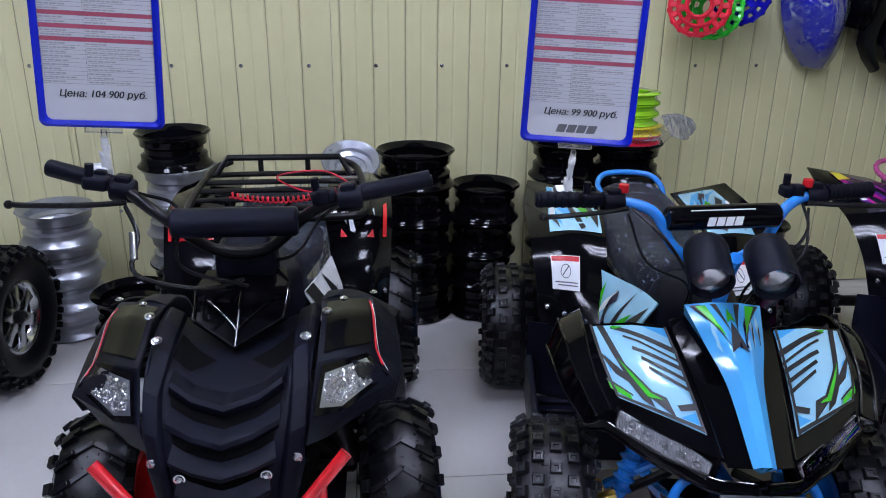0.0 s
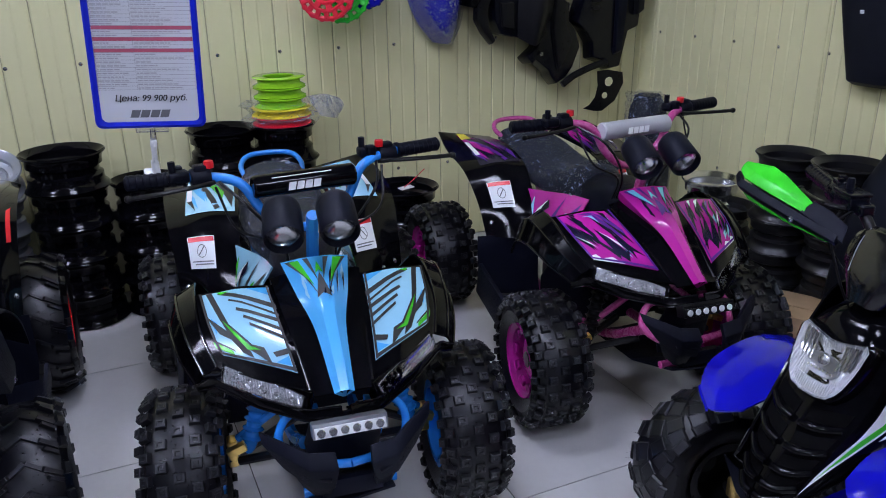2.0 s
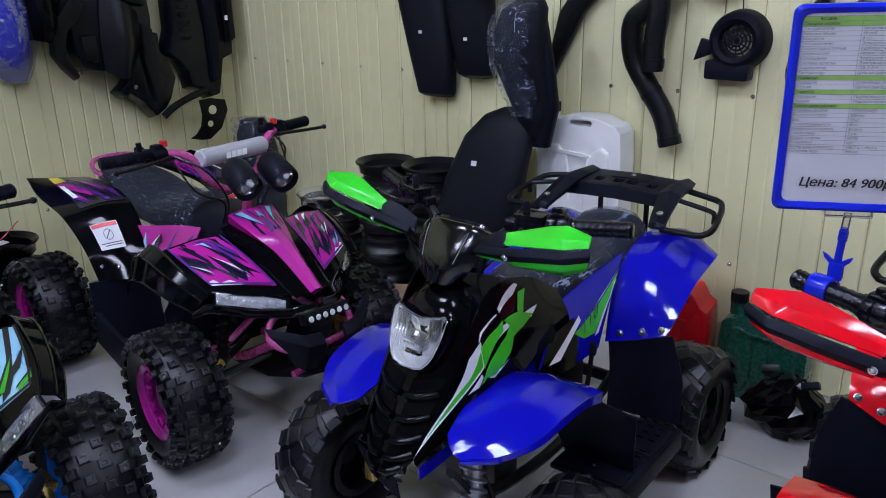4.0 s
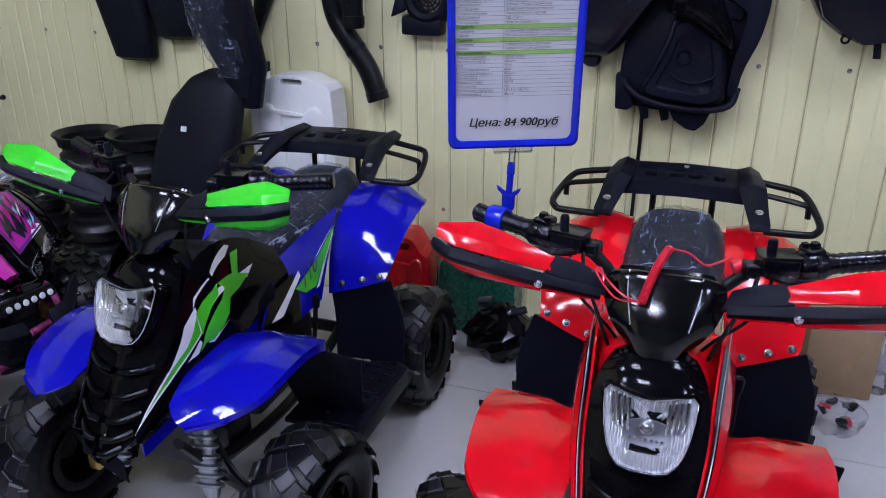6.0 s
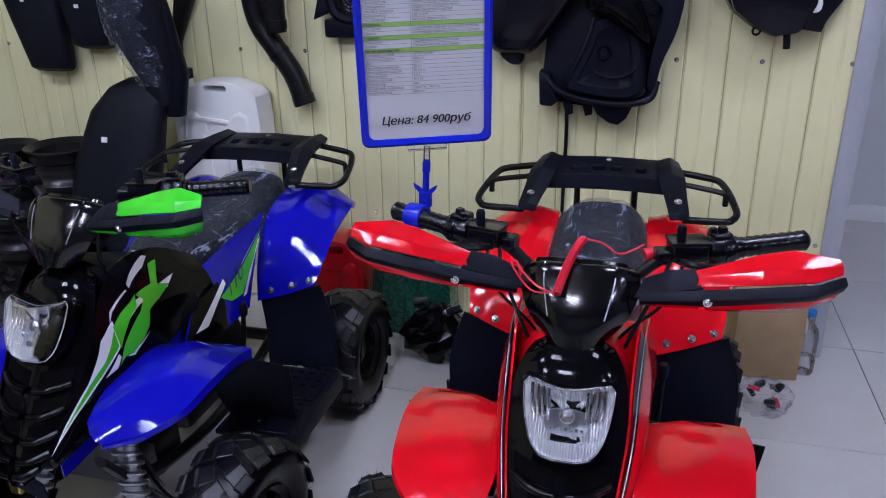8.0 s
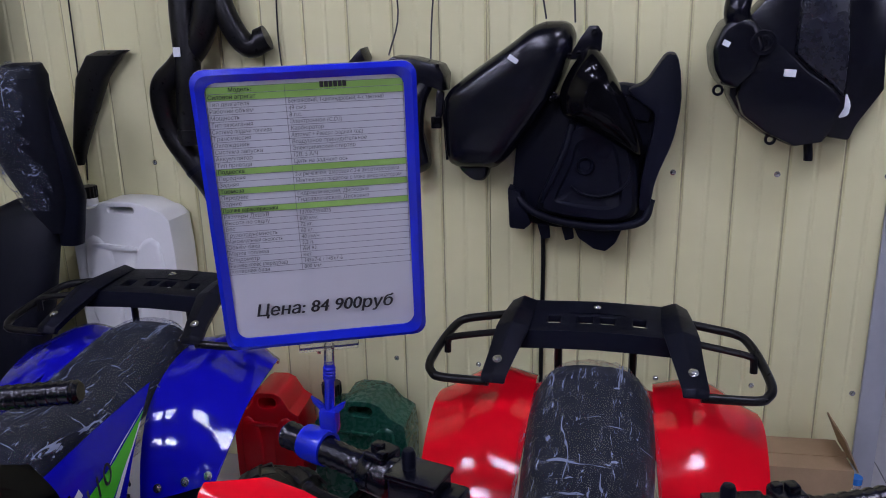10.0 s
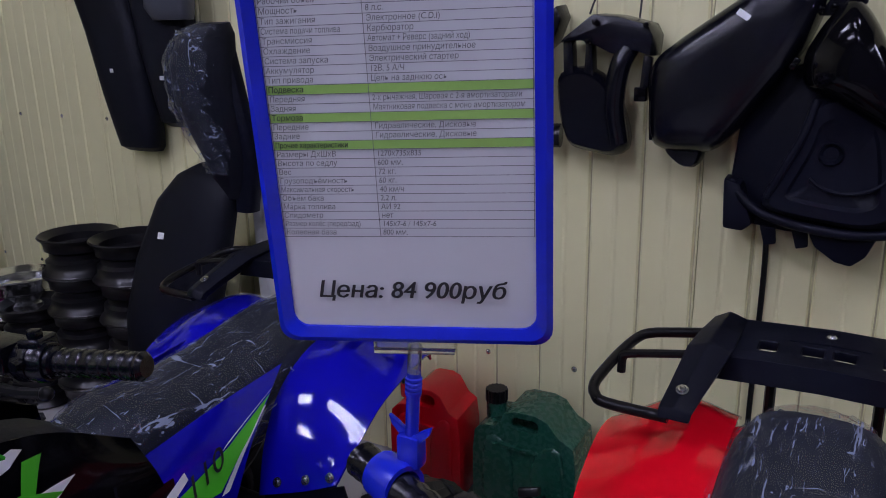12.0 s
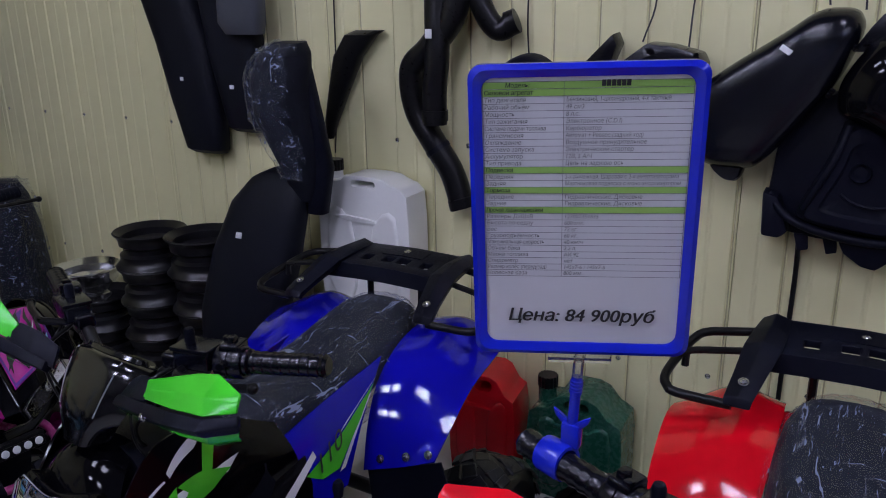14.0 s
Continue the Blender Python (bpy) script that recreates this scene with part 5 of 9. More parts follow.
def sport(name, m, label, c):
    """c: colours (crest, pale, print, accent, pipe, rim, pad, mark)."""
    crest, pale, prn, accent, pipe, rimc, padc, markc = c
    atv = thing(name, m, label, "quad bike", "youth sport quad bikes")
    wheels(atv, [(-0.335, 0, -4), (0.335, 0, -4)], 0.405, 0.165, 0.108, "knobs", rimc, M_DARK, 10)
    wheels(atv, [(-0.36, 0.93, 0), (0.36, 0.93, 0)], 0.405, 0.19, 0.112, "knobs", rimc, M_DARK, 10)

    # front fenders: printed hood, gloss rim, drop over the wheel
    hood = [[(0.060, -0.235, 0.495), (0.15, -0.175, 0.503), (0.243, -0.098, 0.512)],
            [(0.075, -0.10, 0.563), (0.17, -0.065, 0.570), (0.268, -0.015, 0.560)],
            [(0.092, 0.055, 0.620), (0.18, 0.07, 0.622), (0.275, 0.095, 0.603)]]
    edge = [[(0.243, -0.098, 0.512), (0.272, -0.105, 0.502), (0.292, -0.085, 0.470)],
            [(0.268, -0.015, 0.560), (0.302, -0.010, 0.545), (0.322, 0.0, 0.495)],
            [(0.275, 0.095, 0.603), (0.318, 0.10, 0.580), (0.340, 0.105, 0.520)],
            [(0.270, 0.185, 0.600), (0.318, 0.19, 0.570), (0.340, 0.20, 0.50)],
            [(0.240, 0.26, 0.53), (0.300, 0.27, 0.50), (0.320, 0.28, 0.43)]]
    for s in (1, -1):
        fh = creased(hood if s > 0 else mirrored(hood))
        fe = creased(edge if s > 0 else mirrored(edge))
        ff = part("front_fender", sheet(bmesh.new(), fh, 12, 12, 0.005), M_GLOSS, atv, "gloss black front fender with printed panel")
        part("fender_rim", sheet(bmesh.new(), fe, 8, 18, 0.005), M_GLOSS, ff)
        for u, v0, v1 in ((0.02, 0.0, 0.55), (0.5, 0.0, 1.0), (1.0, 0.0, 1.0)):
            part("rolled_edge", tube(bmesh.new(), [fe(u, v0 + (v1 - v0) * k / 8) + Vector((0, 0, 0.001)) for k in range(9)], 0.0032, 8, 3), M_EDGE, ff)
        part("rolled_edge", tube(bmesh.new(), [fh(0.03, k / 6) + Vector((0, 0, 0.002)) for k in range(7)], 0.003, 8, 3), M_EDGE, ff)
        part("pale_print", decal(bmesh.new(), fh, [[(0.10, 0.14), (0.86, 0.20), (0.93, 0.97), (0.12, 0.97)]], cuts=3), pale, ff, "pale printed panel")
        pk = markc is not M_GREENPRINT
        frame_lines = [[(0.10, 0.145), (0.86, 0.205), (0.86, 0.235), (0.10, 0.18)], [(0.10, 0.14), (0.13, 0.14), (0.15, 0.97), (0.12, 0.97)], [(0.84, 0.2), (0.87, 0.2), (0.94, 0.97), (0.91, 0.97)]]
        jag = [(0.14, 0.32), (0.40, 0.64), (0.36, 0.36), (0.58, 0.70), (0.52, 0.38), (0.84, 0.82), (0.50, 0.24), (0.48, 0.30), (0.40, 0.22), (0.30, 0.40)]
        sd = (7 if pk else 3) + (0 if s > 0 else 20)
        lines = [[(0.10, 0.79), (0.70, 0.965), (0.74, 0.935), (0.10, 0.735)], [(0.80, 0.97), (0.87, 0.97), (0.76, 0.62), (0.54, 0.30), (0.47, 0.29), (0.68, 0.58)], [(0.10, 0.69), (0.62, 0.865), (0.63, 0.845), (0.10, 0.665)],
                 [(0.11, 0.64), (0.56, 0.76), (0.57, 0.725), (0.11, 0.60)], [(0.11, 0.55), (0.50, 0.67), (0.51, 0.64), (0.11, 0.515)], [(0.11, 0.47), (0.46, 0.59), (0.46, 0.56), (0.11, 0.435)],
                 [(0.34, 0.18), (0.38, 0.34), (0.50, 0.36), (0.78, 0.70), (0.72, 0.50), (0.92, 0.70), (0.80, 0.46), (0.70, 0.40), (0.62, 0.26), (0.52, 0.22), (0.54, 0.30)],
                 [(0.70, 0.285), (0.91, 0.40), (0.91, 0.365), (0.70, 0.265)], [(0.12, 0.36), (0.30, 0.30), (0.28, 0.26), (0.12, 0.31)]]
        leaves = [[(0.42, 0.31), (0.52, 0.34), (0.74, 0.62), (0.66, 0.46), (0.56, 0.30)], [(0.72, 0.27), (0.90, 0.36), (0.90, 0.28), (0.72, 0.22)], [(0.60, 0.945), (0.74, 0.955), (0.70, 0.92)]]
        groups = [("dark_print", M_NAVYPRINT if pk else prn, lines if not pk else [jag] + spikes(sd, 14, (0.13, 0.22, 0.88, 0.96), 66, (0.25, 0.6), (0.04, 0.07) if pk else (0.02, 0.05)), 0.0030)]
        groups.append(("accent_print", accent, leaves if not pk else spikes(sd + 1, 4, (0.15, 0.22, 0.88, 0.9), 60, (0.2, 0.4), (0.03, 0.06)), 0.0024 if pk else 0.0048))
        if pk:
            groups += [("violet_print", M_VIOLET, spikes(sd + 2, 6, (0.12, 0.2, 0.88, 0.95), 64, (0.3, 0.6), (0.05, 0.09)), 0.0018),
                       ("white_print", M_WHITEPRINT, [[(0.50, 0.17), (0.86, 0.18), (0.86, 0.25), (0.78, 0.29), (0.74, 0.22), (0.60, 0.26)]] + spikes(sd + 3, 3, (0.3, 0.25, 0.9, 0.95), 60, (0.2, 0.35), (0.012, 0.03)), 0.0056)]
        else:
            groups.append(("cyan_print", M_CYAN, [[(0.11, 0.97), (0.40, 0.97), (0.12, 0.88)], [(0.14, 0.20), (0.30, 0.21), (0.14, 0.29)], [(0.80, 0.60), (0.86, 0.66), (0.84, 0.46)]], 0.0018))
        for nm, mt, polys, up_ in groups:
            for k, poly in enumerate(polys):
                part(nm, decal(bmesh.new(), fh, [poly], lift=up_ + 0.00012 * k, cuts=2), mt, ff)
        for poly in frame_lines:
            part("dark_print", decal(bmesh.new(), fh, [poly], lift=0.0066, cuts=2), prn, ff)
        # lamp strip under the hood's front edge
        a, b = Vector((s * 0.070, -0.228, 0.474)), Vector((s * 0.238, -0.108, 0.494))
        lm = axes((a + b) / 2, (b - a) * s, (0, 0.45, 0.9))
        L = (b - a).length
        hl = part("headlight", prism(bmesh.new(), [(-L / 2, -0.030), (L / 2, -0.012), (L / 2 + 0.004, 0.030), (-L / 2, 0.014)] if s > 0 else [(L / 2, -0.030), (-L / 2, -0.012), (-L / 2 - 0.004, 0.030), (L / 2, 0.014)], -0.03, lm, 0.003), M_GLOSS, ff)
        o2 = [(-L * 0.45, -0.026), (L * 0.46, -0.008), (L * 0.47, 0.025), (-L * 0.30, 0.011), (-L * 0.45, 0.004)]
        o2 = o2 if s > 0 else [(-x, y) for x, y in o2]
        part("reflector", prism(bmesh.new(), o2, 0.006, lm @ pose(0, 0, -0.001), 0.001), M_REFLECT, hl, "silvered strip lamp")
        for k in range(5):
            q = lm @ pose((-0.34 + 0.165 * k) * L * s, -0.011 + 0.0045 * k, 0.0052)
            part("lamp_bowl", lathe(bmesh.new(), [(0.0095, 0.0015), (0.008, 0.0005), (0.005, -0.0005), (0.003, 0.002), (0.001, 0.0025)], 14, q), M_CHROME, hl)
        part("lens", prism(bmesh.new(), o2, 0.006, lm @ pose(0, 0, 0.007), 0.002), M_LENS, hl).visible_shadow = False
        # chin below the lamp
        ch = [[(0.010, -0.268, 0.470), (0.075, -0.240, 0.458), (0.170, -0.175, 0.468), (0.255, -0.100, 0.488), (0.292, -0.085, 0.470)],
              [(0.010, -0.275, 0.448), (0.080, -0.245, 0.436), (0.170, -0.175, 0.445), (0.250, -0.095, 0.462), (0.288, -0.075, 0.450)],
              [(0.010, -0.20, 0.420), (0.08, -0.18, 0.415), (0.16, -0.12, 0.42), (0.22, -0.05, 0.43), (0.25, -0.03, 0.43)]]
        fch = creased(ch if s > 0 else mirrored(ch))
        part("chin", sheet(bmesh.new(), fch, 16, 8, 0.004, (0, -1, 0)), M_GLOSS, ff)
        for v in (0.0, 0.5):
            part("rolled_edge", tube(bmesh.new(), [fch(k / 8, v) + Vector((0, -0.001, 0)) for k in range(9)], 0.0028, 8, 3), M_EDGE, ff)

    # crest in the middle
    base = [[(-0.105, 0.06, 0.635), (0, 0.06, 0.655), (0.105, 0.06, 0.635)], [(-0.085, -0.09, 0.572), (0, -0.10, 0.60), (0.085, -0.09, 0.572)], [(-0.060, -0.245, 0.490), (0, -0.262, 0.500), (0.060, -0.245, 0.490)]]
    part("bonnet", sheet(bmesh.new(), creased(base), 12, 14, 0.005), M_GLOSS, atv, "gloss black bonnet")
    cr_ = [[(-0.078, 0.055, 0.672), (-0.03, 0.05, 0.680), (0.03, 0.05, 0.680), (0.078, 0.055, 0.672)], [(-0.058, -0.04, 0.630), (-0.020, -0.05, 0.646), (0.020, -0.05, 0.646), (0.058, -0.04, 0.630)],
           [(-0.034, -0.13, 0.582), (-0.013, -0.135, 0.602), (0.013, -0.135, 0.602), (0.034, -0.13, 0.582)], [(-0.021, -0.262, 0.498), (-0.009, -0.268, 0.506), (0.009, -0.268, 0.506), (0.021, -0.262, 0.498)]]
    fcr = creased(cr_)
    crp = part("crest", sheet(bmesh.new(), fcr, 12, 20, 0.03), crest, atv, "coloured centre crest")
    for poly in [[(0.05, 0.02), (0.2, 0.02), (0.42, 0.48), (0.25, 0.2)], [(0.95, 0.02), (0.8, 0.02), (0.58, 0.48), (0.75, 0.2)], [(0.5, 0.18), (0.66, 0.46), (0.5, 0.40), (0.34, 0.46)], [(0.33, 0.02), (0.40, 0.02), (0.46, 0.3)], [(0.67, 0.02), (0.60, 0.02), (0.54, 0.3)]]:
        part("dark_print", decal(bmesh.new(), fcr, [poly], lift=0.002), prn, crp)
    for poly in [[(0.12, 0.03), (0.26, 0.03), (0.36, 0.32)], [(0.74, 0.03), (0.88, 0.03), (0.64, 0.32)], [(0.5, 0.06), (0.56, 0.2), (0.5, 0.16), (0.44, 0.2)]]:
        part("accent_print", decal(bmesh.new(), fcr, [poly], lift=0.003), accent if markc is M_GREENPRINT else M_CYANPRINT, crp)
    for k, poly in enumerate(spikes(77, 7, (0.08, 0.02, 0.92, 0.44), 88, (0.16, 0.36), (0.03, 0.06))):
        part("pale_print", decal(bmesh.new(), fcr, [poly], lift=0.0012 + 0.0001 * k), pale if pale is not crest else M_NAVYPRINT, crp)
    for k, poly in enumerate(spikes(78, 5, (0.08, 0.02, 0.92, 0.42), 92, (0.16, 0.34), (0.02, 0.04))):
        part("dark_print", decal(bmesh.new(), fcr, [poly], lift=0.0036 + 0.0001 * k), M_NAVYPRINT, crp)

    # lower front: led bar, bumper wings, bars, arms
    bm = box(bmesh.new(), 0.155, 0.035, 0.032, pose(0, -0.292, 0.440, -18), 0.004)
    bar = part("led_bar", bm, M_SILVER if padc is M_GLOSS else M_SATIN, atv, "slim led light bar")
    part("led_lens", box(bmesh.new(), 0.146, 0.004, 0.022, pose(0, -0.311, 0.443, -18), 0.001, 1), M_WHITE if padc is M_GLOSS else M_SATIN, bar)
    for k in range(6):
        part("led", lathe(bmesh.new(), [(0.001, 0.002), (0.007, 0.002), (0.009, 0.0)], 10, pose(-0.06 + 0.024 * k, -0.3135, 0.4436, 72)), M_STEEL if padc is M_GLOSS else M_WHITEPRINT, bar)
    for s in (1, -1):
        wing = [[(0.036 * s, -0.322, 0.402), (0.090 * s, -0.318, 0.408), (0.180 * s, -0.262, 0.442)], [(0.034 * s, -0.345, 0.372), (0.092 * s, -0.338, 0.378), (0.176 * s, -0.276, 0.420)], [(0.044 * s, -0.338, 0.325), (0.090 * s, -0.330, 0.330), (0.140 * s, -0.296, 0.368)]]
        bw = part("bumper_wing", facets(wing, 0.014, (0, -1, 0), 0.003), M_BLACK, atv, "matte black bumper wing")
        for k in range(2):
            slot = [[(0.050 * s, -0.345 + 0.008 * k, 0.352 - 0.018 * k), (0.105 * s, -0.328 + 0.008 * k, 0.362 - 0.018 * k)], [(0.052 * s, -0.343 + 0.008 * k, 0.344 - 0.018 * k), (0.100 * s, -0.328 + 0.008 * k, 0.353 - 0.018 * k)]]
            part("slot_rib", facets(slot, 0.008, (0, -1, 0.2), 0.002), M_BLACK, bw)
        lower = [[(0.040 * s, -0.318, 0.325), (0.085 * s, -0.312, 0.330), (0.128 * s, -0.285, 0.356)], [(0.050 * s, -0.298, 0.278), (0.080 * s, -0.294, 0.282), (0.105 * s, -0.278, 0.306)]]
        part("lower_wing", facets(lower, 0.010, (0, -1, 0), 0.002), M_BLACK, bw)
    part("bumper_bridge", box(bmesh.new(), 0.13, 0.03, 0.04, pose(0, -0.285, 0.292, -10), 0.008), M_BLACK, atv)
    bm = bmesh.new()
    for s in (1, -1):
        tube(bm, [(s * 0.05, -0.19, 0.43), (s * 0.115, -0.20, 0.425), (s * 0.138, -0.215, 0.375), (s * 0.10, -0.265, 0.345), (0, -0.290, 0.345)], 0.0095, 10)
        arm = tube(tube(bmesh.new(), [(s * 0.07, 0.03, 0.28), (s * 0.22, 0.0, 0.22)], 0.011, 8, 1), [(s * 0.07, -0.10, 0.27), (s * 0.22, -0.02, 0.215)], 0.011, 8, 1)
        part("lower_arm", arm, M_DARK, atv, "black suspension arm")
        tube(bm, [(s * 0.06, -0.05, 0.40), (s * 0.22, -0.01, 0.27)], 0.010, 8, 1)
        tube(bm, [(s * 0.08, -0.165, 0.33), (s * 0.09, 0.1, 0.20), (s * 0.10, 0.5, 0.18), (s * 0.09, 0.85, 0.26), (s * 0.08, 1.0, 0.5)], 0.015, 8)
    tube(bm, [(-0.10, -0.26, 0.27), (0.10, -0.26, 0.27)], 0.011, 8, 1)
    part("skid_plate", facets([[(-0.09, -0.30, 0.27), (0, -0.305, 0.262), (0.09, -0.30, 0.27)], [(-0.10, -0.12, 0.21), (0, -0.12, 0.20), (0.10, -0.12, 0.21)], [(-0.10, 0.12, 0.19), (0, 0.12, 0.185), (0.10, 0.12, 0.19)]], 0.006, (0, -0.4, -1)), M_BLACK, atv, "black plastic skid plate")
    part("inner_cowl", facets([[(-0.07, -0.235, 0.44), (0, -0.245, 0.44), (0.07, -0.235, 0.44)], [(-0.085, -0.20, 0.35), (0, -0.21, 0.35), (0.085, -0.20, 0.35)], [(-0.07, -0.20, 0.27), (0, -0.21, 0.27), (0.07, -0.20, 0.27)]], 0.006, (0, -1, 0)), M_BLACK, atv)
    part("chassis", bm, pipe, atv, "powder-coated tube frame")
    # Added dark panel that hides the bright floor behind the arms
    part("splash_guard", prism(bmesh.new(), [(-0.24, 0.17), (0.24, 0.17), (0.24, 0.36), (0.14, 0.50), (-0.14, 0.50), (-0.24, 0.36)], 0.006, axes((0, 0.225, 0), (1, 0, 0), (0, 0, 1)), 0.002), M_BLACK, atv, "matte black splash guard")
    part("rear_axle", tube(bmesh.new(), [(-0.33, 0.93, 0.205), (0.33, 0.93, 0.205)], 0.02, 10, 1), M_DARK, atv)
    for s in (1, -1):
        p, q = Vector((s * 0.20, -0.03, 0.24)), Vector((s * 0.11, 0.03, 0.52))
        prof = [(0.007, 0), (0.014, 0.01)]
        for k in range(9):
            z = 0.03 + 0.023 * k
            prof += [(0.018, z), (0.026, z + 0.007), (0.018, z + 0.013)]
        prof += [(0.012, 0.26), (0.008, 0.29)]
        part("shock_absorber", lathe(bmesh.new(), prof, 14, along(p, q)), pipe if padc is M_GLOSS else M_SATIN, atv)
        part("knuckle", box(box(bmesh.new(), 0.024, 0.036, 0.07, pose(s * 0.235, -0.005, 0.235), 0.006), 0.045, 0.02, 0.02, pose(s * 0.225, -0.055, 0.27, 0, 20 * s), 0.004), M_GOLD, atv)
    part("engine", box(box(bmesh.new(), 0.2, 0.30, 0.2, pose(0, 0.38, 0.28), 0.03), 0.13, 0.18, 0.2, pose(0, 0.17, 0.40, 15), 0.03), M_DARK, atv)

    # tank, seat in film
    tk = [oval((0, y, (a + b) / 2), (1, 0, 0), (0, 0, 1), w, (a - b) / 2, 20, 3) for y, w, a, b in ((0.10, 0.06, 0.66, 0.45), (0.18, 0.085, 0.68, 0.42), (0.30, 0.09, 0.66, 0.40), (0.40, 0.08, 0.60, 0.42))]
    part("tank", loft(bmesh.new(), tk), M_BLACK, atv)
    for s in (1, -1):
        shp = [[(0.085, 0.22, 0.60), (0.10, 0.32, 0.59), (0.13, 0.44, 0.57), (0.17, 0.54, 0.56)], [(0.135, 0.22, 0.52), (0.15, 0.32, 0.50), (0.165, 0.42, 0.48), (0.185, 0.50, 0.46)], [(0.14, 0.24, 0.44), (0.155, 0.32, 0.42), (0.165, 0.40, 0.42), (0.18, 0.46, 0.41)]]
        fs = surface(shp if s > 0 else mirrored(shp))
        q = part("side_panel", sheet(bmesh.new(), fs, 12, 8, 0.004, (s, -0.4, 0.3)), pale, atv, "printed side panel")
        for k, poly in enumerate(spikes(41 + s, 9, (0.04, 0.05, 0.95, 0.95), 70, (0.3, 0.7), (0.05, 0.10))):
            part("pale_print", decal(bmesh.new(), fs, [poly], (s, -0.4, 0.3), 0.0018 + 0.0001 * k), M_NAVYPRINT if k % 3 else M_WHITEPRINT, q)
        for poly in [[(0.05, 0.1), (0.3, 0.6), (0.2, 0.9), (0.05, 0.5)], [(0.35, 0.05), (0.5, 0.7), (0.4, 0.95)], [(0.6, 0.1), (0.75, 0.8), (0.65, 0.9)]]:
            part("dark_print", decal(bmesh.new(), fs, [poly], (s, -0.4, 0.3)), prn, q)
        for poly in [[(0.2, 0.3), (0.4, 0.55), (0.35, 0.9), (0.25, 0.8)], [(0.8, 0.1), (0.9, 0.5), (0.75, 0.7)]]:
            part("accent_print", decal(bmesh.new(), fs, [poly], (s, -0.4, 0.3), 0.0024), accent, q)

    def ring(y, w, zt, zb, g=0.0):
        return oval((0, y, (zt + zb) / 2), (1, 0, 0), (0, 0.1, 1), w + g, (zt - zb) / 2 + g, 22, 2.6)
    prof = ((0.27, 0.06, 0.665, 0.58), (0.34, 0.095, 0.675, 0.54), (0.48, 0.12, 0.635, 0.53), (0.66, 0.135, 0.635, 0.54), (0.84, 0.13, 0.665, 0.56), (0.96, 0.10, 0.68, 0.60))
    part("seat", loft(bmesh.new(), [ring(*p) for p in prof]), M_VINYL, atv, "black vinyl seat")
    rings = []
    for i in range(22):
        y, w, zt = cr([p[:3] for p in prof], i / 21)
        g = 0.008 + 0.02 * max(0, 1 - i / 6)
        rings.append([p + Vector((random.uniform(-1, 1), random.uniform(-1, 1), random.uniform(-1, 1))) * 0.003 for p in ring(y, w, zt, 0.52, g)])
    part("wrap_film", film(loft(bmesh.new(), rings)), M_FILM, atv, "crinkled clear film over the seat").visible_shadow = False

    # rear fenders with warning label
    rear = [[(0.155, 0.40, 0.42), (0.242, 0.44, 0.415), (0.321, 0.50, 0.41)], [(0.150, 0.485, 0.53), (0.237, 0.515, 0.53), (0.330, 0.565, 0.515)],
            [(0.140, 0.60, 0.625), (0.233, 0.63, 0.63), (0.344, 0.68, 0.605)], [(0.125, 0.80, 0.650), (0.223, 0.82, 0.655), (0.349, 0.86, 0.64)], [(0.130, 0.98, 0.645), (0.223, 1.01, 0.655), (0.321, 1.045, 0.665)]]
    for s in (1, -1):
        fr = surface(rear if s > 0 else mirrored(rear))
        rf = part("rear_fender", sheet(bmesh.new(), fr, 12, 20, 0.005, (0, -0.5, 1)), M_GLOSS, atv, "gloss black rear fender with printed top")
        pk = markc is not M_GREENPRINT
        part("pale_print", decal(bmesh.new(), fr, [[(0.05, 0.52), (0.75, 0.50), (0.70, 0.95), (0.08, 0.95)]], (0, -0.5, 1), cuts=3), M_NAVYPRINT if pk else pale, rf)
        for k, poly in enumerate(spikes(61 + s, 8, (0.06, 0.53, 0.72, 0.94), 50, (0.25, 0.5), (0.03, 0.06))):
            part("crest_print", decal(bmesh.new(), fr, [poly], (0, -0.5, 1), 0.0022 + 0.0001 * k), crest, rf)
        for poly in [[(0.1, 0.55), (0.5, 0.9), (0.42, 0.92), (0.08, 0.65)], [(0.35, 0.52), (0.65, 0.8), (0.6, 0.85), (0.28, 0.54)], [(0.62, 0.52), (0.72, 0.6), (0.70, 0.7)]]:
            part("dark_print", decal(bmesh.new(), fr, [poly], (0, -0.5, 1), 0.0026), prn, rf)
        for poly in [[(0.25, 0.6), (0.45, 0.75), (0.40, 0.8), (0.22, 0.68)]] if markc is M_GREENPRINT else [[(0.55, 0.86), (0.72, 0.84), (0.70, 0.97), (0.55, 0.97)]]:
            part("accent_print", decal(bmesh.new(), fr, [poly], (0, -0.5, 1), 0.0034), M_GREENPRINT if markc is M_GREENPRINT else M_YELLOW, rf)
        part("white_print", decal(bmesh.new(), fr, [[(0.66, 0.60), (0.72, 0.60), (0.71, 0.80), (0.66, 0.78)]], (0, -0.5, 1), 0.004), M_WHITEPRINT, rf)
        sl = -0.20 if s > 0 else 0.03
        base_fr = fr
        fr = lambda u, v, g=base_fr, k=sl: g(u + k, v)
        lab = part("warning_label", decal(bmesh.new(), fr, [[(0.36, 0.20), (0.74, 0.20), (0.74, 0.37), (0.36, 0.37)]], (0, -0.5, 1), 0.0022, 2), M_WHITEPRINT, rf, "white warning label with a red head bar")
        part("label_bar", decal(bmesh.new(), fr, [[(0.37, 0.342), (0.73, 0.342), (0.73, 0.367), (0.37, 0.367)]], (0, -0.5, 1), 0.003, 1), M_REDPRINT, lab)
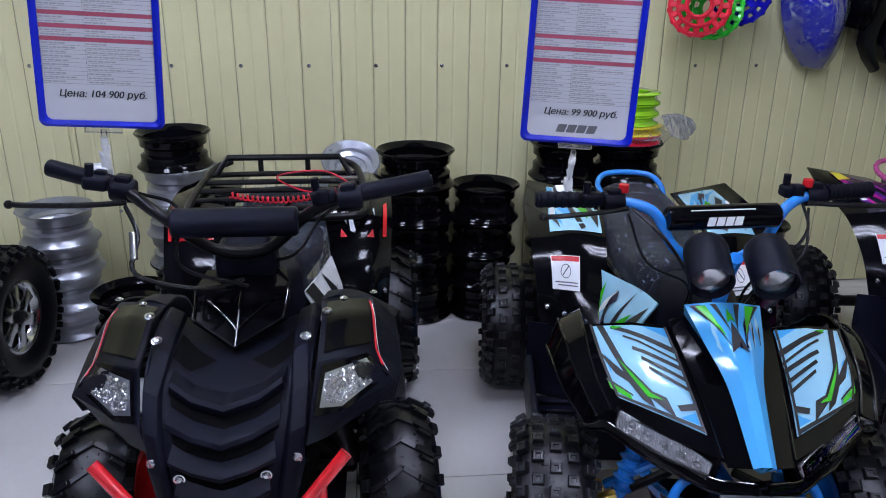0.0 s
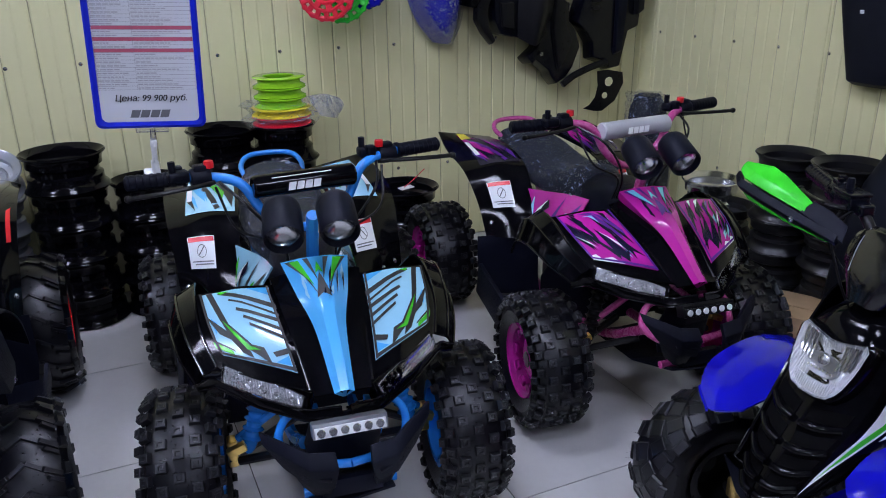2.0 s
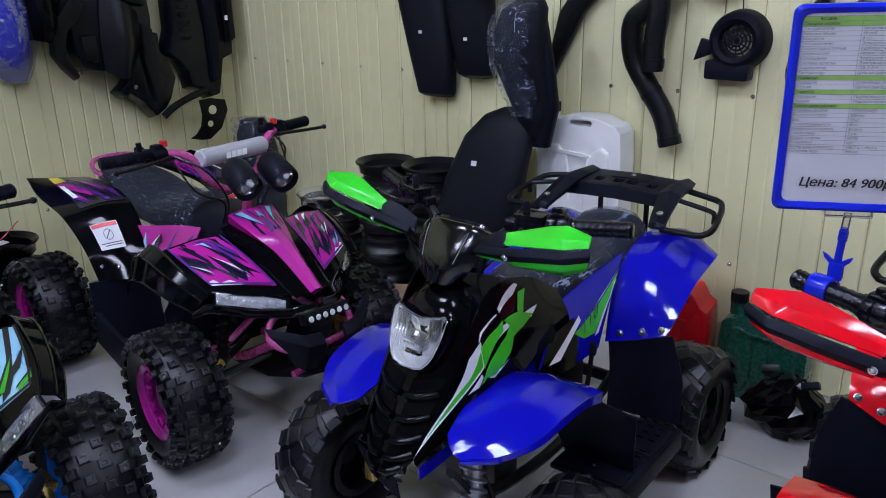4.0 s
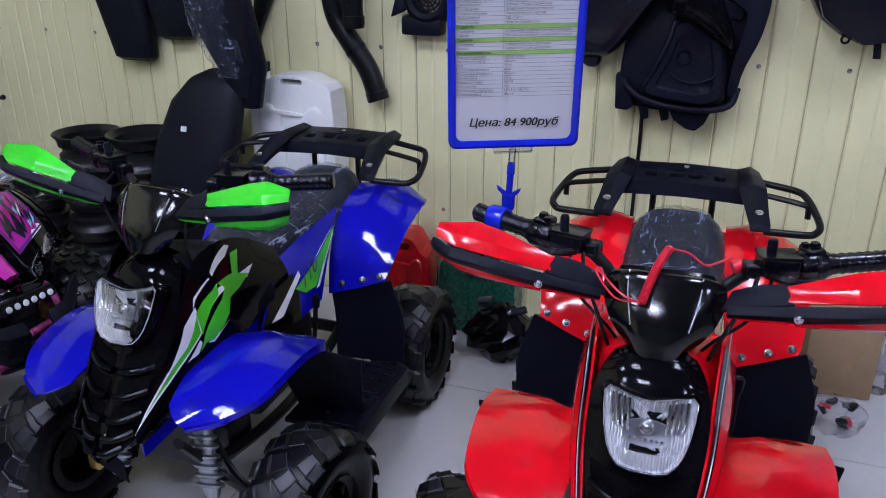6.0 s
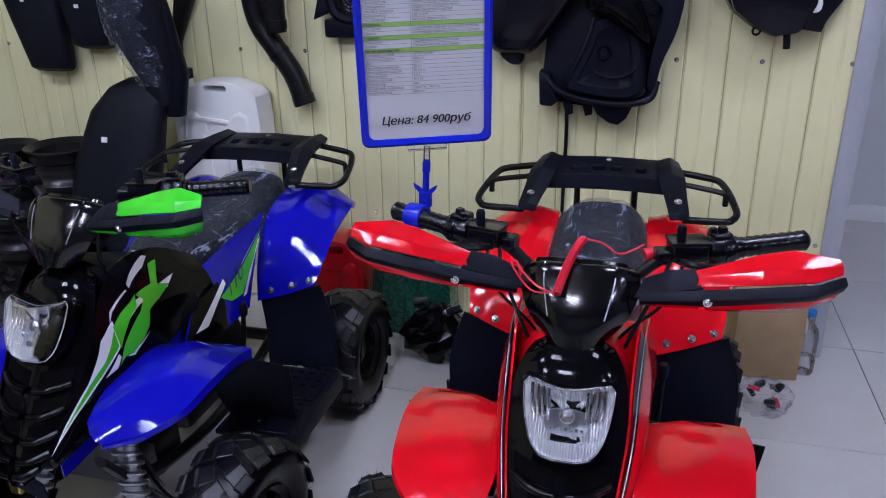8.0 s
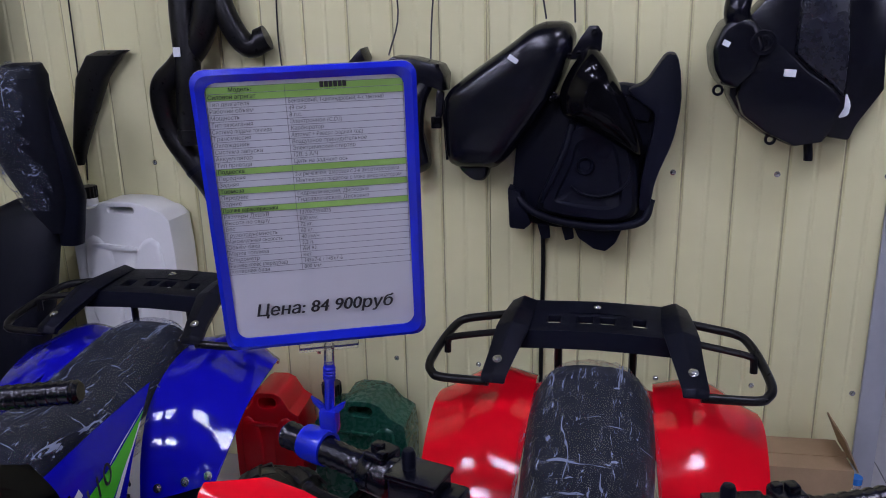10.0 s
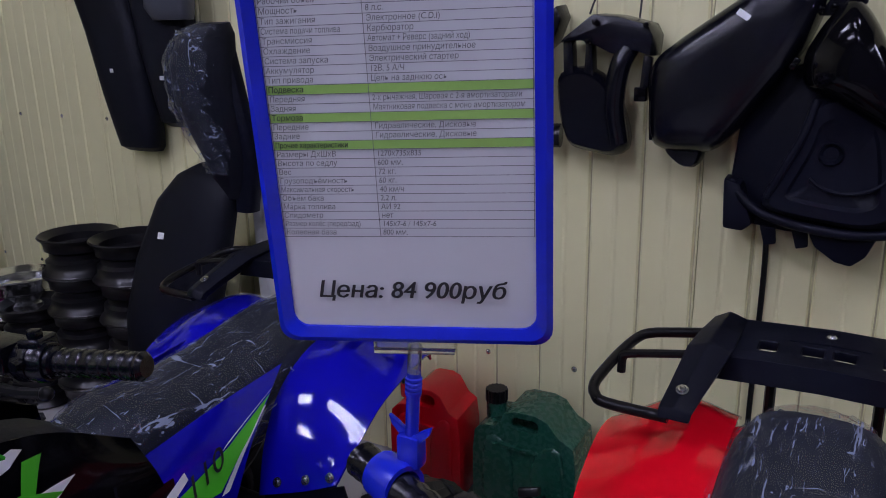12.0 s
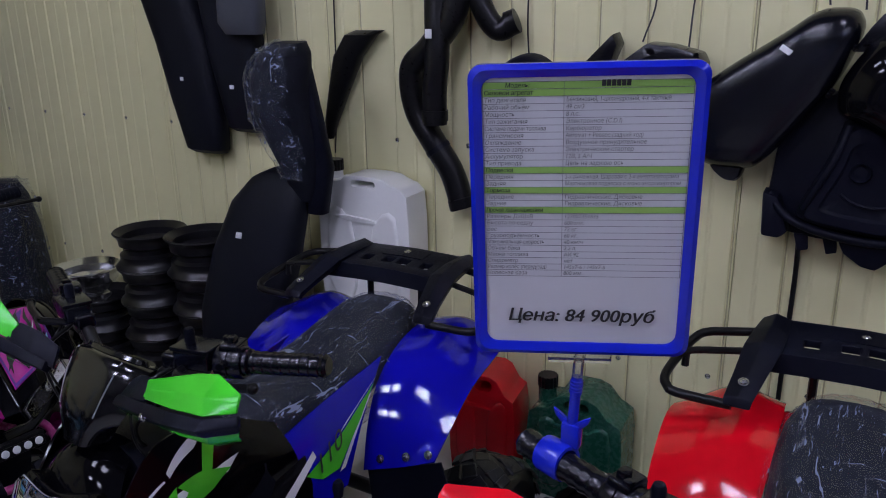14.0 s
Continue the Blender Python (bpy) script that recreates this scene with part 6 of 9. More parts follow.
        ringp = [[(0.55 + 0.068 * math.cos(a) * r, 0.292 + 0.036 * math.sin(a) * r) for a in [i * math.pi / 10 for i in range(21)] for r in (1.0,)]]
        o = ringp[0]
        quads = [[o[i], o[i + 1], (0.55 + (o[i + 1][0] - 0.55) * 0.88, 0.292 + (o[i + 1][1] - 0.292) * 0.88), (0.55 + (o[i][0] - 0.55) * 0.88, 0.292 + (o[i][1] - 0.292) * 0.88)] for i in range(20)]
        quads.append([(0.505, 0.312), (0.515, 0.316), (0.595, 0.272), (0.585, 0.268)])
        part("label_ring", decal(bmesh.new(), fr, quads, (0, -0.5, 1), 0.0026, 0), M_GREYINK, lab)
        part("label_text", decal(bmesh.new(), fr, [[(0.39, 0.235), (0.70, 0.235), (0.70, 0.241), (0.39, 0.241)], [(0.39, 0.220), (0.66, 0.220), (0.66, 0.226), (0.39, 0.226)]], (0, -0.5, 1), 0.003, 1), M_GREYINK, lab)
        fr = base_fr
        bolts(rf, [(*fr(0.3, 0.06), 0, -1, 0.3), (*fr(0.6, 0.08), 0, -1, 0.3), (*fr(0.85, 0.10), 0, -1, 0.3)], 0.006)
        # footwell and rest
        g = [[(0.16 * s, 0.41, 0.43), (0.35 * s, 0.51, 0.41)], [(0.16 * s, 0.42, 0.30), (0.35 * s, 0.50, 0.29)], [(0.15 * s, 0.42, 0.20), (0.33 * s, 0.47, 0.21)]]
        part("footwell", sheet(bmesh.new(), surface(g), 5, 8, 0.004, (0, -1, 0)), M_BLACK, atv)
        bm = box(bmesh.new(), 0.20, 0.22, 0.014, pose(s * 0.245, 0.36, 0.195), 0.004)
        for i in range(4):
            box(bm, 0.15, 0.012, 0.014, pose(s * 0.245, 0.29 + 0.045 * i, 0.207), 0.003, 1)
        box(bm, 0.016, 0.26, 0.12, pose(s * 0.345, 0.38, 0.23, 12), 0.004)
        part("footrest", bm, M_BLACK, atv, "ribbed black footrest")
    part("grab_bar", tube(bmesh.new(), [(-0.09, 0.90, 0.645), (-0.10, 1.0, 0.668), (-0.06, 1.05, 0.690), (0.06, 1.05, 0.690), (0.10, 1.0, 0.668), (0.09, 0.90, 0.645)], 0.009, 10), pipe, atv)

    # steering
    st = pose(0, 0.13, 0, 0, 0, 9)
    def S(x, y, z):
        return st @ Vector((x, y - 0.13, z))
    hb = part("handlebar", tube(bmesh.new(), [S(-0.37, 0.20, 0.868), S(-0.24, 0.175, 0.87), S(-0.15, 0.14, 0.855), S(-0.10, 0.13, 0.78), S(-0.03, 0.14, 0.73), S(0.03, 0.14, 0.73), S(0.10, 0.13, 0.78), S(0.15, 0.14, 0.855), S(0.24, 0.175, 0.87), S(0.37, 0.20, 0.868)], 0.0115, 12), pipe, atv, "coloured tube handlebar")
    pd = part("crash_pad", lathe(bmesh.new(), [(0.003, 0), (0.022, 0.0), (0.026, 0.005), (0.026, 0.239), (0.022, 0.244), (0.003, 0.244)], 20, along(S(-0.122, 0.125, 0.842), S(0.122, 0.125, 0.842))), padc, atv, "round foam crash pad with a maker's mark")
    bm = brand_bars(bmesh.new(), -0.048, -0.010, 0.018)
    mk = part("mark", bm, M_WHITEPRINT, pd, smooth=False)
    mk.matrix_basis = axes(S(0, 0.097, 0.842), S(1, 0.13, 0) - S(0, 0.13, 0), (0, 0.25, 1))
    if padc is M_GLOSS:
        st1 = part("stripe", box(bmesh.new(), 0.14, 0.002, 0.003, axes(S(-0.01, 0.108, 0.862), S(1, 0.13, 0) - S(0, 0.13, 0), (0, 1, 0.9))), M_WHITEPRINT, pd)
    for s in (1, -1):
        part("grip", grip(bmesh.new(), S(s * 0.255, 0.178, 0.87), S(s * 0.382, 0.202, 0.868), 0.0165), M_BLACK, hb)
        bm = bmesh.new()
        switchgear(bm, S(s * 0.225, 0.17, 0.868), S(s, 0.13, 0) - S(0, 0.13, 0), s)
        part("switchgear", bm, M_BLACK, hb)
        bm = bmesh.new()
        lever(bm, S(s * 0.20, 0.145, 0.86), S(s * 0.385, 0.12, 0.855), (0, -0.02, 0.002))
        part("brake_lever", bm, M_SATIN, hb)
        part("kill_button", lathe(bmesh.new(), [(0.001, 0.016), (0.010, 0.016), (0.011, 0.012), (0.011, 0.0)], 12, pose(*S(s * 0.205, 0.165, 0.89))), M_REDPRINT, hb, "red kill button")
        # round lamp
        p = Vector((-0.012 + s * 0.058, -0.005, 0.815))
        q = Vector((-0.018 + s * 0.060, -0.09, 0.778))
        cyl = part("spot_lamp", lathe(bmesh.new(), [(0.003, -0.02), (0.030, -0.02), (0.040, -0.008), (0.043, 0.005), (0.043, 0.088), (0.0405, 0.092), (0.038, 0.082), (0.038, 0.05), (0.003, 0.05)], 28, along(p, q)), M_BLACK, atv, "round matte black spot lamp")
        part("reflector", lathe(bmesh.new(), [(0.003, 0.05), (0.02, 0.056), (0.036, 0.072)], 24, along(p, q)), M_CHROME, cyl)
        part("lens", lathe(bmesh.new(), [(0.0015, 0.098), (0.015, 0.096), (0.028, 0.090), (0.037, 0.080)], 24, along(p, q)), M_LENS, cyl).visible_shadow = False
    bm = tube(bmesh.new(), [(0, 0.10, 0.60), (0, 0.05, 0.74), (0, 0.02, 0.79)], 0.015, 8)
    part("lamp_bracket", bm, pipe, atv)
    bm = bmesh.new()
    for s in (1, -1):
        tube(bm, [S(s * 0.19, 0.15, 0.86), S(s * 0.15, 0.06, 0.82), S(s * 0.08, 0.07, 0.72), (s * 0.05, 0.12, 0.62)], 0.0035, 6, 6)
        tube(bm, [S(s * 0.20, 0.14, 0.85), S(s * 0.17, 0.09, 0.76), S(s * 0.07, 0.10, 0.70), (s * 0.06, 0.14, 0.60)], 0.003, 6, 6)
    part("cable", bm, M_SATIN, atv)
    return atv


SKY_ATV = sport("sport_quad_bike", pose(0.72, 1.35, 0, 0, 0, -6.8), "black sport quad bike with sky-blue crest and knobbly tyres",
                (M_CYAN, M_PALE, M_INK, M_GREENPRINT, M_CYANPIPE, M_CYANPIPE, M_GLOSS, M_GREENPRINT))
PINK_ATV = sport("sport_quad_bike", pose(1.745, 1.46, 0, 0, 0, -6.8), "black sport quad bike with magenta crest and pink frame",
                 (M_PINK, M_PINK, M_VIOLET, M_PALE, M_PINKPIPE, M_PINK, M_GREYPAD, M_WHITEPRINT))

# ---- black utility atv ----


def utility(m):
    atv = thing("utility_quad_bike", m, "matte black utility quad bike with red bumper bar and rear rack", "quad bike")
    wheels(atv, [(-0.338, 0.0, 3), (0.300, 0.0, 3)], 0.39, 0.165, 0.112, "chevron", M_REDPIPE, M_DARK, 8)
    wheels(atv, [(-0.295, 0.86, 0), (0.295, 0.86, 0)], 0.45, 0.20, 0.125, "chevron", M_REDPIPE, M_DARK, 8)

    # grille mask down the middle
    mask = []
    for w, wi, ye, yi, ze, zi in ((0.150, 0.06, -0.06, -0.08, 0.685, 0.660), (0.148, 0.06, -0.15, -0.19, 0.688, 0.655), (0.142, 0.06, -0.27, -0.30, 0.665, 0.635), (0.138, 0.055, -0.335, -0.375, 0.600, 0.585),
                                  (0.122, 0.05, -0.365, -0.405, 0.53, 0.525), (0.105, 0.045, -0.38, -0.415, 0.46, 0.455), (0.09, 0.04, -0.37, -0.40, 0.39, 0.385)):
        mask.append([(-w, ye, ze), (-wi, yi, zi), (wi, yi, zi), (w, ye, ze)])
    fm = surface(mask)
    mk = part("grille_mask", sheet(bmesh.new(), fm, 16, 36, 0.006, (0, -1, 0.4)), M_BLACK, atv, "matte black front mask with chevron louvres")
    def on_mask(u, v, out):
        return fm(u, v) + normal(fm, u, v, (0, -1, 0.4)) * out

    for k in range(5):
        v = 0.36 + 0.118 * k
        w = 0.31 - 0.020 * k
        gap = [[(0.5 - w, v - 0.01), (0.5, v + 0.040), (0.5 + w, v - 0.01), (0.5 + w - 0.03, v + 0.050), (0.5, v + 0.100), (0.5 - w + 0.03, v + 0.050)]]
        # The dark under each louvre is painted on as a flat patch
        part("louvre_gap", decal(bmesh.new(), fm, gap, (0, -1, 0.4), 0.002, 2), M_SLOT_SHADE, mk, "gap between louvres, its shade painted near-black")
        rows = [[on_mask(0.5 + q * w, v + (0.045 - 0.05 * abs(q)) + dv, o) for q in (-1.0, -0.5, 0.0, 0.5, 1.0)] for dv, o in ((-0.075, 0.001), (-0.012, 0.020), (0.004, 0.018), (0.012, 0.004))]
        part("louvre", facets(rows, 0.006, (0, -1, 0.4), 0.0022), M_BLACK, mk)
    for s in (1, -1):
        rows = [[on_mask(0.5 + s * (e + (0.012 if 0.3 < v < 0.5 else 0.0)), v, o) for e, o in ((0.34, 0.002), (0.365, 0.013), (0.47, 0.014), (0.50, 0.002))] for v in (0.02, 0.14, 0.26, 0.40, 0.52, 0.66, 0.80, 0.97)]
        part("mask_rail", facets(rows, 0.008, (0, -1, 0.4), 0.003), M_BLACK, mk)
        # The scoop's hollow is shade painted on the mask as well
        part("mask_scoop", decal(bmesh.new(), fm, [[(0.5 + s * 0.08, 0.20), (0.5 + s * 0.32, 0.12), (0.5 + s * 0.34, 0.24), (0.5 + s * 0.20, 0.26)]], (0, -1, 0.4), 0.0015, 2), M_SLOT_SHADE, mk)
    bolts(mk, [(s * 0.165, -0.13, 0.704, 0, -0.3, 1) for s in (1, -1)] + [(s * 0.130, -0.225, 0.700, 0, -0.4, 1) for s in (1, -1)] + [(s * 0.118, -0.378, 0.548, 0, -1, 0) for s in (1, -1)] + [(s * 0.070, -0.405, 0.535, 0, -1, 0) for s in (1, -1)], 0.0075)

    # cheeks with headlights
    cheek = [[(0.150, -0.06, 0.695), (0.200, -0.04, 0.695), (0.250, -0.02, 0.686)],
             [(0.156, -0.15, 0.700), (0.205, -0.12, 0.696), (0.258, -0.09, 0.676)],
             [(0.152, -0.275, 0.672), (0.200, -0.238, 0.660), (0.260, -0.172, 0.634)],
             [(0.142, -0.350, 0.606), (0.195, -0.302, 0.592), (0.288, -0.228, 0.600)],
             [(0.132, -0.350, 0.550), (0.170, -0.315, 0.545), (0.240, -0.240, 0.556)]]
    for s in (1, -1):
        fk = flat_sheet(cheek if s > 0 else mirrored(cheek))
        ck = part("cheek", facets(cheek if s > 0 else mirrored(cheek), 0.006, (0, -0.6, 0.6), 0.003), M_BLACK, atv, "black front fender cheek")
        part("gloss_panel", decal(bmesh.new(), fk, [[(0.10, 0.06), (0.90, 0.06), (0.88, 0.44), (0.10, 0.46)]], (0, -0.6, 0.6), 0.002, 3), M_GLOSS, ck)
        part("red_stripe", decal(bmesh.new(), fk, [[(0.91, 0.10), (0.945, 0.10), (0.98, 0.62), (0.95, 0.60)]], (0, -0.6, 0.6), 0.003), M_REDPRINT, ck)
        part("white_stripe", decal(bmesh.new(), fk, [[(0.95, 0.14), (0.965, 0.14), (0.99, 0.66), (0.985, 0.66)]], (0, -0.6, 0.6), 0.003), M_WHITEPRINT, ck)
        lamp_o = [(0.10, 0.715), (0.14, 0.56), (0.78, 0.53), (0.92, 0.67), (0.46, 0.735)]
        bz = [(0.03, 0.745), (0.08, 0.52), (0.82, 0.50), (0.98, 0.69), (0.48, 0.765)]
        bm = decal(bmesh.new(), fk, [bz], (0, -0.6, 0.6), 0.003, 3)
        hl = part("headlight", bm, M_GLOSS, ck)
        part("reflector", decal(bmesh.new(), fk, [lamp_o], (0, -0.6, 0.6), 0.004, 3), M_SILVER, hl, "silver headlight bowl")
        bm, chips = bmesh.new(), random.Random(77)
        inset = [(0.48 + (x - 0.48) * 0.86, 0.64 + (y - 0.64) * 0.80) for x, y in lamp_o]
        for k in range(2600):
            u, v, ins = chips.uniform(0.10, 0.92), chips.uniform(0.53, 0.735), False
            for (x0, y0), (x1, y1) in zip(inset, inset[1:] + inset[:1]):
                if (y0 > v) != (y1 > v) and u < (x1 - x0) * (v - y0) / (y1 - y0) + x0:
                    ins = not ins
            if ins and k % 7 == 0:
                c, nn = fk(u, v), normal(fk, u, v, (0, -0.6, 0.6))
                t1 = nn.orthogonal().normalized() * chips.uniform(0.0025, 0.0060)
                t1.rotate(Matrix.Rotation(chips.uniform(0, 6.3), 3, nn))
                t2 = nn.cross(t1) * chips.uniform(0.5, 1.4)
                tip = c + nn * chips.uniform(0.0055, 0.0078)
                low = [bm.verts.new(c + nn * 0.0042 + a) for a in (t1, t2, -t1, -t2)]
                top = bm.verts.new(tip + t1 * chips.uniform(-0.5, 0.5))
                for x, y in zip(low, low[1:] + low[:1]):
                    bm.faces.new((x, y, top))
        part("reflector_rib", bm, M_STEEL, hl, "bright cut facets of the headlight", smooth=False)
        part("lens", decal(bmesh.new(), fk, [lamp_o], (0, -0.6, 0.6), 0.014, 3), M_LENS, hl).visible_shadow = False
        wing = [[(0.250, -0.02, 0.686), (0.258, -0.09, 0.676), (0.260, -0.172, 0.634), (0.288, -0.228, 0.600)], [(0.300, 0.0, 0.625), (0.305, -0.08, 0.605), (0.305, -0.16, 0.585), (0.295, -0.215, 0.585)], [(0.315, 0.02, 0.50), (0.318, -0.04, 0.49), (0.315, -0.12, 0.50), (0.290, -0.19, 0.54)]]
        part("fender_flare", facets(wing if s > 0 else mirrored(wing), 0.006, (s, 0, 0.5), 0.003), M_BLACK, ck)
        back = [[(0.150, -0.06, 0.695), (0.20, -0.04, 0.695), (0.30, 0.0, 0.625)], [(0.16, 0.08, 0.655), (0.22, 0.09, 0.65), (0.312, 0.10, 0.595)], [(0.165, 0.19, 0.59), (0.24, 0.20, 0.57), (0.32, 0.21, 0.52)], [(0.17, 0.27, 0.48), (0.25, 0.28, 0.46), (0.32, 0.29, 0.42)]]
        part("front_fender", sheet(bmesh.new(), surface(back if s > 0 else mirrored(back)), 10, 12, 0.005, (0, 0, 1)), M_BLACK, atv)
        bolts(atv, [(s * 0.195, -0.06, 0.699, 0, 0, 1), (s * 0.255, -0.01, 0.688, 0, 0, 1), (s * 0.318, -0.06, 0.50, s, 0, 0)], 0.0058)
    # dash cowl
    dash = [[(-0.078, 0.0, 0.742), (0, -0.01, 0.748), (0.078, 0.0, 0.742)], [(-0.092, -0.07, 0.728), (0, -0.10, 0.722), (0.092, -0.07, 0.728)], [(-0.088, -0.135, 0.694), (0, -0.205, 0.664), (0.088, -0.135, 0.694)]]
    part("dash_cowl", sheet(bmesh.new(), flat_sheet(dash), 8, 8, 0.006, (0, -0.6, 0.8)), M_GLOSS, atv, "gloss black dash cowl")
    fdash = flat_sheet(dash)
    for u0, v0, u1, v1 in ((0.5, 0.35, 0.5, 0.98), (0.03, 0.98, 0.5, 0.98), (0.97, 0.98, 0.5, 0.98), (0.16, 0.62, 0.5, 0.82), (0.84, 0.62, 0.5, 0.82), (0.02, 0.4, 0.03, 0.98), (0.98, 0.4, 0.97, 0.98)):
        part("cowl_edge", tube(bmesh.new(), [fdash(u0 + (u1 - u0) * k / 5, v0 + (v1 - v0) * k / 5) + Vector((0, -0.002, 0.003)) for k in range(6)], 0.0022, 6, 2), M_EDGE, atv, "raised gloss edge of the dash cowl")
    part("dash_stem", box(bmesh.new(), 0.12, 0.10, 0.10, pose(0, 0.02, 0.745), 0.02), M_BLACK, atv)
    part("instrument", lathe(bmesh.new(), [(0.003, 0.03), (0.04, 0.03), (0.048, 0.022), (0.05, 0.0)], 20, pose(0, 0.03, 0.775, 25)), M_BLACK, atv)

    # bumper
    bm = tube(bmesh.new(), [(-0.202, -0.405, 0.572), (-0.098, -0.45, 0.462), (0.098, -0.45, 0.462), (0.202, -0.405, 0.572)], 0.0115, 12, 0)
    for s in (1, -1):
        tube(bm, [(s * 0.160, -0.425, 0.528), (s * 0.152, -0.42, 0.40), (s * 0.10, -0.40, 0.36), (0, -0.40, 0.355)], 0.0105, 10, 4)
        tube(bm, [(s * 0.055, -0.45, 0.452), (s * 0.065, -0.42, 0.36)], 0.009, 8, 1)
    part("bumper_bar", bm, M_REDPIPE, atv, "red tubular bumper bar")
    bm = bmesh.new()
    for s in (1, -1):
        for y in (-0.05, 0.08):
            tube(bm, [(s * 0.08, y, 0.30), (s * 0.20, 0.02, 0.24)], 0.014, 8, 1)
        tube(bm, [(s * 0.10, -0.36, 0.38), (s * 0.11, 0.0, 0.28), (s * 0.12, 0.5, 0.24), (s * 0.10, 0.95, 0.45)], 0.016, 8)
        tube(bm, [(s * 0.20, 0.0, 0.27), (s * 0.13, 0.03, 0.50)], 0.025, 10, 1)
    part("chassis", bm, M_DARK, atv, "dark steel tube frame")
    # Plate and guard added to keep the bright floor out of sight below
    part("skid_plate", prism(bmesh.new(), [(-0.10, -0.36), (0.10, -0.36), (0.18, -0.20), (0.19, 0.22), (0.23, 0.26), (0.23, 0.62), (-0.23, 0.62), (-0.23, 0.26), (-0.19, 0.22), (-0.18, -0.20)], 0.008, pose(0, 0, 0.215), 0.002), M_BLACK, atv, "black plastic skid plate")
    part("splash_guard", prism(bmesh.new(), [(-0.25, 0.20), (0.25, 0.20), (0.25, 0.40), (0.16, 0.56), (-0.16, 0.56), (-0.25, 0.40)], 0.006, axes((0, 0.235, 0), (1, 0, 0), (0, 0, 1)), 0.002), M_BLACK, atv, "matte black splash guard")
    part("engine", box(bmesh.new(), 0.24, 0.45, 0.26, pose(0, 0.35, 0.36), 0.03), M_DARK, atv)

    # tank, seat, film
    part("tank", loft(bmesh.new(), [oval((0, y, (a + b) / 2), (1, 0, 0), (0, 0, 1), w, (a - b) / 2, 20, 3) for y, w, a, b in ((0.05, 0.07, 0.72, 0.50), (0.14, 0.10, 0.73, 0.48), (0.26, 0.10, 0.70, 0.46), (0.36, 0.08, 0.62, 0.46))]), M_BLACK, atv)
    def ring(y, w, zt, zb, g=0.0):
        return oval((0, y, (zt + zb) / 2), (1, 0, 0), (0, 0.1, 1), w + g, (zt - zb) / 2 + g, 22, 2.6)
    prof = ((0.22, 0.07, 0.70, 0.60), (0.30, 0.11, 0.705, 0.58), (0.46, 0.125, 0.66, 0.56), (0.66, 0.13, 0.67, 0.56), (0.80, 0.12, 0.69, 0.58))
    part("seat", loft(bmesh.new(), [ring(*p) for p in prof]), M_VINYL, atv, "black vinyl seat")
    rings = []
    for i in range(20):
        y, w, zt = cr([p[:3] for p in prof], i / 19)
        rings.append([p + Vector((random.uniform(-1, 1), random.uniform(-1, 1), random.uniform(-1, 1))) * 0.004 for p in ring(y, w, zt, 0.55, 0.018)])
    part("wrap_film", film(loft(bmesh.new(), rings)), M_FILM, atv, "crinkled clear film over the seat").visible_shadow = False
    for s in (1, -1):
        shp = [[(0.10, 0.16, 0.62), (0.12, 0.30, 0.60), (0.15, 0.44, 0.60)], [(0.15, 0.18, 0.50), (0.165, 0.30, 0.49), (0.18, 0.42, 0.50)], [(0.15, 0.20, 0.42), (0.165, 0.30, 0.41), (0.175, 0.40, 0.41)]]
        fs = surface(shp if s > 0 else mirrored(shp))
        q = part("side_panel", sheet(bmesh.new(), fs, 10, 8, 0.004, (s, -0.4, 0.3)), M_WHITEPRINT, atv, "white side panel with red and black print")
        part("dark_print", decal(bmesh.new(), fs, [[(0.0, 0.0), (0.3, 0.0), (0.55, 0.5), (0.3, 0.7)]], (s, -0.4, 0.3)), M_INK, q)
        part("dark_print", decal(bmesh.new(), fs, [[(0.6, 0.0), (0.8, 0.3), (0.7, 0.8)]], (s, -0.4, 0.3)), M_INK, q)
        part("red_print", decal(bmesh.new(), fs, [[(0.3, 0.72), (0.5, 0.58), (0.7, 0.95), (0.4, 0.98)]], (s, -0.4, 0.3), 0.0024), M_REDPRINT, q)

    # rear fenders
    rear = [[(0.16, 0.44, 0.43), (0.25, 0.45, 0.425), (0.297, 0.48, 0.42)], [(0.15, 0.48, 0.53), (0.25, 0.49, 0.53), (0.307, 0.52, 0.52)],
            [(0.14, 0.53, 0.60), (0.25, 0.54, 0.602), (0.312, 0.57, 0.595)], [(0.13, 0.60, 0.66), (0.25, 0.61, 0.665), (0.317, 0.64, 0.655)],
            [(0.13, 0.80, 0.69), (0.25, 0.81, 0.69), (0.317, 0.82, 0.675)], [(0.13, 1.02, 0.67), (0.25, 1.03, 0.67), (0.312, 1.02, 0.65)]]
    for s in (1, -1):
        fr = surface(rear if s > 0 else mirrored(rear))
        rf = part("rear_fender", sheet(bmesh.new(), fr, 12, 24, 0.005, (0, -0.6, 1)), M_GLOSS, atv, "gloss black rear fender with red and white print")
        for k, poly in enumerate(spikes(21, 6, (0.05, 0.42, 0.60, 0.62), 118, (0.10, 0.22), (0.02, 0.045))):
            part("white_print", decal(bmesh.new(), fr, [poly], (0, -0.6, 1), 0.002 + 0.0001 * k, 2), M_WHITEPRINT, rf)
        for poly in ([(0.14, 0.44), (0.22, 0.44), (0.16, 0.50)], [(0.46, 0.43), (0.58, 0.42), (0.56, 0.48)], [(0.76, 0.42), (0.86, 0.42), (0.87, 0.66), (0.78, 0.64)]):
            part("red_print", decal(bmesh.new(), fr, [poly], (0, -0.6, 1), 0.003, 3), M_REDPRINT, rf)
        bolts(rf, [(*fr(0.2, 0.1), 0, -1, 0.2), (*fr(0.85, 0.1), 0, -1, 0.2)], 0.0065)
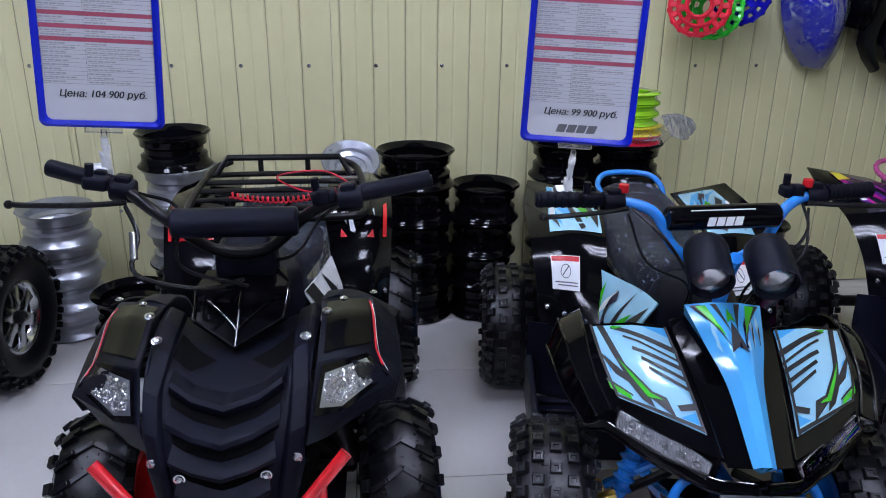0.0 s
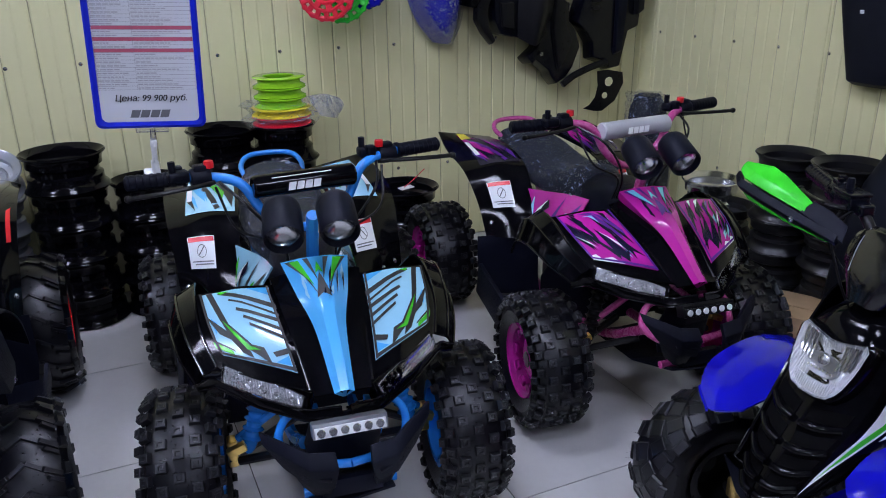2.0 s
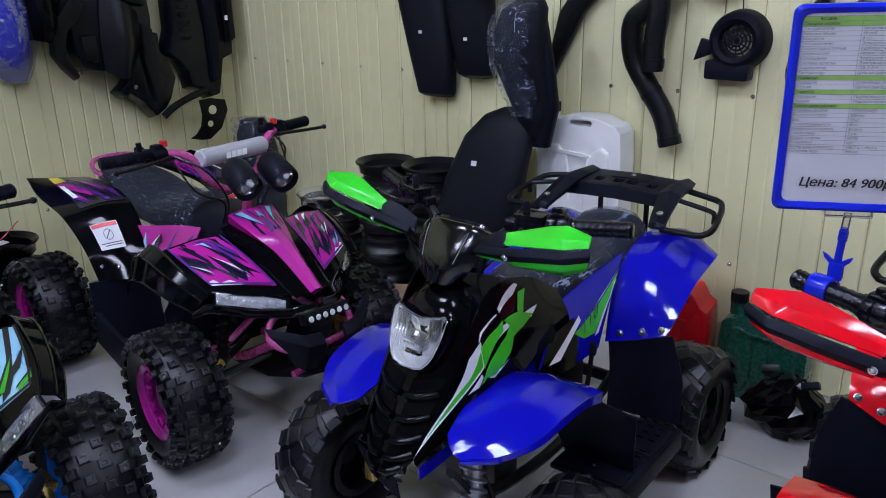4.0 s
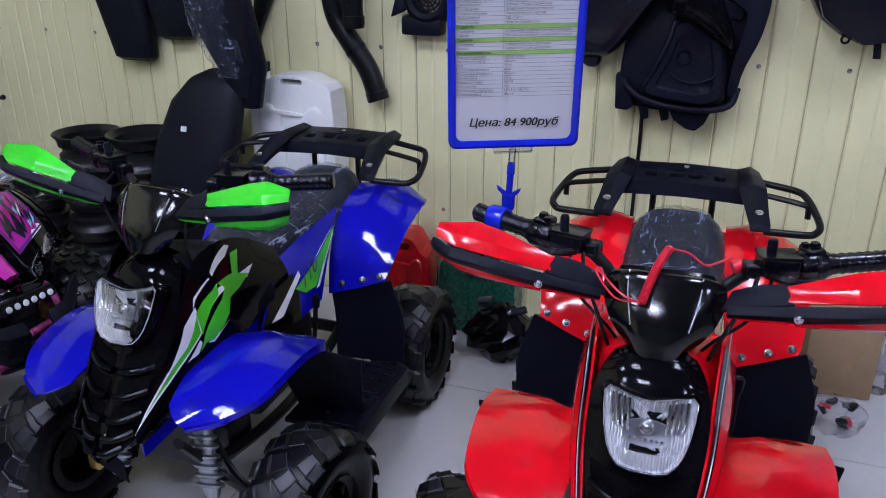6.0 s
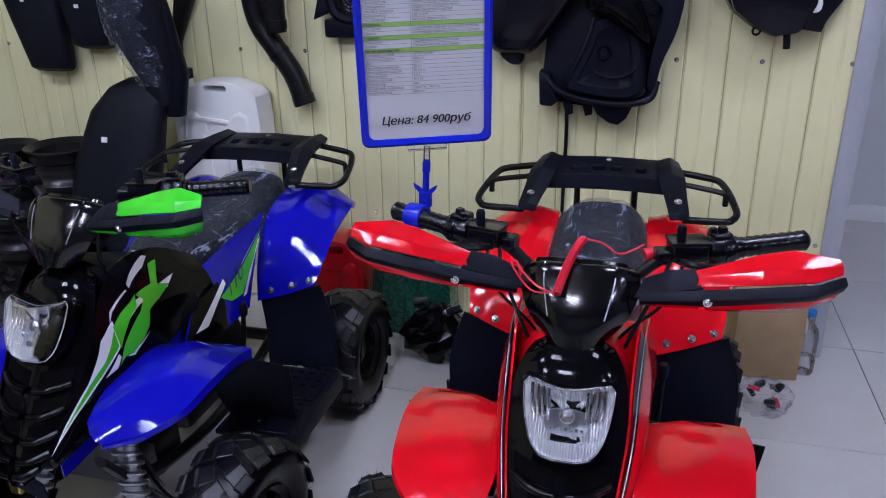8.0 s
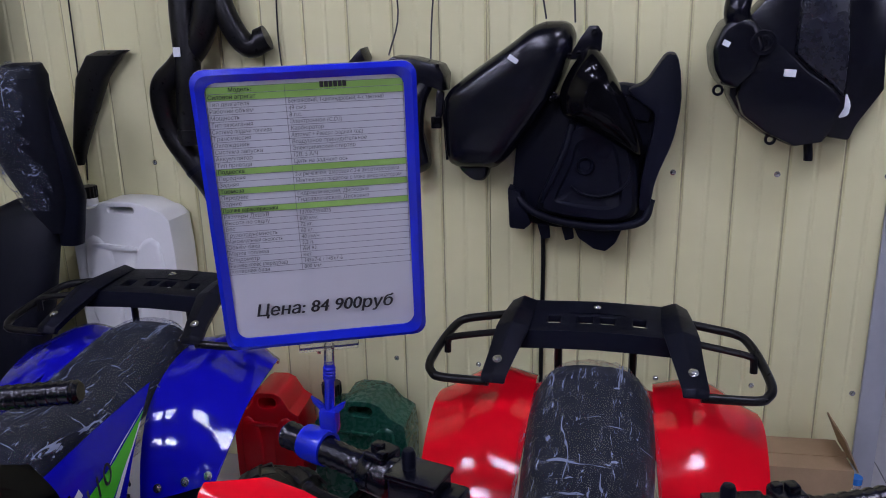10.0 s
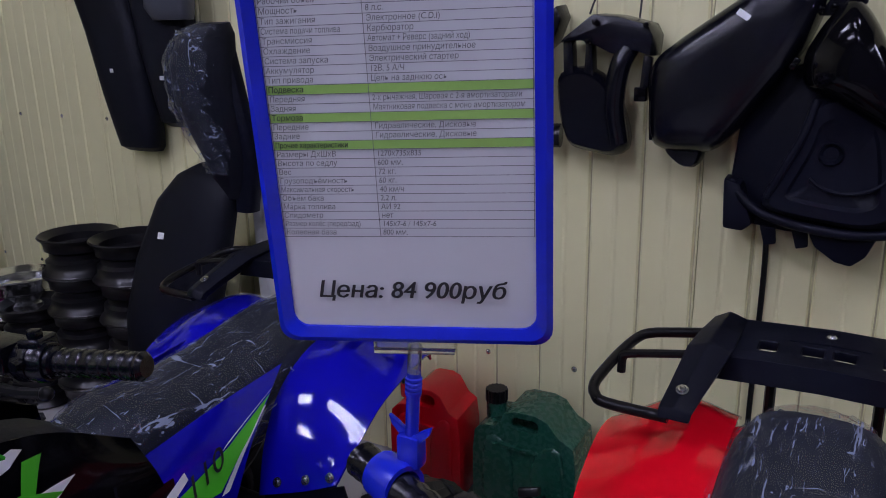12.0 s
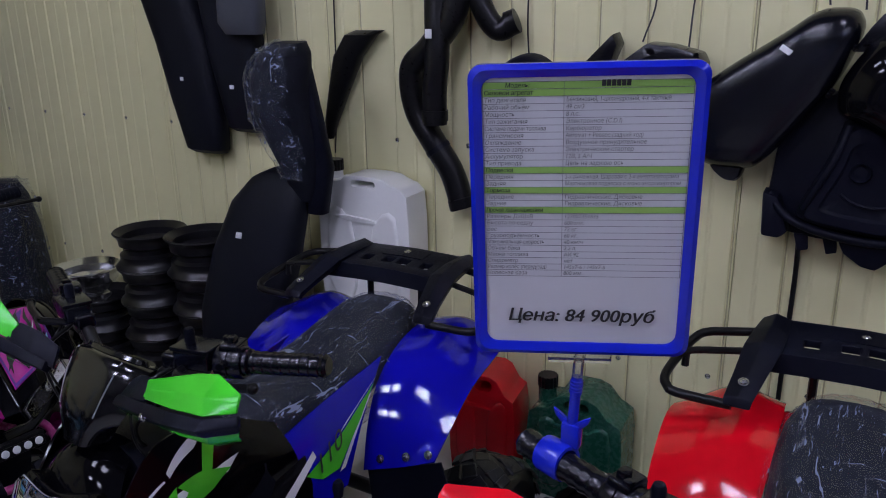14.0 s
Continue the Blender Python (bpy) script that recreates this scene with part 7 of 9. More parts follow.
        g = [[(0.16 * s, 0.44, 0.43), (0.31 * s, 0.48, 0.42)], [(0.16 * s, 0.44, 0.30), (0.31 * s, 0.47, 0.29)], [(0.15 * s, 0.44, 0.22), (0.30 * s, 0.46, 0.22)]]
        part("footwell", sheet(bmesh.new(), surface(g), 5, 8, 0.004, (0, -1, 0)), M_BLACK, atv)
        part("footrest", box(box(bmesh.new(), 0.18, 0.26, 0.014, pose(s * 0.235, 0.36, 0.22), 0.004), 0.012, 0.26, 0.05, pose(s * 0.325, 0.36, 0.235), 0.003), M_BLACK, atv)

    # rack
    rk = part("rear_rack", tube(bmesh.new(), [(-0.170, 0.92, 0.740), (-0.221, 0.86, 0.724), (-0.242, 0.58, 0.688), (-0.170, 0.52, 0.682), (0.170, 0.52, 0.682), (0.242, 0.58, 0.688), (0.221, 0.86, 0.724), (0.170, 0.92, 0.740)], 0.0105, 10, 4), M_SATIN, atv, "satin black tube rear rack")
    part("top_rail", tube(bmesh.new(), [(-0.200, 0.80, 0.724), (-0.166, 0.83, 0.773), (0.166, 0.83, 0.773), (0.200, 0.80, 0.724)], 0.0095, 10, 0), M_SATIN, rk)
    for k in range(5):
        y = 0.58 + 0.07 * k
        z = 0.700 + 0.006 * k
        part("rack_slat", tube(bmesh.new(), [(-0.23, y, z - 0.012), (-0.10, y - 0.015, z - 0.006), (0.10, y - 0.015, z - 0.006), (0.23, y, z - 0.012)], 0.0085, 8, 3), M_SATIN, rk)
    for s in (1, -1):
        part("rail_post", tube(bmesh.new(), [(s * 0.07, 0.83, 0.773), (s * 0.07, 0.83, 0.732)], 0.008, 8, 1), M_SATIN, rk)
        part("rack_stay", tube(bmesh.new(), [(s * 0.15, 0.66, 0.694), (s * 0.14, 0.68, 0.60)], 0.01, 8, 1), M_SATIN, rk)

    # steering
    hb = part("handlebar", tube(bmesh.new(), [(-0.34, 0.03, 0.945), (-0.23, -0.01, 0.925), (-0.14, -0.075, 0.885), (-0.05, -0.04, 0.80), (0.05, -0.04, 0.80), (0.14, -0.075, 0.885), (0.24, -0.085, 0.925), (0.37, -0.085, 0.945)], 0.0115, 12), M_SATIN, atv)
    part("crash_pad", lathe(bmesh.new(), [(0.003, 0), (0.024, 0.0), (0.028, 0.005), (0.028, 0.227), (0.024, 0.232), (0.003, 0.232)], 20, along((-0.116, -0.09, 0.872), (0.116, -0.09, 0.872))), M_BLACK, atv, "round matte black crash pad")
    for s in (1, -1):
        y = -0.005 if s < 0 else -0.085
        part("grip", tube(bmesh.new(), [(s * 0.235, y + (0.0 if s < 0 else -0.008), 0.926), (s * 0.30, y + (0.02 if s < 0 else -0.004), 0.937), (s * 0.365, y + (0.042 if s < 0 else 0), 0.949)], 0.017, 14, 3), M_BLACK, hb)
        bm = bmesh.new()
        switchgear(bm, (s * 0.215, y - 0.015, 0.918), (s, 0, 0.15), s)
        part("switchgear", bm, M_BLACK, hb)
    bm = bmesh.new()
    lever(bm, (-0.20, -0.06, 0.905), (-0.41, -0.06, 0.905), (0, -0.02, 0))
    part("brake_lever", bm, M_SATIN, hb)
    bm = bmesh.new()
    tube(bm, [(-0.20, -0.07, 0.90), (-0.17, -0.12, 0.86), (-0.17, -0.16, 0.80), (-0.06, -0.14, 0.76), (0.0, -0.05, 0.74)], 0.0045, 6, 6)
    tube(bm, [(-0.18, -0.05, 0.92), (-0.12, -0.02, 0.88), (-0.10, -0.12, 0.80), (0.02, -0.12, 0.755)], 0.0038, 6, 6)
    tube(bm, [(0.20, -0.07, 0.90), (0.15, 0.02, 0.84), (0.10, -0.02, 0.78), (0.02, 0.05, 0.74)], 0.004, 6, 6)
    tube(bm, [(0.22, -0.08, 0.91), (0.10, 0.06, 0.87), (0.03, 0.06, 0.80)], 0.004, 6, 6)
    part("cable", bm, M_SATIN, atv)
    part("hose_joint", lathe(bmesh.new(), [(0.003, 0), (0.007, 0), (0.007, 0.05), (0.003, 0.05)], 10, along((-0.175, -0.13, 0.87), (-0.172, -0.155, 0.82))), M_STEEL, hb)
    part("safety_cord", coil((0.22, -0.05, 0.93), (-0.03, 0.05, 0.885), 0.0055, 24, 0.02), M_CORD, atv, "coiled red safety cord")
    part("cord_loop", tube(bmesh.new(), [(0.22, -0.05, 0.93), (0.16, 0.0, 0.945), (0.07, 0.02, 0.93), (0.12, -0.03, 0.915), (0.19, -0.06, 0.915)], 0.0018, 6), M_CORD, atv)
    return atv


BLACK_ATV = utility(pose(-0.2455, 1.5, 0, 0, 0, 0))

# ---- price signs ----
W, H = 0.225, 0.312


def bar_line(bm, x0, y0, x1, y1, z=0.0):
    bm.faces.new([bm.verts.new(p) for p in ((x0, y0, z), (x1, y0, z), (x1, y1, z), (x0, y1, z))])


def price_sign(m, label, price, bar_mat, clamp_mat, clamp_to, ring_at, stem_mat, rows=None, maker=False):
    """A framed sheet on a stem; m stands at the middle of its lower edge, x to the right and y up the sheet."""
    sg = thing("price_sign", m, label, "price sign", "price signs")
    t = bmesh.new()
    outer, inner = rounded(W, H, 0.014, 5, 0, H / 2), rounded(W - 0.026, H - 0.026, 0.012, 5, 0, H / 2)
    ridge = rounded(W - 0.010, H - 0.010, 0.013, 5, 0, H / 2)
    n = len(outer)
    rings = [[t.verts.new((x, y, z)) for x, y in o] for o, z in ((outer, -0.003), (outer, 0.003), (ridge, 0.0065), (inner, 0.002), (inner, -0.003))]
    for a, b in zip(rings, rings[1:] + rings[:1]):
        for i in range(n):
            t.faces.new((a[i], a[(i + 1) % n], b[(i + 1) % n], b[i]))
    part("frame", t, M_SIGNBLUE, sg, "royal blue plastic frame")
    sh = part("sheet", prism(bmesh.new(), rounded(W - 0.024, H - 0.024, 0.008, 3, 0, H / 2), 0.002, pose(0, 0, -0.0025)), M_PAPER, sg, "white printed price sheet")
    x0, x1, top = -W / 2 + 0.0135, W / 2 - 0.0135, H - (0.0175 if rows else 0.0155)
    step = 0.0070 if rows else 0.0077
    split = x0 + 0.078
    n_rows = len(rows) if rows else 28
    green = [i for i, r in enumerate(rows) if r[2]] if rows else [2, 11, 14, 17]
    ink = bmesh.new()
    for i in range(n_rows + 1):
        y = top - step * i
        bar_line(ink, x0, y - 0.00022, x1, y + 0.00022)
    for x in (split, x0 + 0.0005, x1 - 0.0005):
        bar_line(ink, x - 0.00022, top - step * n_rows, x + 0.00022, top, 0.0001)
    ln = part("table_grid", ink, M_GREYINK, sh, smooth=False)
    ln.matrix_basis = pose(0, 0, 0.0004)
    tagged(ln, kind="stuff")
    for i in green:
        y = top - step * i
        bm = bmesh.new()
        bar_line(bm, x0, y - step + 0.0003, x1, y - 0.0003)
        part("header_bar", bm, bar_mat, sh, smooth=False).matrix_basis = pose(0, 0, 0.0002)
    if rows:
        for i, (a, b, strong) in enumerate(rows):
            y = top - step * (i + 1) + 0.0018
            if a:
                lettering("row_text", a, 0.0061, M_INK if strong else M_GREYINK, sh, pose(x0 + (0.0015 if i else 0.022), y, 0.0006), 0.12, 0.0001 if strong else 0.0, stretch=0.80 if len(a) > 18 else 0.95)
            if b == "#":
                bm = brand_bars(bmesh.new(), split + 0.035, y, 0.006, 6, 0.0, 0.7)
                part("model_mark", bm, M_INK, sh, smooth=False).matrix_basis = pose(0, 0, 0.0006)
            elif b:
                lettering("row_text", b, 0.0061, M_GREYINK, sh, pose(split + 0.002, y, 0.0006), 0.12, 0.0, stretch=0.80 if len(b) > 28 else 0.92)
    else:
        for i in range(n_rows):
            if i in green:
                continue
            y = top - step * (i + 1) + 0.0022
            for xa, most in ((x0 + 0.002, 0.06), (split + 0.002, 0.10)):
                bm = bmesh.new()
                x = xa
                end = xa + random.uniform(0.025, most)
                while x < end:
                    w = random.uniform(0.004, 0.013)
                    bar_line(bm, x, y, x + w, y + 0.0026)
                    x += w + 0.0016
                part("text_line", bm, M_TEXTGREY, sh, smooth=False).matrix_basis = pose(0, 0, 0.0005)
    lettering("price_text", price, 0.0205 if rows else 0.0185, M_INK, sh, pose(-0.001 if rows else 0.004, 0.039 if rows else 0.057, 0.0006), 0.22, 0.00045, "CENTER")
    if maker:
        bm = brand_bars(bmesh.new(), -0.042, 0.022, 0.016, 4, 0.35, 1.15)
        part("maker_mark", bm, M_GREYINK, sh, smooth=False).matrix_basis = pose(0, 0, 0.0006)
    # clip, stem and clamp
    part("clip", box(bmesh.new(), 0.068, 0.012, 0.012, pose(0, -0.004, 0), 0.002), M_CLEAR, sg, "clear plastic clip")
    p, q = Vector((0, -0.004, 0)), m.inverted() @ Vector(clamp_to)
    L = (q - p).length
    part("stem_top", lathe(bmesh.new(), [(0.002, 0), (0.006, 0), (0.006, L * 0.3), (0.002, L * 0.3)], 12, along(p, q)), M_CLEAR, sg)
    prof = [(0.003, L * 0.26), (0.0062, L * 0.26)]
    for k in range(4):
        prof += [(0.0062, L * 0.3 + 0.004 * k), (0.0074, L * 0.3 + 0.004 * k + 0.001), (0.0074, L * 0.3 + 0.004 * k + 0.003)]
    prof += [(0.006, L * 0.5), (0.006, L), (0.003, L)]
    part("stem", lathe(bmesh.new(), prof, 12, along(p, q)), stem_mat, sg)
    cm = m.inverted() @ pose(*clamp_to)
    cl = part("clamp", lathe(bmesh.new(), [(0.0165, -0.017), (0.021, -0.017), (0.022, -0.012), (0.022, 0.012), (0.021, 0.017), (0.0165, 0.017)], 18, m.inverted() @ along(Vector(ring_at), Vector(ring_at) + Vector(clamp_axis)), closed=True), clamp_mat, sg, "plastic screw clamp on the handlebar")
    bm = box(bmesh.new(), 0.016, 0.022, 0.03, cm @ pose(0, 0, -0.002), 0.004)
    part("clamp_block", bm, clamp_mat, cl)
    for s in (1, -1):
        part("clamp_wing", prism(bmesh.new(), [(0, 0), (0.010, 0.003), (0.020, 0.013), (0.023, 0.022), (0.014, 0.017), (0.003, 0.009)], 0.005, cm @ pose(0, 0.0, 0.004, 90, 0, 90 if s > 0 else -90), 0.0015), clamp_mat, cl)
    return sg


SPEC = [("Модель:", "#", True), ("Силовой агрегат", "", True), ("Тип двигателя", "Бензиновый, 1-цилиндровый, 4-х тактный", False), ("Рабочий объём", "49 см3", False), ("Мощность", "8 л.с.", False),
        ("Тип зажигания", "Электронное (C.D.I)", False), ("Система подачи топлива", "Карбюратор", False), ("Трансмиссия", "Автомат + Реверс (задний ход)", False), ("Охлаждение", "Воздушное принудительное", False),
        ("Система запуска", "Электрический стартер", False), ("Аккумулятор", "12В, 5 А/Ч", False), ("Тип привода", "Цепь на заднюю ось", False), ("Подвеска", "", True),
        ("Передняя", "2-х рычажная, Шаровая с 2-я амортизаторами", False), ("Задняя", "Маятниковая подвеска с моно амортизатором", False), ("Тормоза", "", True), ("Передние", "Гидравлические, Дисковые", False),
        ("Задние", "Гидравлические, Дисковые", False), ("Прочее характеристики", "", True), ("Размеры ДхШхВ", "1270х735х835", False), ("Высота по седлу", "600 мм.", False), ("Вес", "72 кг.", False), ("Грузоподъёмность", "60 кг.", False),
        ("Максимальная скорость", "40 км/ч", False), ("Объём бака", "2,2 л.", False), ("Марка топлива", "АИ 92", False), ("Спидометр", "нет", False), ("Размер колёс (перед/зад)", "145х7-6 / 145х7-6", False), ("Колесная база", "800 мм.", False)]
clamp_axis = (0.36, 0.93, 0)
price_sign(axes((1.648, -0.124, 0.977), (0.085, -0.21, 0.004), (-0.034, -0.001, 0.310)), "blue framed price sheet clamped to the red quad's handlebar", "Цена: 84 900руб", M_SIGNGREEN, M_SIGNBLUE, (1.644, -0.120, 0.880), (1.635, -0.106, 0.848), M_SIGNBLUE, SPEC)
clamp_axis = (1, 0, 0)
price_sign(axes((0.4245, 1.525, 0.988), (0.215, -0.044, -0.008), (0.0, 0.03, 1)), "blue framed price sheet clamped to the sky-blue quad's handlebar", "Цена: 99 900 руб.", M_SIGNRED, M_WHITE, (0.420, 1.540, 0.900), (0.412, 1.548, 0.872), M_WHITE, None, True)
price_sign(axes((-0.497, 1.53, 1.028), (0.22, 0.016, -0.012), (0.065, 0.03, 1)), "blue framed price sheet clamped to the black quad's handlebar", "Цена: 104 900 руб.", M_SIGNRED, M_WHITE, (-0.502, 1.533, 0.962), (-0.515, 1.535, 0.935), M_WHITE, None)

# safety cord of the red quad
part("safety_cord", coil((0.0, 0.182, 0.856), (-0.030, 0.076, 0.803), 0.0054, 34, -0.012), M_CORD, RED_ATV, "coiled red safety cord")
part("cord_loop", tube(bmesh.new(), [(0.0, 0.182, 0.856), (0.03, 0.185, 0.850), (0.055, 0.175, 0.838), (0.075, 0.190, 0.838), (0.095, 0.205, 0.845)], 0.0018, 6), M_CORD, RED_ATV)
part("cord_end", tube(bmesh.new(), [(-0.030, 0.076, 0.803), (-0.060, 0.080, 0.812), (-0.090, 0.110, 0.824), (-0.100, 0.125, 0.832), (-0.105, 0.118, 0.826), (-0.070, 0.078, 0.806), (-0.035, 0.078, 0.804)], 0.0016, 6), M_CORD, RED_ATV)
part("kill_switch", lathe(bmesh.new(), [(0.001, 0.02), (0.010, 0.018), (0.012, 0.0), (0.001, 0.0)], 12, pose(0.098, 0.190, 0.832, -20, 70, 0)), M_CORD, RED_ATV, "red kill switch cap")

# ---- rims ----


def rim_mesh(r, h, disc=True):
    """A pressed steel rim standing on its flange."""
    prof = [(r, 0.0), (r + 0.004, 0.004), (r, 0.010), (r - 0.008, 0.016), (r - 0.013, 0.03), (r - 0.013, h * 0.36), (r - 0.026, h * 0.43), (r - 0.026, h * 0.57), (r - 0.013, h * 0.64), (r - 0.012, h - 0.03),
            (r - 0.007, h - 0.016), (r, h - 0.010), (r + 0.004, h - 0.004), (r, h), (r - 0.006, h - 0.004), (r - 0.024, h - 0.02), (r - 0.026, h * 0.66), (r - 0.044, h * 0.58), (r - 0.044, h * 0.42), (r - 0.026, h * 0.34), (r - 0.024, 0.02), (r - 0.006, 0.003)]
    bm = lathe(bmesh.new(), prof, 40, closed=True)
    if disc:
        lathe(bm, [(0.035, h * 0.50), (r * 0.5, h * 0.46), (r - 0.046, h * 0.52), (r - 0.046, h * 0.56), (r * 0.5, h * 0.50), (0.035, h * 0.54)], 32, closed=True)
    return bm


RIMS = {}


def rim_at(x, y, z, r, h, mat, label, tilt=(0, 0), group="steel rims"):
    key = (r, h, mat.name)
    if key not in RIMS:
        o = part("steel_rim", rim_mesh(r, h), mat)
        RIMS[key] = o.data
    else:
        o = new("steel_rim", RIMS[key])
    o.matrix_basis = pose(x, y, z, tilt[0], tilt[1], random.uniform(0, 360))
    return tagged(o, label, "wheel rim", group)


def stack(x, y, r, heights, mats, label):
    z = 0.004
    for h, mt in zip(heights, mats):
        rim_at(x + random.uniform(-0.006, 0.006), y + random.uniform(-0.006, 0.006), z, r, h, mt, label, group="rims stacked along the walls")
        z += h - 0.002
    return z


BL, SV = M_GLOSS, M_SILVER
M_DIM = material("satin_black_rim_paint", (0.0065, 0.0065, 0.008), 0.33, vary=0.15, spec=0.34, rough_vary=0.04)
blk, slv = "gloss black steel wheel rim in a stack", "silver painted steel wheel rim in a stack"
stack(0.185, 2.87, 0.145, [0.135] * 5, [BL] * 5, blk)
stack(0.452, 2.875, 0.130, [0.133] * 4, [BL] * 4, blk)
stack(-0.69, 2.86, 0.130, [0.125, 0.125, 0.125, 0.125, 0.125, 0.13], [BL, BL, SV, SV, SV, BL], blk)
stack(-0.085, 2.875, 0.120, [0.13] * 4, [BL, BL, SV, SV], slv)
rim_at(-0.06, 2.86, 0.56, 0.105, 0.10, M_ALLOY, "bright silver wheel rim lying tilted on a stack", (28, -10))
rim_at(-0.145, 2.70, 0.50, 0.075, 0.07, M_ALLOY, "small bright wheel rim lying tilted on a stack", (40, 10))
stack(-1.115, 2.80, 0.130, [0.123] * 4, [SV] * 4, slv)
rim_at(-0.80, 2.52, 0.004, 0.13, 0.14, BL, "gloss black steel wheel rim on the floor")
rim_at(-0.80, 2.52, 0.142, 0.13, 0.13, BL, "gloss black steel wheel rim on another rim")
stack(0.765, 2.87, 0.135, [0.14] * 5, [BL] * 5, blk)
ztop = stack(1.005, 2.86, 0.130, [0.14] * 5, [BL] * 5, blk)
stack(1.465, 2.72, 0.145, [0.135] * 3, [BL] * 3, blk)
stack(2.64, 1.785, 0.120, [0.125] * 5, [M_DIM] * 5, "satin black steel wheel rim in a stack")
stack(2.66, 1.530, 0.125, [0.128] * 5, [M_DIM] * 5, "satin black steel wheel rim in a stack")
stack(2.66, 2.18, 0.120, [0.14, 0.14, 0.14], [BL, BL, M_CHROME], slv)
stack(2.60, 2.03, 0.110, [0.12] * 3, [M_DIM] * 3, "satin black steel wheel rim in a stack")
part_tag = part("paper_tag", box(bmesh.new(), 0.07, 0.03, 0.002, pose(1.47, 2.70, 0.402, 8, 0, 20)), M_WHITEPRINT)
tagged(part_tag, "small white paper tag on a black rim", "tag")
part("cord", tube(bmesh.new(), [(1.46, 2.70, 0.404), (1.50, 2.70, 0.43), (1.56, 2.71, 0.47)], 0.002, 6), M_CORD, part_tag, "thin red cord")


def ring_rim(name, r, h, mat, label):
    """A slim coloured bead ring with ribs."""
    bm = lathe(bmesh.new(), [(r * 0.62, 0), (r, 0), (r + 0.004, 0.003), (r, 0.006), (r * 0.90, 0.010), (r * 0.84, h * 0.36), (r * 0.84, h * 0.64), (r * 0.90, h - 0.010), (r, h - 0.006), (r + 0.004, h - 0.003), (r, h), (r * 0.62, h), (r * 0.62, h - 0.006), (r * 0.76, h * 0.5), (r * 0.62, 0.006)], 44, closed=True)
    ob = part(name, bm, mat)
    return tagged(ob, label, "wheel rim", "coloured rims")


z = ztop
for mt, n_, lab in ((M_CORD, 1, "red wheel ring in clear film"), (M_YELLOW, 1, "yellow wheel ring in clear film"), (M_LIME, 3, "lime green wheel ring in a pile")):
    for k in range(n_):
        o = ring_rim("wheel_ring", 0.100 if mt is M_LIME else 0.114, 0.039 if mt is M_LIME else 0.034, mt, lab)
        o.matrix_basis = pose(1.005, 2.86, z, 0, 0, 17 * k)
        z += 0.040 if mt is M_LIME else 0.035
rings = []
for i in range(5):
    rr = 0.135 + 0.02 * math.sin(i * 2)
    rings.append([Vector((1.005 + (rr + random.uniform(-0.008, 0.014)) * math.cos(a), 2.86 + (rr * 0.9 + random.uniform(-0.008, 0.008)) * math.sin(a), ztop + 0.004 + 0.02 * i)) for a in [2 * math.pi * k / 28 for k in range(28)]])
bag = part("film_bag", film(loft(bmesh.new(), rings)), M_FILM)
bag.visible_shadow = False
tagged(bag, "clear plastic bag round the coloured rings", "plastic bag")
flap = surface([[(1.11, 2.82, 0.80), (1.18, 2.84, 0.80), (1.25, 2.86, 0.775)], [(1.12, 2.80, 0.765), (1.18, 2.82, 0.765), (1.26, 2.84, 0.745)], [(1.15, 2.80, 0.72), (1.19, 2.80, 0.71), (1.22, 2.82, 0.70)]])
tagged(part("bag_flap", sheet(bmesh.new(), flap, 10, 8, 0.0015), clear("grey_film", (0.6, 0.62, 0.66), 0.25, 0.30, 0.6, 30)), "loose flap of translucent plastic bag", "plastic bag")

# wheel of a further vehicle at the side
w0 = thing("loose_wheel", pose(-1.185, 2.42, 0.233, 0, 0, -6), "large black tyre on a silver alloy rim", "wheel")
ta, tb = tyre(0.47, 0.17, 0.12, "knobs", None)
part("tyre", ta, M_RUBBER, w0)
tagged(part("tread", tb, M_RUBBER, w0, smooth=False), kind="stuff")
part("rim", rim_disc(0.12, 0.17, 1, 0, None), M_SATIN, w0, "dark barrel of the rim")
part("rim_ring", lathe(bmesh.new(), [(0.124, 0.062), (0.127, 0.056), (0.112, 0.048), (0.100, 0.040), (0.094, 0.040), (0.104, 0.056), (0.114, 0.063)], 40, pose(0, 0, 0, 0, 90, 0), closed=True), M_CHROME, w0, "polished alloy rim ring")
for k in range(6):
    part("spoke", prism(bmesh.new(), [(-0.030, 0.024), (0.030, 0.024), (0.019, 0.060), (0.027, 0.104), (-0.027, 0.104), (-0.019, 0.060)], 0.014, pose(0, 0, 0, 60 * k, 0, 0) @ axes((0.040, 0, 0), (0, 1, 0), (0, 0, 1)), 0.003), M_CHROME, w0, "polished alloy spoke")
part("hub_cap", lathe(bmesh.new(), [(0.001, 0.03), (0.02, 0.028), (0.026, 0.0)], 18, pose(0.035, 0, 0, 0, 90, 0)), M_SATIN, w0)

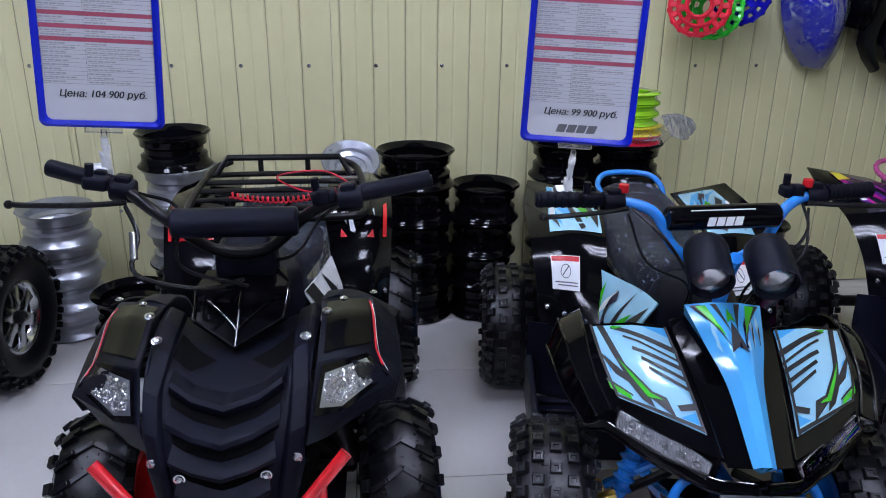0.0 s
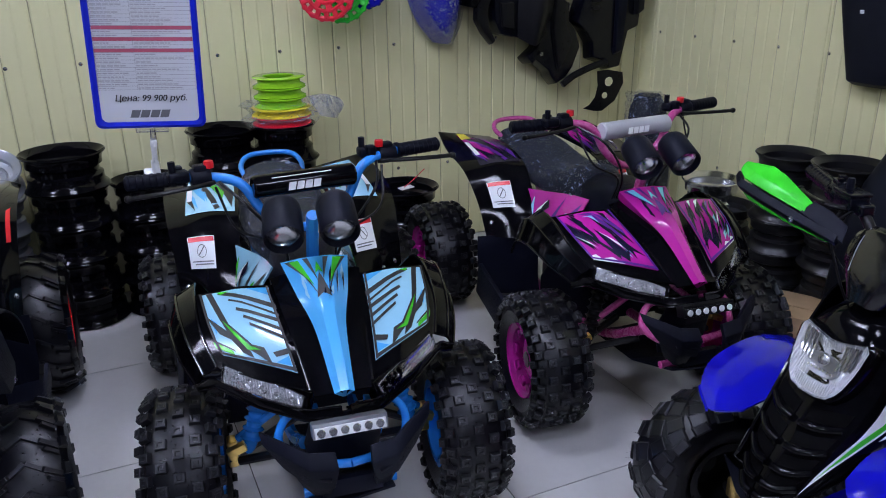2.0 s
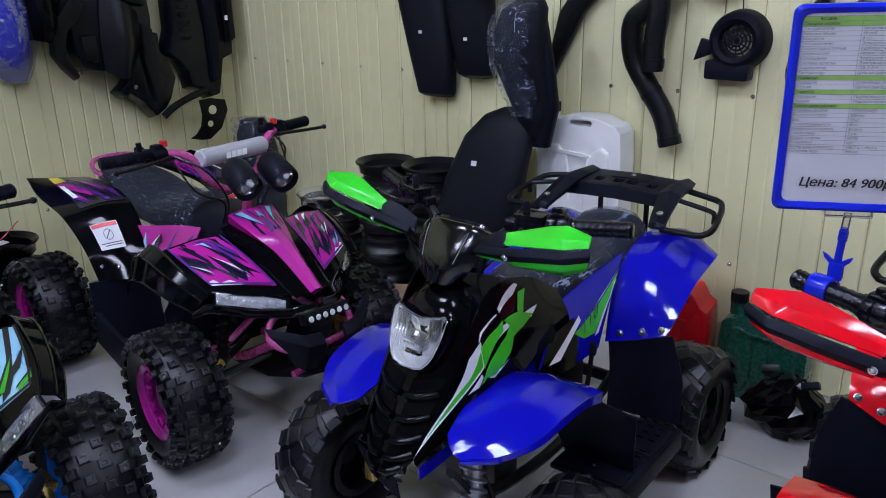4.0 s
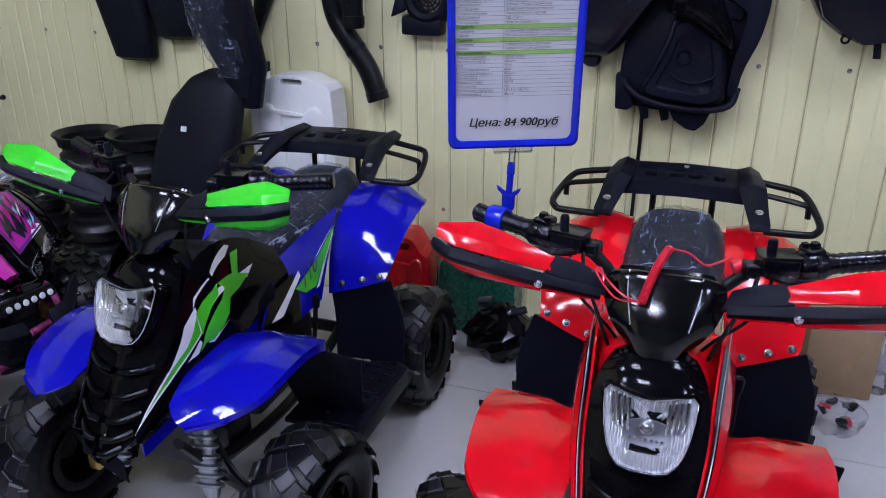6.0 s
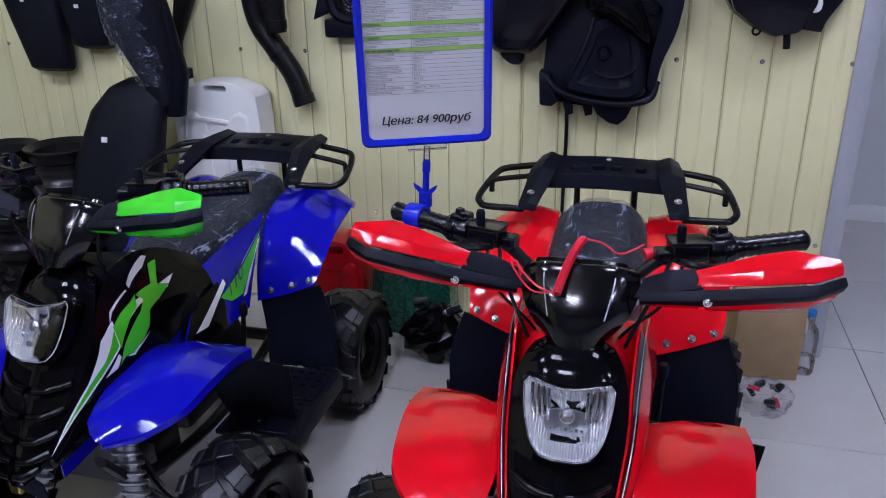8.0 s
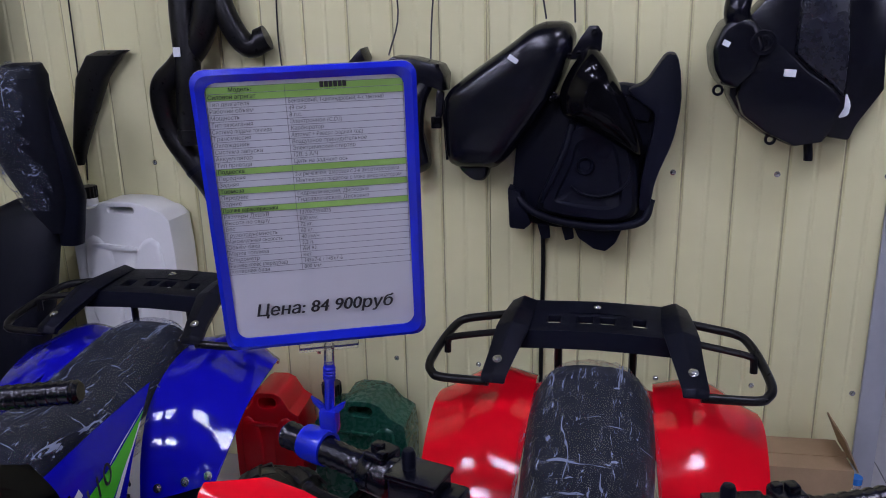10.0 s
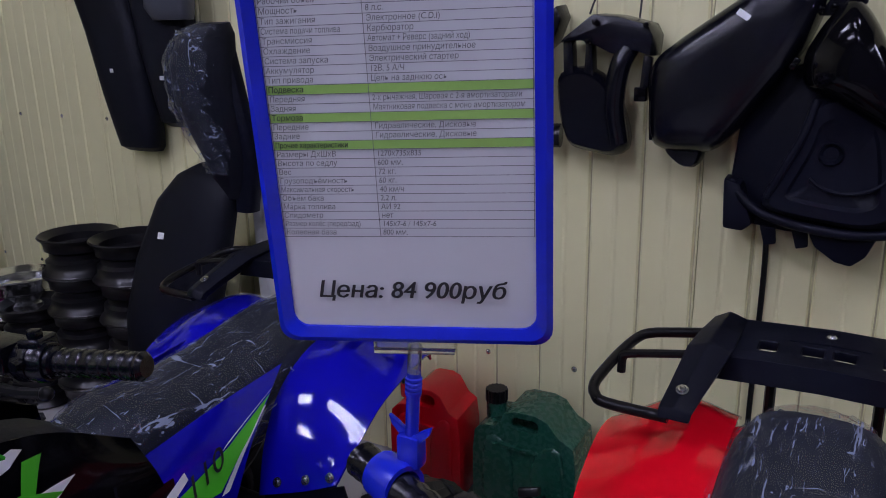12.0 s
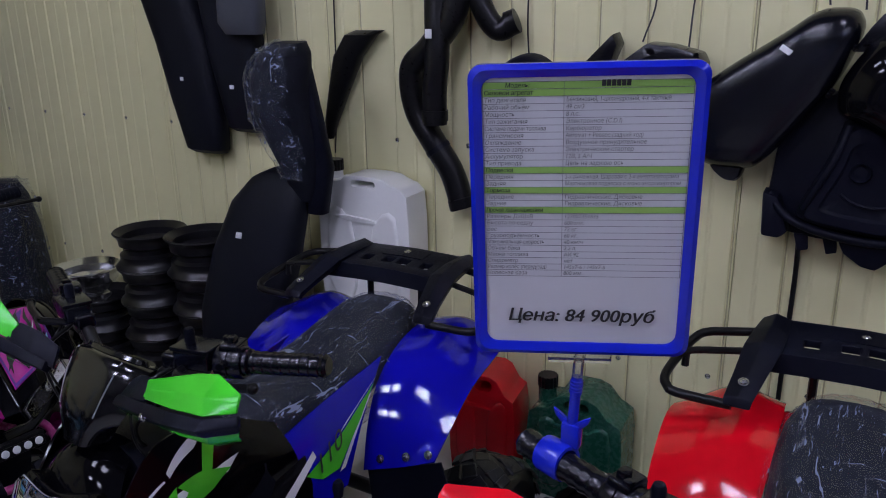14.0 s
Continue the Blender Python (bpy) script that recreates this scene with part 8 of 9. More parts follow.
# ---- hung on the north wall ----
def hung_ring(name, x, y, z, yaw, mat, label):
    """A coloured bead ring hung on a nail: a dished ring with round openings and lugs."""
    r = 0.112
    bm = bmesh.new()
    for ra, rb, h in ((0.85, 1.0, 0.014), (0.60, 0.73, 0.022), (0.32, 0.47, 0.026)):
        lathe(bm, [(r * ra, h - 0.012), (r * ra, h), (r * (ra + rb) / 2, h + 0.004), (r * rb, h), (r * rb, h - 0.014), (r * (ra + rb) / 2, h - 0.018)], 48, closed=True)
    for k in range(16):
        a = 360 / 16 * k
        box(bm, r * 0.24, 0.021, 0.012, pose(0, 0, 0.014, 0, 0, a) @ pose(r * 0.81, 0, 0, 0, 8, 0), 0.003, 1)
        if k % 2 == 0:
            box(bm, r * 0.26, 0.026, 0.012, pose(0, 0, 0.019, 0, 0, a + 11) @ pose(r * 0.57, 0, 0, 0, 6, 0), 0.003, 1)
        box(bm, 0.014, 0.016, 0.020, pose(0, 0, 0.004, 0, 0, a + 11) @ pose(r * 0.97, 0, 0), 0.003, 1)
    ob = part(name, bm, mat)
    ob.matrix_basis = pose(x, y, z, 78, 0, yaw)
    return tagged(ob, label, "wheel ring", "coloured rings on the wall")


hung_ring("hanging_ring", 1.225, 2.86, 1.19, -28, M_CORD, "red openwork wheel ring hung on the wall")
hung_ring("hanging_ring", 1.305, 2.93, 1.175, -20, M_GREENRING, "bright green openwork wheel ring hung on the wall")
hung_ring("hanging_ring", 1.415, 2.94, 1.225, -40, M_BLUE, "dark blue openwork wheel ring hung on the wall")


def hanging(name, ctrl, mat, label, up, thick=0.006, category="body panel", nu=14, nv=14, film=False, wave=0.0):
    """A moulded panel hung flat to a wall."""
    f = surface(ctrl)
    ob = part(name, sheet(bmesh.new(), f, nu, nv, thick, up), mat)
    tagged(ob, label, category, "parts hung on the walls")
    if film:
        g = part("wrap_film", sheet(bmesh.new(), lambda u, v: f(u, v) + normal(f, u, v, up) * (0.008 + 0.005 * math.sin(17 * u + 9 * v)), nu, nv, 0.001, up), M_FILM, ob)
        g.visible_shadow = False
    return ob


S_ = (0, -1, 0)
hanging("fender_panel", [[(1.585, 3.0, 1.42), (1.68, 2.90, 1.42), (1.80, 2.92, 1.40), (1.90, 3.0, 1.38)], [(1.605, 3.0, 1.20), (1.70, 2.86, 1.19), (1.80, 2.88, 1.17), (1.885, 3.0, 1.15)], [(1.66, 3.0, 1.05), (1.73, 2.90, 1.04), (1.80, 2.91, 1.03), (1.865, 3.0, 1.03)], [(1.74, 3.01, 0.955), (1.77, 2.98, 0.95), (1.81, 2.98, 0.95), (1.835, 3.01, 0.965)]],
        M_BLUE, "dark blue fender panel in clear film hung on the wall", S_, 0.006, film=True)
hanging("inner_guard", [[(1.78, 2.98, 1.45), (1.88, 2.86, 1.42), (1.98, 2.96, 1.40)], [(1.80, 2.98, 1.22), (1.88, 2.84, 1.20), (1.99, 2.95, 1.20)], [(1.83, 2.98, 1.12), (1.90, 2.90, 1.10), (1.98, 2.97, 1.10)]], M_GLOSS, "black plastic inner guard hung on the wall", S_)
def cutout(name, outline, y, depth, mat, label="", parent=None, category="body panel", bevel=0.008, taper=0.93):
    """A moulded plastic piece of that outline (x, z), standing out from the wall at y."""
    ob = part(name, prism(bmesh.new(), outline, depth, axes((0, y, 0), (1, 0, 0), (0, 0, 1)), bevel, 2, taper), mat, parent)
    return ob if parent else tagged(ob, label, category, "parts hung on the walls")


gm = cutout("guard_moulding", [(2.06, 1.50), (2.25, 1.50), (2.36, 1.36), (2.373, 1.185), (2.367, 1.121), (2.401, 1.112), (2.398, 1.027), (2.440, 0.978), (2.469, 0.894), (2.429, 0.796), (2.392, 0.750), (2.338, 0.720), (2.298, 0.764), (2.286, 0.791), (2.215, 0.846), (2.194, 0.829), (2.161, 0.862), (2.222, 0.910),
                               (2.234, 0.945), (2.148, 0.955), (2.068, 0.968), (2.011, 0.981), (1.982, 1.045), (1.978, 1.16), (2.02, 1.30)], 3.0, 0.09, M_MOULD, "large black angular fender moulding hung on the wall")
cutout("crescent_arm", [(2.02, 1.30), (1.937, 1.208), (1.902, 1.135), (1.896, 1.049), (1.929, 0.991), (1.979, 0.934), (1.994, 0.950), (1.957, 1.021), (1.950, 1.077), (1.968, 1.141), (2.017, 1.182), (2.06, 1.24)], 2.93, 0.045, M_SATIN, parent=gm)
part("wheel_arch", sheet(bmesh.new(), surface([[(2.13, 2.90, 1.27), (2.20, 2.84, 1.25), (2.29, 2.89, 1.20)], [(2.11, 2.90, 1.10), (2.19, 2.82, 1.09), (2.285, 2.89, 1.08)], [(2.11, 2.90, 0.965), (2.17, 2.84, 0.93), (2.24, 2.89, 0.97)]]), 10, 12, 0.01, S_), M_SATIN, gm, "satin black curved arch")
cutout("arch_rib", [(2.30, 1.16), (2.35, 1.14), (2.36, 1.02), (2.40, 0.93), (2.36, 0.84), (2.33, 0.80), (2.31, 0.88), (2.29, 1.0)], 2.915, 0.03, M_SATIN, parent=gm)
cutout("arch_rib", [(2.02, 1.12), (2.09, 1.12), (2.09, 1.0), (2.03, 1.01)], 2.915, 0.025, M_SATIN, parent=gm)
cutout("upper_panel", [(2.08, 1.45), (2.22, 1.42), (2.33, 1.22), (2.24, 1.24), (2.14, 1.28)], 2.92, 0.05, M_GLOSS, parent=gm)
bolts(gm, [(2.235, 2.895, 0.885), (2.33, 2.90, 0.90)], 0.007)
fm_ = cutout("fender_moulding", [(2.46, 1.50), (2.79, 1.50), (2.801, 1.228), (2.803, 1.071), (2.796, 0.979), (2.733, 0.958), (2.693, 0.782), (2.633, 0.773), (2.592, 0.814), (2.525, 0.836), (2.517, 0.914), (2.476, 0.970), (2.418, 1.013), (2.456, 1.120)], 2.99, 0.08, M_MOULD, "tall satin black fender moulding hung in the corner")
for k in range(6):
    cutout("rib", [(2.50, 1.26 - 0.035 * k), (2.55, 1.26 - 0.035 * k), (2.552, 1.242 - 0.035 * k), (2.502, 1.242 - 0.035 * k)], 2.915, 0.02, M_SATIN, parent=fm_, bevel=0.003)
cutout("ridge", [(2.60, 1.40), (2.66, 1.40), (2.70, 1.10), (2.68, 0.86), (2.64, 0.85), (2.64, 1.10)], 2.915, 0.03, M_BLACK, parent=fm_)
cutout("ridge", [(2.74, 1.35), (2.78, 1.35), (2.785, 1.05), (2.75, 1.03)], 2.915, 0.045, M_SATIN, parent=fm_)
part("price_tag", box(bmesh.new(), 0.016, 0.003, 0.022, pose(2.735, 2.868, 1.155)), M_WHITEPRINT, fm_)
part("strut", tube(bmesh.new(), [(2.355, 2.90, 0.735), (2.412, 2.89, 0.775), (2.507, 2.89, 0.808), (2.60, 2.90, 0.825)], 0.017, 8), M_SATIN, fm_)
plate = cutout("bracket_plate", [(2.551, 0.785), (2.614, 0.788), (2.698, 0.770), (2.707, 0.718), (2.661, 0.634), (2.589, 0.591), (2.542, 0.594), (2.480, 0.611), (2.516, 0.626), (2.547, 0.661), (2.559, 0.713)], 2.90, 0.006, M_SATIN, "black perforated bracket plate hanging from a guard", None, "bracket", 0.0015, 1.0)
for cx, cz, cr_ in ((2.618, 0.731, 0.022), (2.598, 0.666, 0.015)):
    part("plate_hole", lathe(bmesh.new(), [(0.001, 0), (cr_, 0), (cr_, 0.002), (0.001, 0.002)], 18, axes((cx, 2.8935, cz), (1, 0, 0), (0, 0, 1))), M_WALL, plate)

# ---- hung on the east wall ----


def pad(name, rings, mat, label, category, film=None):
    """A padded form lofted through (y, z, half width, depth, x of its back) stations from top to bottom."""
    rr = []
    for y, z, w, d, xb in rings:
        rr.append(oval((xb - d / 2, y, z), (0, 1, 0), (1, 0, 0), w, d / 2, 20, 3.0))
    ob = part(name, loft(bmesh.new(), rr), mat)
    tagged(ob, label, category, "parts hung on the walls")
    if film:
        fr = []
        for y, z, w, d, xb in rings:
            fr.append([p + Vector((random.uniform(-1, 1), random.uniform(-1, 1), random.uniform(-1, 1))) * 0.006 for p in oval((xb - d / 2, y, z), (0, 1, 0), (1, 0, 0), w + 0.008, d / 2 + 0.008, 20, 2.6)])
        part("wrap_film", film(loft(bmesh.new(), fr)), M_FILM, ob).visible_shadow = False
    return ob


def seat_parts(ob, edge, tag):
    part("base_edge", tube(bmesh.new(), edge, 0.007, 8, 5), M_BLACK, ob)
    part("price_tag", box(bmesh.new(), 0.003, 0.016, 0.012, pose(*tag)), M_WHITEPRINT, ob)


long_a = pad("scooter_seat", [(1.80, 1.60, 0.10, 0.09, 2.875), (1.77, 1.40, 0.115, 0.10, 2.875), (1.71, 1.24, 0.120, 0.10, 2.875), (1.675, 1.05, 0.105, 0.10, 2.875), (1.66, 0.93, 0.092, 0.09, 2.875), (1.66, 0.88, 0.085, 0.08, 2.875), (1.66, 0.865, 0.07, 0.05, 2.87)],
    M_VINYL, "long black vinyl seat hung on the wall", "seat")
long_b = pad("scooter_seat", [(1.52, 1.60, 0.10, 0.09, 2.875), (1.50, 1.40, 0.115, 0.10, 2.875), (1.48, 1.20, 0.105, 0.10, 2.875), (1.46, 1.02, 0.085, 0.09, 2.875), (1.46, 0.965, 0.078, 0.08, 2.875), (1.46, 0.95, 0.06, 0.05, 2.87)],
    M_VINYL, "long black vinyl seat hung on the wall", "seat")
seat_parts(long_a, [(2.84, 1.87, 1.40), (2.84, 1.815, 1.22), (2.84, 1.765, 1.02), (2.84, 1.74, 0.90), (2.84, 1.66, 0.868), (2.84, 1.59, 0.90)], (2.776, 1.69, 1.12))
seat_parts(long_b, [(2.84, 1.60, 1.40), (2.84, 1.575, 1.20), (2.84, 1.535, 1.02), (2.84, 1.46, 0.952), (2.84, 1.39, 1.0)], (2.778, 1.47, 1.10))
pad("grey_pad", [(1.37, 1.60, 0.07, 0.07, 2.80), (1.38, 1.42, 0.085, 0.08, 2.80), (1.385, 1.30, 0.085, 0.08, 2.80), (1.385, 1.265, 0.07, 0.06, 2.80)], material("slate_vinyl", (0.05, 0.055, 0.07), 0.5, vary=0.1, bump=0.2, bump_scale=500), "slate grey padded seat hung over another", "seat")
# tall seat with film-wrapped backrest, stood against the wall
ts = thing("tandem_seat", pose(0, 0, 0), "tall black padded seat with film-wrapped backrest stood by the wall", "seat")
rr = [oval((x, y, z), (0, 1, 0), (1, 0, 0.25), w, d / 2, 24, 2.6) for x, y, z, w, d in ((2.55, 1.33, 0.02, 0.10, 0.14), (2.55, 1.32, 0.20, 0.14, 0.15), (2.57, 1.29, 0.45, 0.165, 0.15), (2.60, 1.255, 0.62, 0.165, 0.14), (2.635, 1.215, 0.78, 0.14, 0.12), (2.655, 1.19, 0.85, 0.10, 0.10), (2.66, 1.18, 0.875, 0.05, 0.06))]
part("seat_pad", loft(bmesh.new(), rr), M_VINYL, ts, "black vinyl seat pad")
part("price_tag", box(bmesh.new(), 0.002, 0.022, 0.018, pose(2.523, 1.245, 0.70, 0, 18, 0)), M_WHITEPRINT, ts, "small white price tag")
br = [(2.66, 1.09, 0.80, 0.045, 0.07), (2.655, 1.085, 0.87, 0.06, 0.09), (2.64, 1.10, 0.96, 0.085, 0.10), (2.62, 1.115, 1.05, 0.10, 0.11), (2.61, 1.115, 1.15, 0.095, 0.11), (2.615, 1.10, 1.22, 0.08, 0.10), (2.63, 1.09, 1.25, 0.05, 0.06)]
part("backrest", loft(bmesh.new(), [oval((x, y, z), (0, 1, 0), (1, 0, 0.1), w, d / 2, 22, 2.8) for x, y, z, w, d in br]), M_VINYL, ts, "black backrest")
fr = []
for i in range(19):
    x, y, z = cr([b[:3] for b in br[1:]], i / 18)
    w, d, _ = cr([(b[3], b[4], 0) for b in br[1:]], i / 18)
    fr.append([p + Vector((random.uniform(-1, 1), random.uniform(-1, 1), random.uniform(-1, 1))) * 0.006 for p in oval((x, y + 0.015, z), (0, 1, 0), (1, 0, 0.1), w + 0.008, d / 2 + 0.008, 24, 2.4)])
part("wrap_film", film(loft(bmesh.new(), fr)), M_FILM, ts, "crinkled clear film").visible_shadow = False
part("back_spine", loft(bmesh.new(), [oval((x, y, z), (0, 1, 0), (1, 0, 0), w, 0.025, 14, 3) for x, y, z, w in ((2.66, 1.05, 0.76, 0.03), (2.655, 1.03, 0.90, 0.045), (2.63, 1.045, 1.05, 0.05), (2.63, 1.06, 1.18, 0.035))]), M_BLACK, ts)
pad("mudguard_strip", [(0.975, 1.275, 0.05, 0.03, 2.87), (1.00, 1.262, 0.055, 0.05, 2.87), (1.05, 1.20, 0.05, 0.05, 2.87), (1.09, 1.10, 0.036, 0.045, 2.87), (1.13, 1.00, 0.022, 0.035, 2.87), (1.145, 0.945, 0.010, 0.02, 2.87)], M_SATIN, "narrow black mudguard strip hung on the wall", "mudguard")


def tube_thing(name, pts, r, mat, label, category, smooth=8):
    return tagged(part(name, tube(bmesh.new(), pts, r, 16, smooth), mat), label, category, "parts hung on the walls")


hs = tube_thing("air_hose", [(2.82, 0.70, 1.60), (2.80, 0.715, 1.40), (2.78, 0.705, 1.22), (2.78, 0.715, 1.12), (2.78, 0.715, 1.025)], 0.034, M_SATIN, "straight black rubber air hose on the wall", "hose")
part("hose_collar", lathe(bmesh.new(), [(0.030, 0), (0.037, 0), (0.037, 0.03), (0.030, 0.03)], 20, pose(2.78, 0.715, 1.035), closed=True), M_SATIN, hs)
part("hose_tag", box(bmesh.new(), 0.002, 0.02, 0.024, pose(2.743, 0.71, 1.27)), M_WHITEPRINT, hs)
hs = tube_thing("air_hose", [(2.82, 0.62, 1.55), (2.80, 0.66, 1.33), (2.80, 0.74, 1.23), (2.81, 0.805, 1.17), (2.82, 0.80, 1.06), (2.82, 0.745, 0.97), (2.83, 0.69, 0.88), (2.83, 0.655, 0.78)], 0.036, M_SATIN, "curved black rubber air hose on the wall", "hose")
part("hose_collar", tube(bmesh.new(), [(2.83, 0.664, 0.81), (2.83, 0.656, 0.781)], 0.039, 16, 1), M_SATIN, hs)
part("hose_clamp", tube(bmesh.new(), [(2.8205, 0.735, 0.955), (2.822, 0.727, 0.943)], 0.0375, 16, 1), M_BLACK, hs)
hs = tube_thing("air_hose", [(2.83, 0.66, 1.55), (2.82, 0.60, 1.36), (2.83, 0.55, 1.28), (2.84, 0.50, 1.30)], 0.03, M_SATIN, "short black rubber elbow on the wall", "hose")
part("hose_collar", tube(bmesh.new(), [(2.835, 0.522, 1.291), (2.84, 0.497, 1.301)], 0.033, 16, 1), M_SATIN, hs)
fan = part("fan_shroud", lathe(bmesh.new(), [(0.062, 0.075), (0.078, 0.085), (0.095, 0.075), (0.105, 0.05), (0.110, 0.0), (0.06, 0.0), (0.058, 0.05)], 40, pose(2.875, 0.47, 1.125, 0, -90, 0) @ Matrix.Scale(0.84, 4), closed=True), M_BLACK)
tagged(fan, "round black engine fan shroud hung on the wall", "fan shroud", "parts hung on the walls")
for rr_ in (0.02, 0.034, 0.048):
    part("grille_ring", lathe(bmesh.new(), [(rr_ - 0.003, 0.055), (rr_ + 0.003, 0.055), (rr_ + 0.003, 0.06), (rr_ - 0.003, 0.06)], 28, pose(2.875, 0.47, 1.125, 0, -90, 0) @ Matrix.Scale(0.84, 4), closed=True), M_BLACK, fan)
for k in range(6):
    part("grille_spoke", box(bmesh.new(), 0.116, 0.004, 0.005, pose(2.875, 0.47, 1.125, 0, -90, 0) @ Matrix.Scale(0.84, 4) @ pose(0, 0, 0.058, 0, 0, 30 * k)), M_BLACK, fan)
part("shroud_foot", box(bmesh.new(), 0.06, 0.14, 0.06, pose(2.84, 0.49, 1.035), 0.012), M_BLACK, fan)
part("shroud_ear", prism(bmesh.new(), [(0, 0), (0.05, 0.02), (0.06, 0.06), (0.02, 0.07)], 0.02, axes((2.84, 0.60, 1.06), (0, -1, 0), (0, 0, 1)), 0.004), M_BLACK, fan)

def chaikin(o, n=2):
    """Round off the corners of a closed outline."""
    for _ in range(n):
        q = []
        for (x0, y0), (x1, y1) in zip(o, o[1:] + o[:1]):
            q += [(0.8 * x0 + 0.2 * x1, 0.8 * y0 + 0.2 * y1), (0.2 * x0 + 0.8 * x1, 0.2 * y0 + 0.8 * y1)]
        o = q
    return o


def e_plate(name, o, x, depth, mat, parent, bevel=0.005, taper=0.95, label="", segs=2):
    """A moulded piece of outline (y, z), standing out from x towards the room."""
    return part(name, prism(bmesh.new(), [(-y, z) for y, z in o], depth, axes((x, 0, 0), (0, -1, 0), (0, 0, 1)), bevel, segs, taper), mat, parent, label)


def e_dome(name, o, levels, mat, parent, label="", centre=None):
    """A domed hollow moulding of outline (y, z), lofted through (x, scale) levels."""
    o = chaikin(o)
    cy, cz = centre or (sum(p[0] for p in o) / len(o), sum(p[1] for p in o) / len(o))
    rings = [[(x, cy + (y - cy) * k, cz + (z - cz) * k) for y, z in reversed(o)] for x, k in levels]
    bm = loft(bmesh.new(), rings)
    bmesh.ops.recalc_face_normals(bm, faces=bm.faces[:])
    return part(name, bm, mat, parent, label)


ab = thing("carburettor_cover", pose(0, 0, 0), "ribbed black plastic engine cover hung on the wall", "engine cover", "parts hung on the walls")
e_plate("hood", [(0.215, 1.19), (0.204, 1.203), (0.138, 1.252), (0.081, 1.247), (0.013, 1.229), (0.0, 1.205), (0.004, 1.16), (0.035, 1.172), (0.091, 1.166), (0.137, 1.188), (0.17, 1.197)], 2.85, 0.075, M_MOULD, ab, 0.008, 0.95)
for y0, y1, yb in ((0.205, 0.185, 0.19), (0.152, 0.140, 0.145)):
    e_plate("leg", [(y0, 1.20), (y1, 1.20), (yb - 0.012, 1.11), (yb + 0.012, 1.11)], 2.82, 0.03, M_MOULD, ab, 0.003, 1.0)
e_dome("shell", [(0.225, 1.13), (0.16, 1.145), (0.11, 1.12), (0.075, 1.06), (0.05, 0.972), (0.08, 0.946), (0.14, 0.955), (0.19, 0.965), (0.215, 1.03)], ((2.86, 0.9), (2.83, 1.0), (2.80, 0.97), (2.785, 0.85)), M_MOULD, ab)
part("arm", tube(bmesh.new(), [(2.80, 0.055, 1.19), (2.785, 0.075, 1.14), (2.79, 0.085, 1.06), (2.80, 0.075, 0.98)], 0.022, 12, 4), M_MOULD, ab)
e_plate("strap", [(0.03, 1.165), (0.012, 1.16), (0.02, 1.07), (0.045, 1.07), (0.035, 1.10)], 2.82, 0.02, M_MOULD, ab, 0.003, 1.0)
part("buckle", box(bmesh.new(), 0.02, 0.026, 0.03, pose(2.795, 0.03, 1.085), 0.004), M_GLOSS, ab)
e_plate("inner_hood", [(0.30, 1.20), (0.225, 1.275), (0.212, 1.245), (0.235, 1.19), (0.285, 1.15)], 2.86, 0.06, M_MOULD, ab, 0.006, 0.92)
part("inner_duct", tube(bmesh.new(), [(2.82, 0.275, 1.20), (2.81, 0.262, 1.12), (2.81, 0.285, 1.05), (2.82, 0.27, 0.99), (2.83, 0.22, 0.985)], 0.028, 12, 5), M_MOULD, ab)
for y_, z_ in ((0.125, 1.232), (0.017, 1.225), (0.14, 1.195)):
    part("bolt", lathe(bmesh.new(), [(0.001, 0.012), (0.006, 0.011), (0.007, 0.0), (0.001, 0.0)], 10, pose(2.773, y_, z_, 0, -90, 0)), M_GLOSS, ab)

tank = thing("fuel_tank", pose(0, 0, 0), "black moulded plastic fuel tank hung on the wall", "fuel tank", "parts hung on the walls")
e_dome("body", [(0.010, 1.155), (-0.059, 1.208), (-0.16, 1.275), (-0.225, 1.325), (-0.298, 1.325), (-0.318, 1.285), (-0.282, 1.18), (-0.206, 1.07), (-0.150, 0.995), (-0.118, 0.968), (-0.03, 0.968), (0.006, 0.985), (0.012, 1.085)],
       ((2.875, 0.90), (2.862, 0.97), (2.83, 1.0), (2.79, 0.985), (2.765, 0.93), (2.750, 0.83), (2.744, 0.66), (2.741, 0.35)), M_MOULD, tank)
e_dome("lug", [(-0.02, 0.985), (-0.03, 0.962), (-0.062, 0.937), (-0.095, 0.937), (-0.105, 0.985)], ((2.84, 1.0), (2.80, 1.0), (2.79, 0.85)), M_MOULD, tank)
part("seam", tube(bmesh.new(), [(2.80, 0.009, 1.14), (2.80, 0.009, 1.08), (2.80, 0.004, 0.99)], 0.005, 8, 3), M_MOULD, tank)
part("price_tag", box(bmesh.new(), 0.003, 0.026, 0.012, pose(2.744, -0.172, 1.240, 33, 0, 0)), M_WHITEPRINT, tank)

cov = thing("side_cover", pose(0, 0, 0), "gloss black pointed side cover hung on the wall", "side cover", "parts hung on the walls")
e_dome("panel", [(-0.352, 1.275), (-0.31, 1.228), (-0.278, 1.165), (-0.283, 1.105), (-0.33, 1.090), (-0.405, 1.043), (-0.482, 0.998), (-0.476, 1.055), (-0.43, 1.157), (-0.388, 1.235)],
       ((2.785, 1.0), (2.765, 0.99), (2.735, 0.90), (2.715, 0.68), (2.708, 0.35)), M_GLOSS, cov, "", (-0.385, 1.135))
ear = e_plate("mount_ear", [(-0.295, 1.235), (-0.325, 1.285), (-0.345, 1.312), (-0.365, 1.312), (-0.376, 1.295), (-0.374, 1.255), (-0.34, 1.235)], 2.80, 0.014, M_MOULD, cov, 0.003, 1.0)
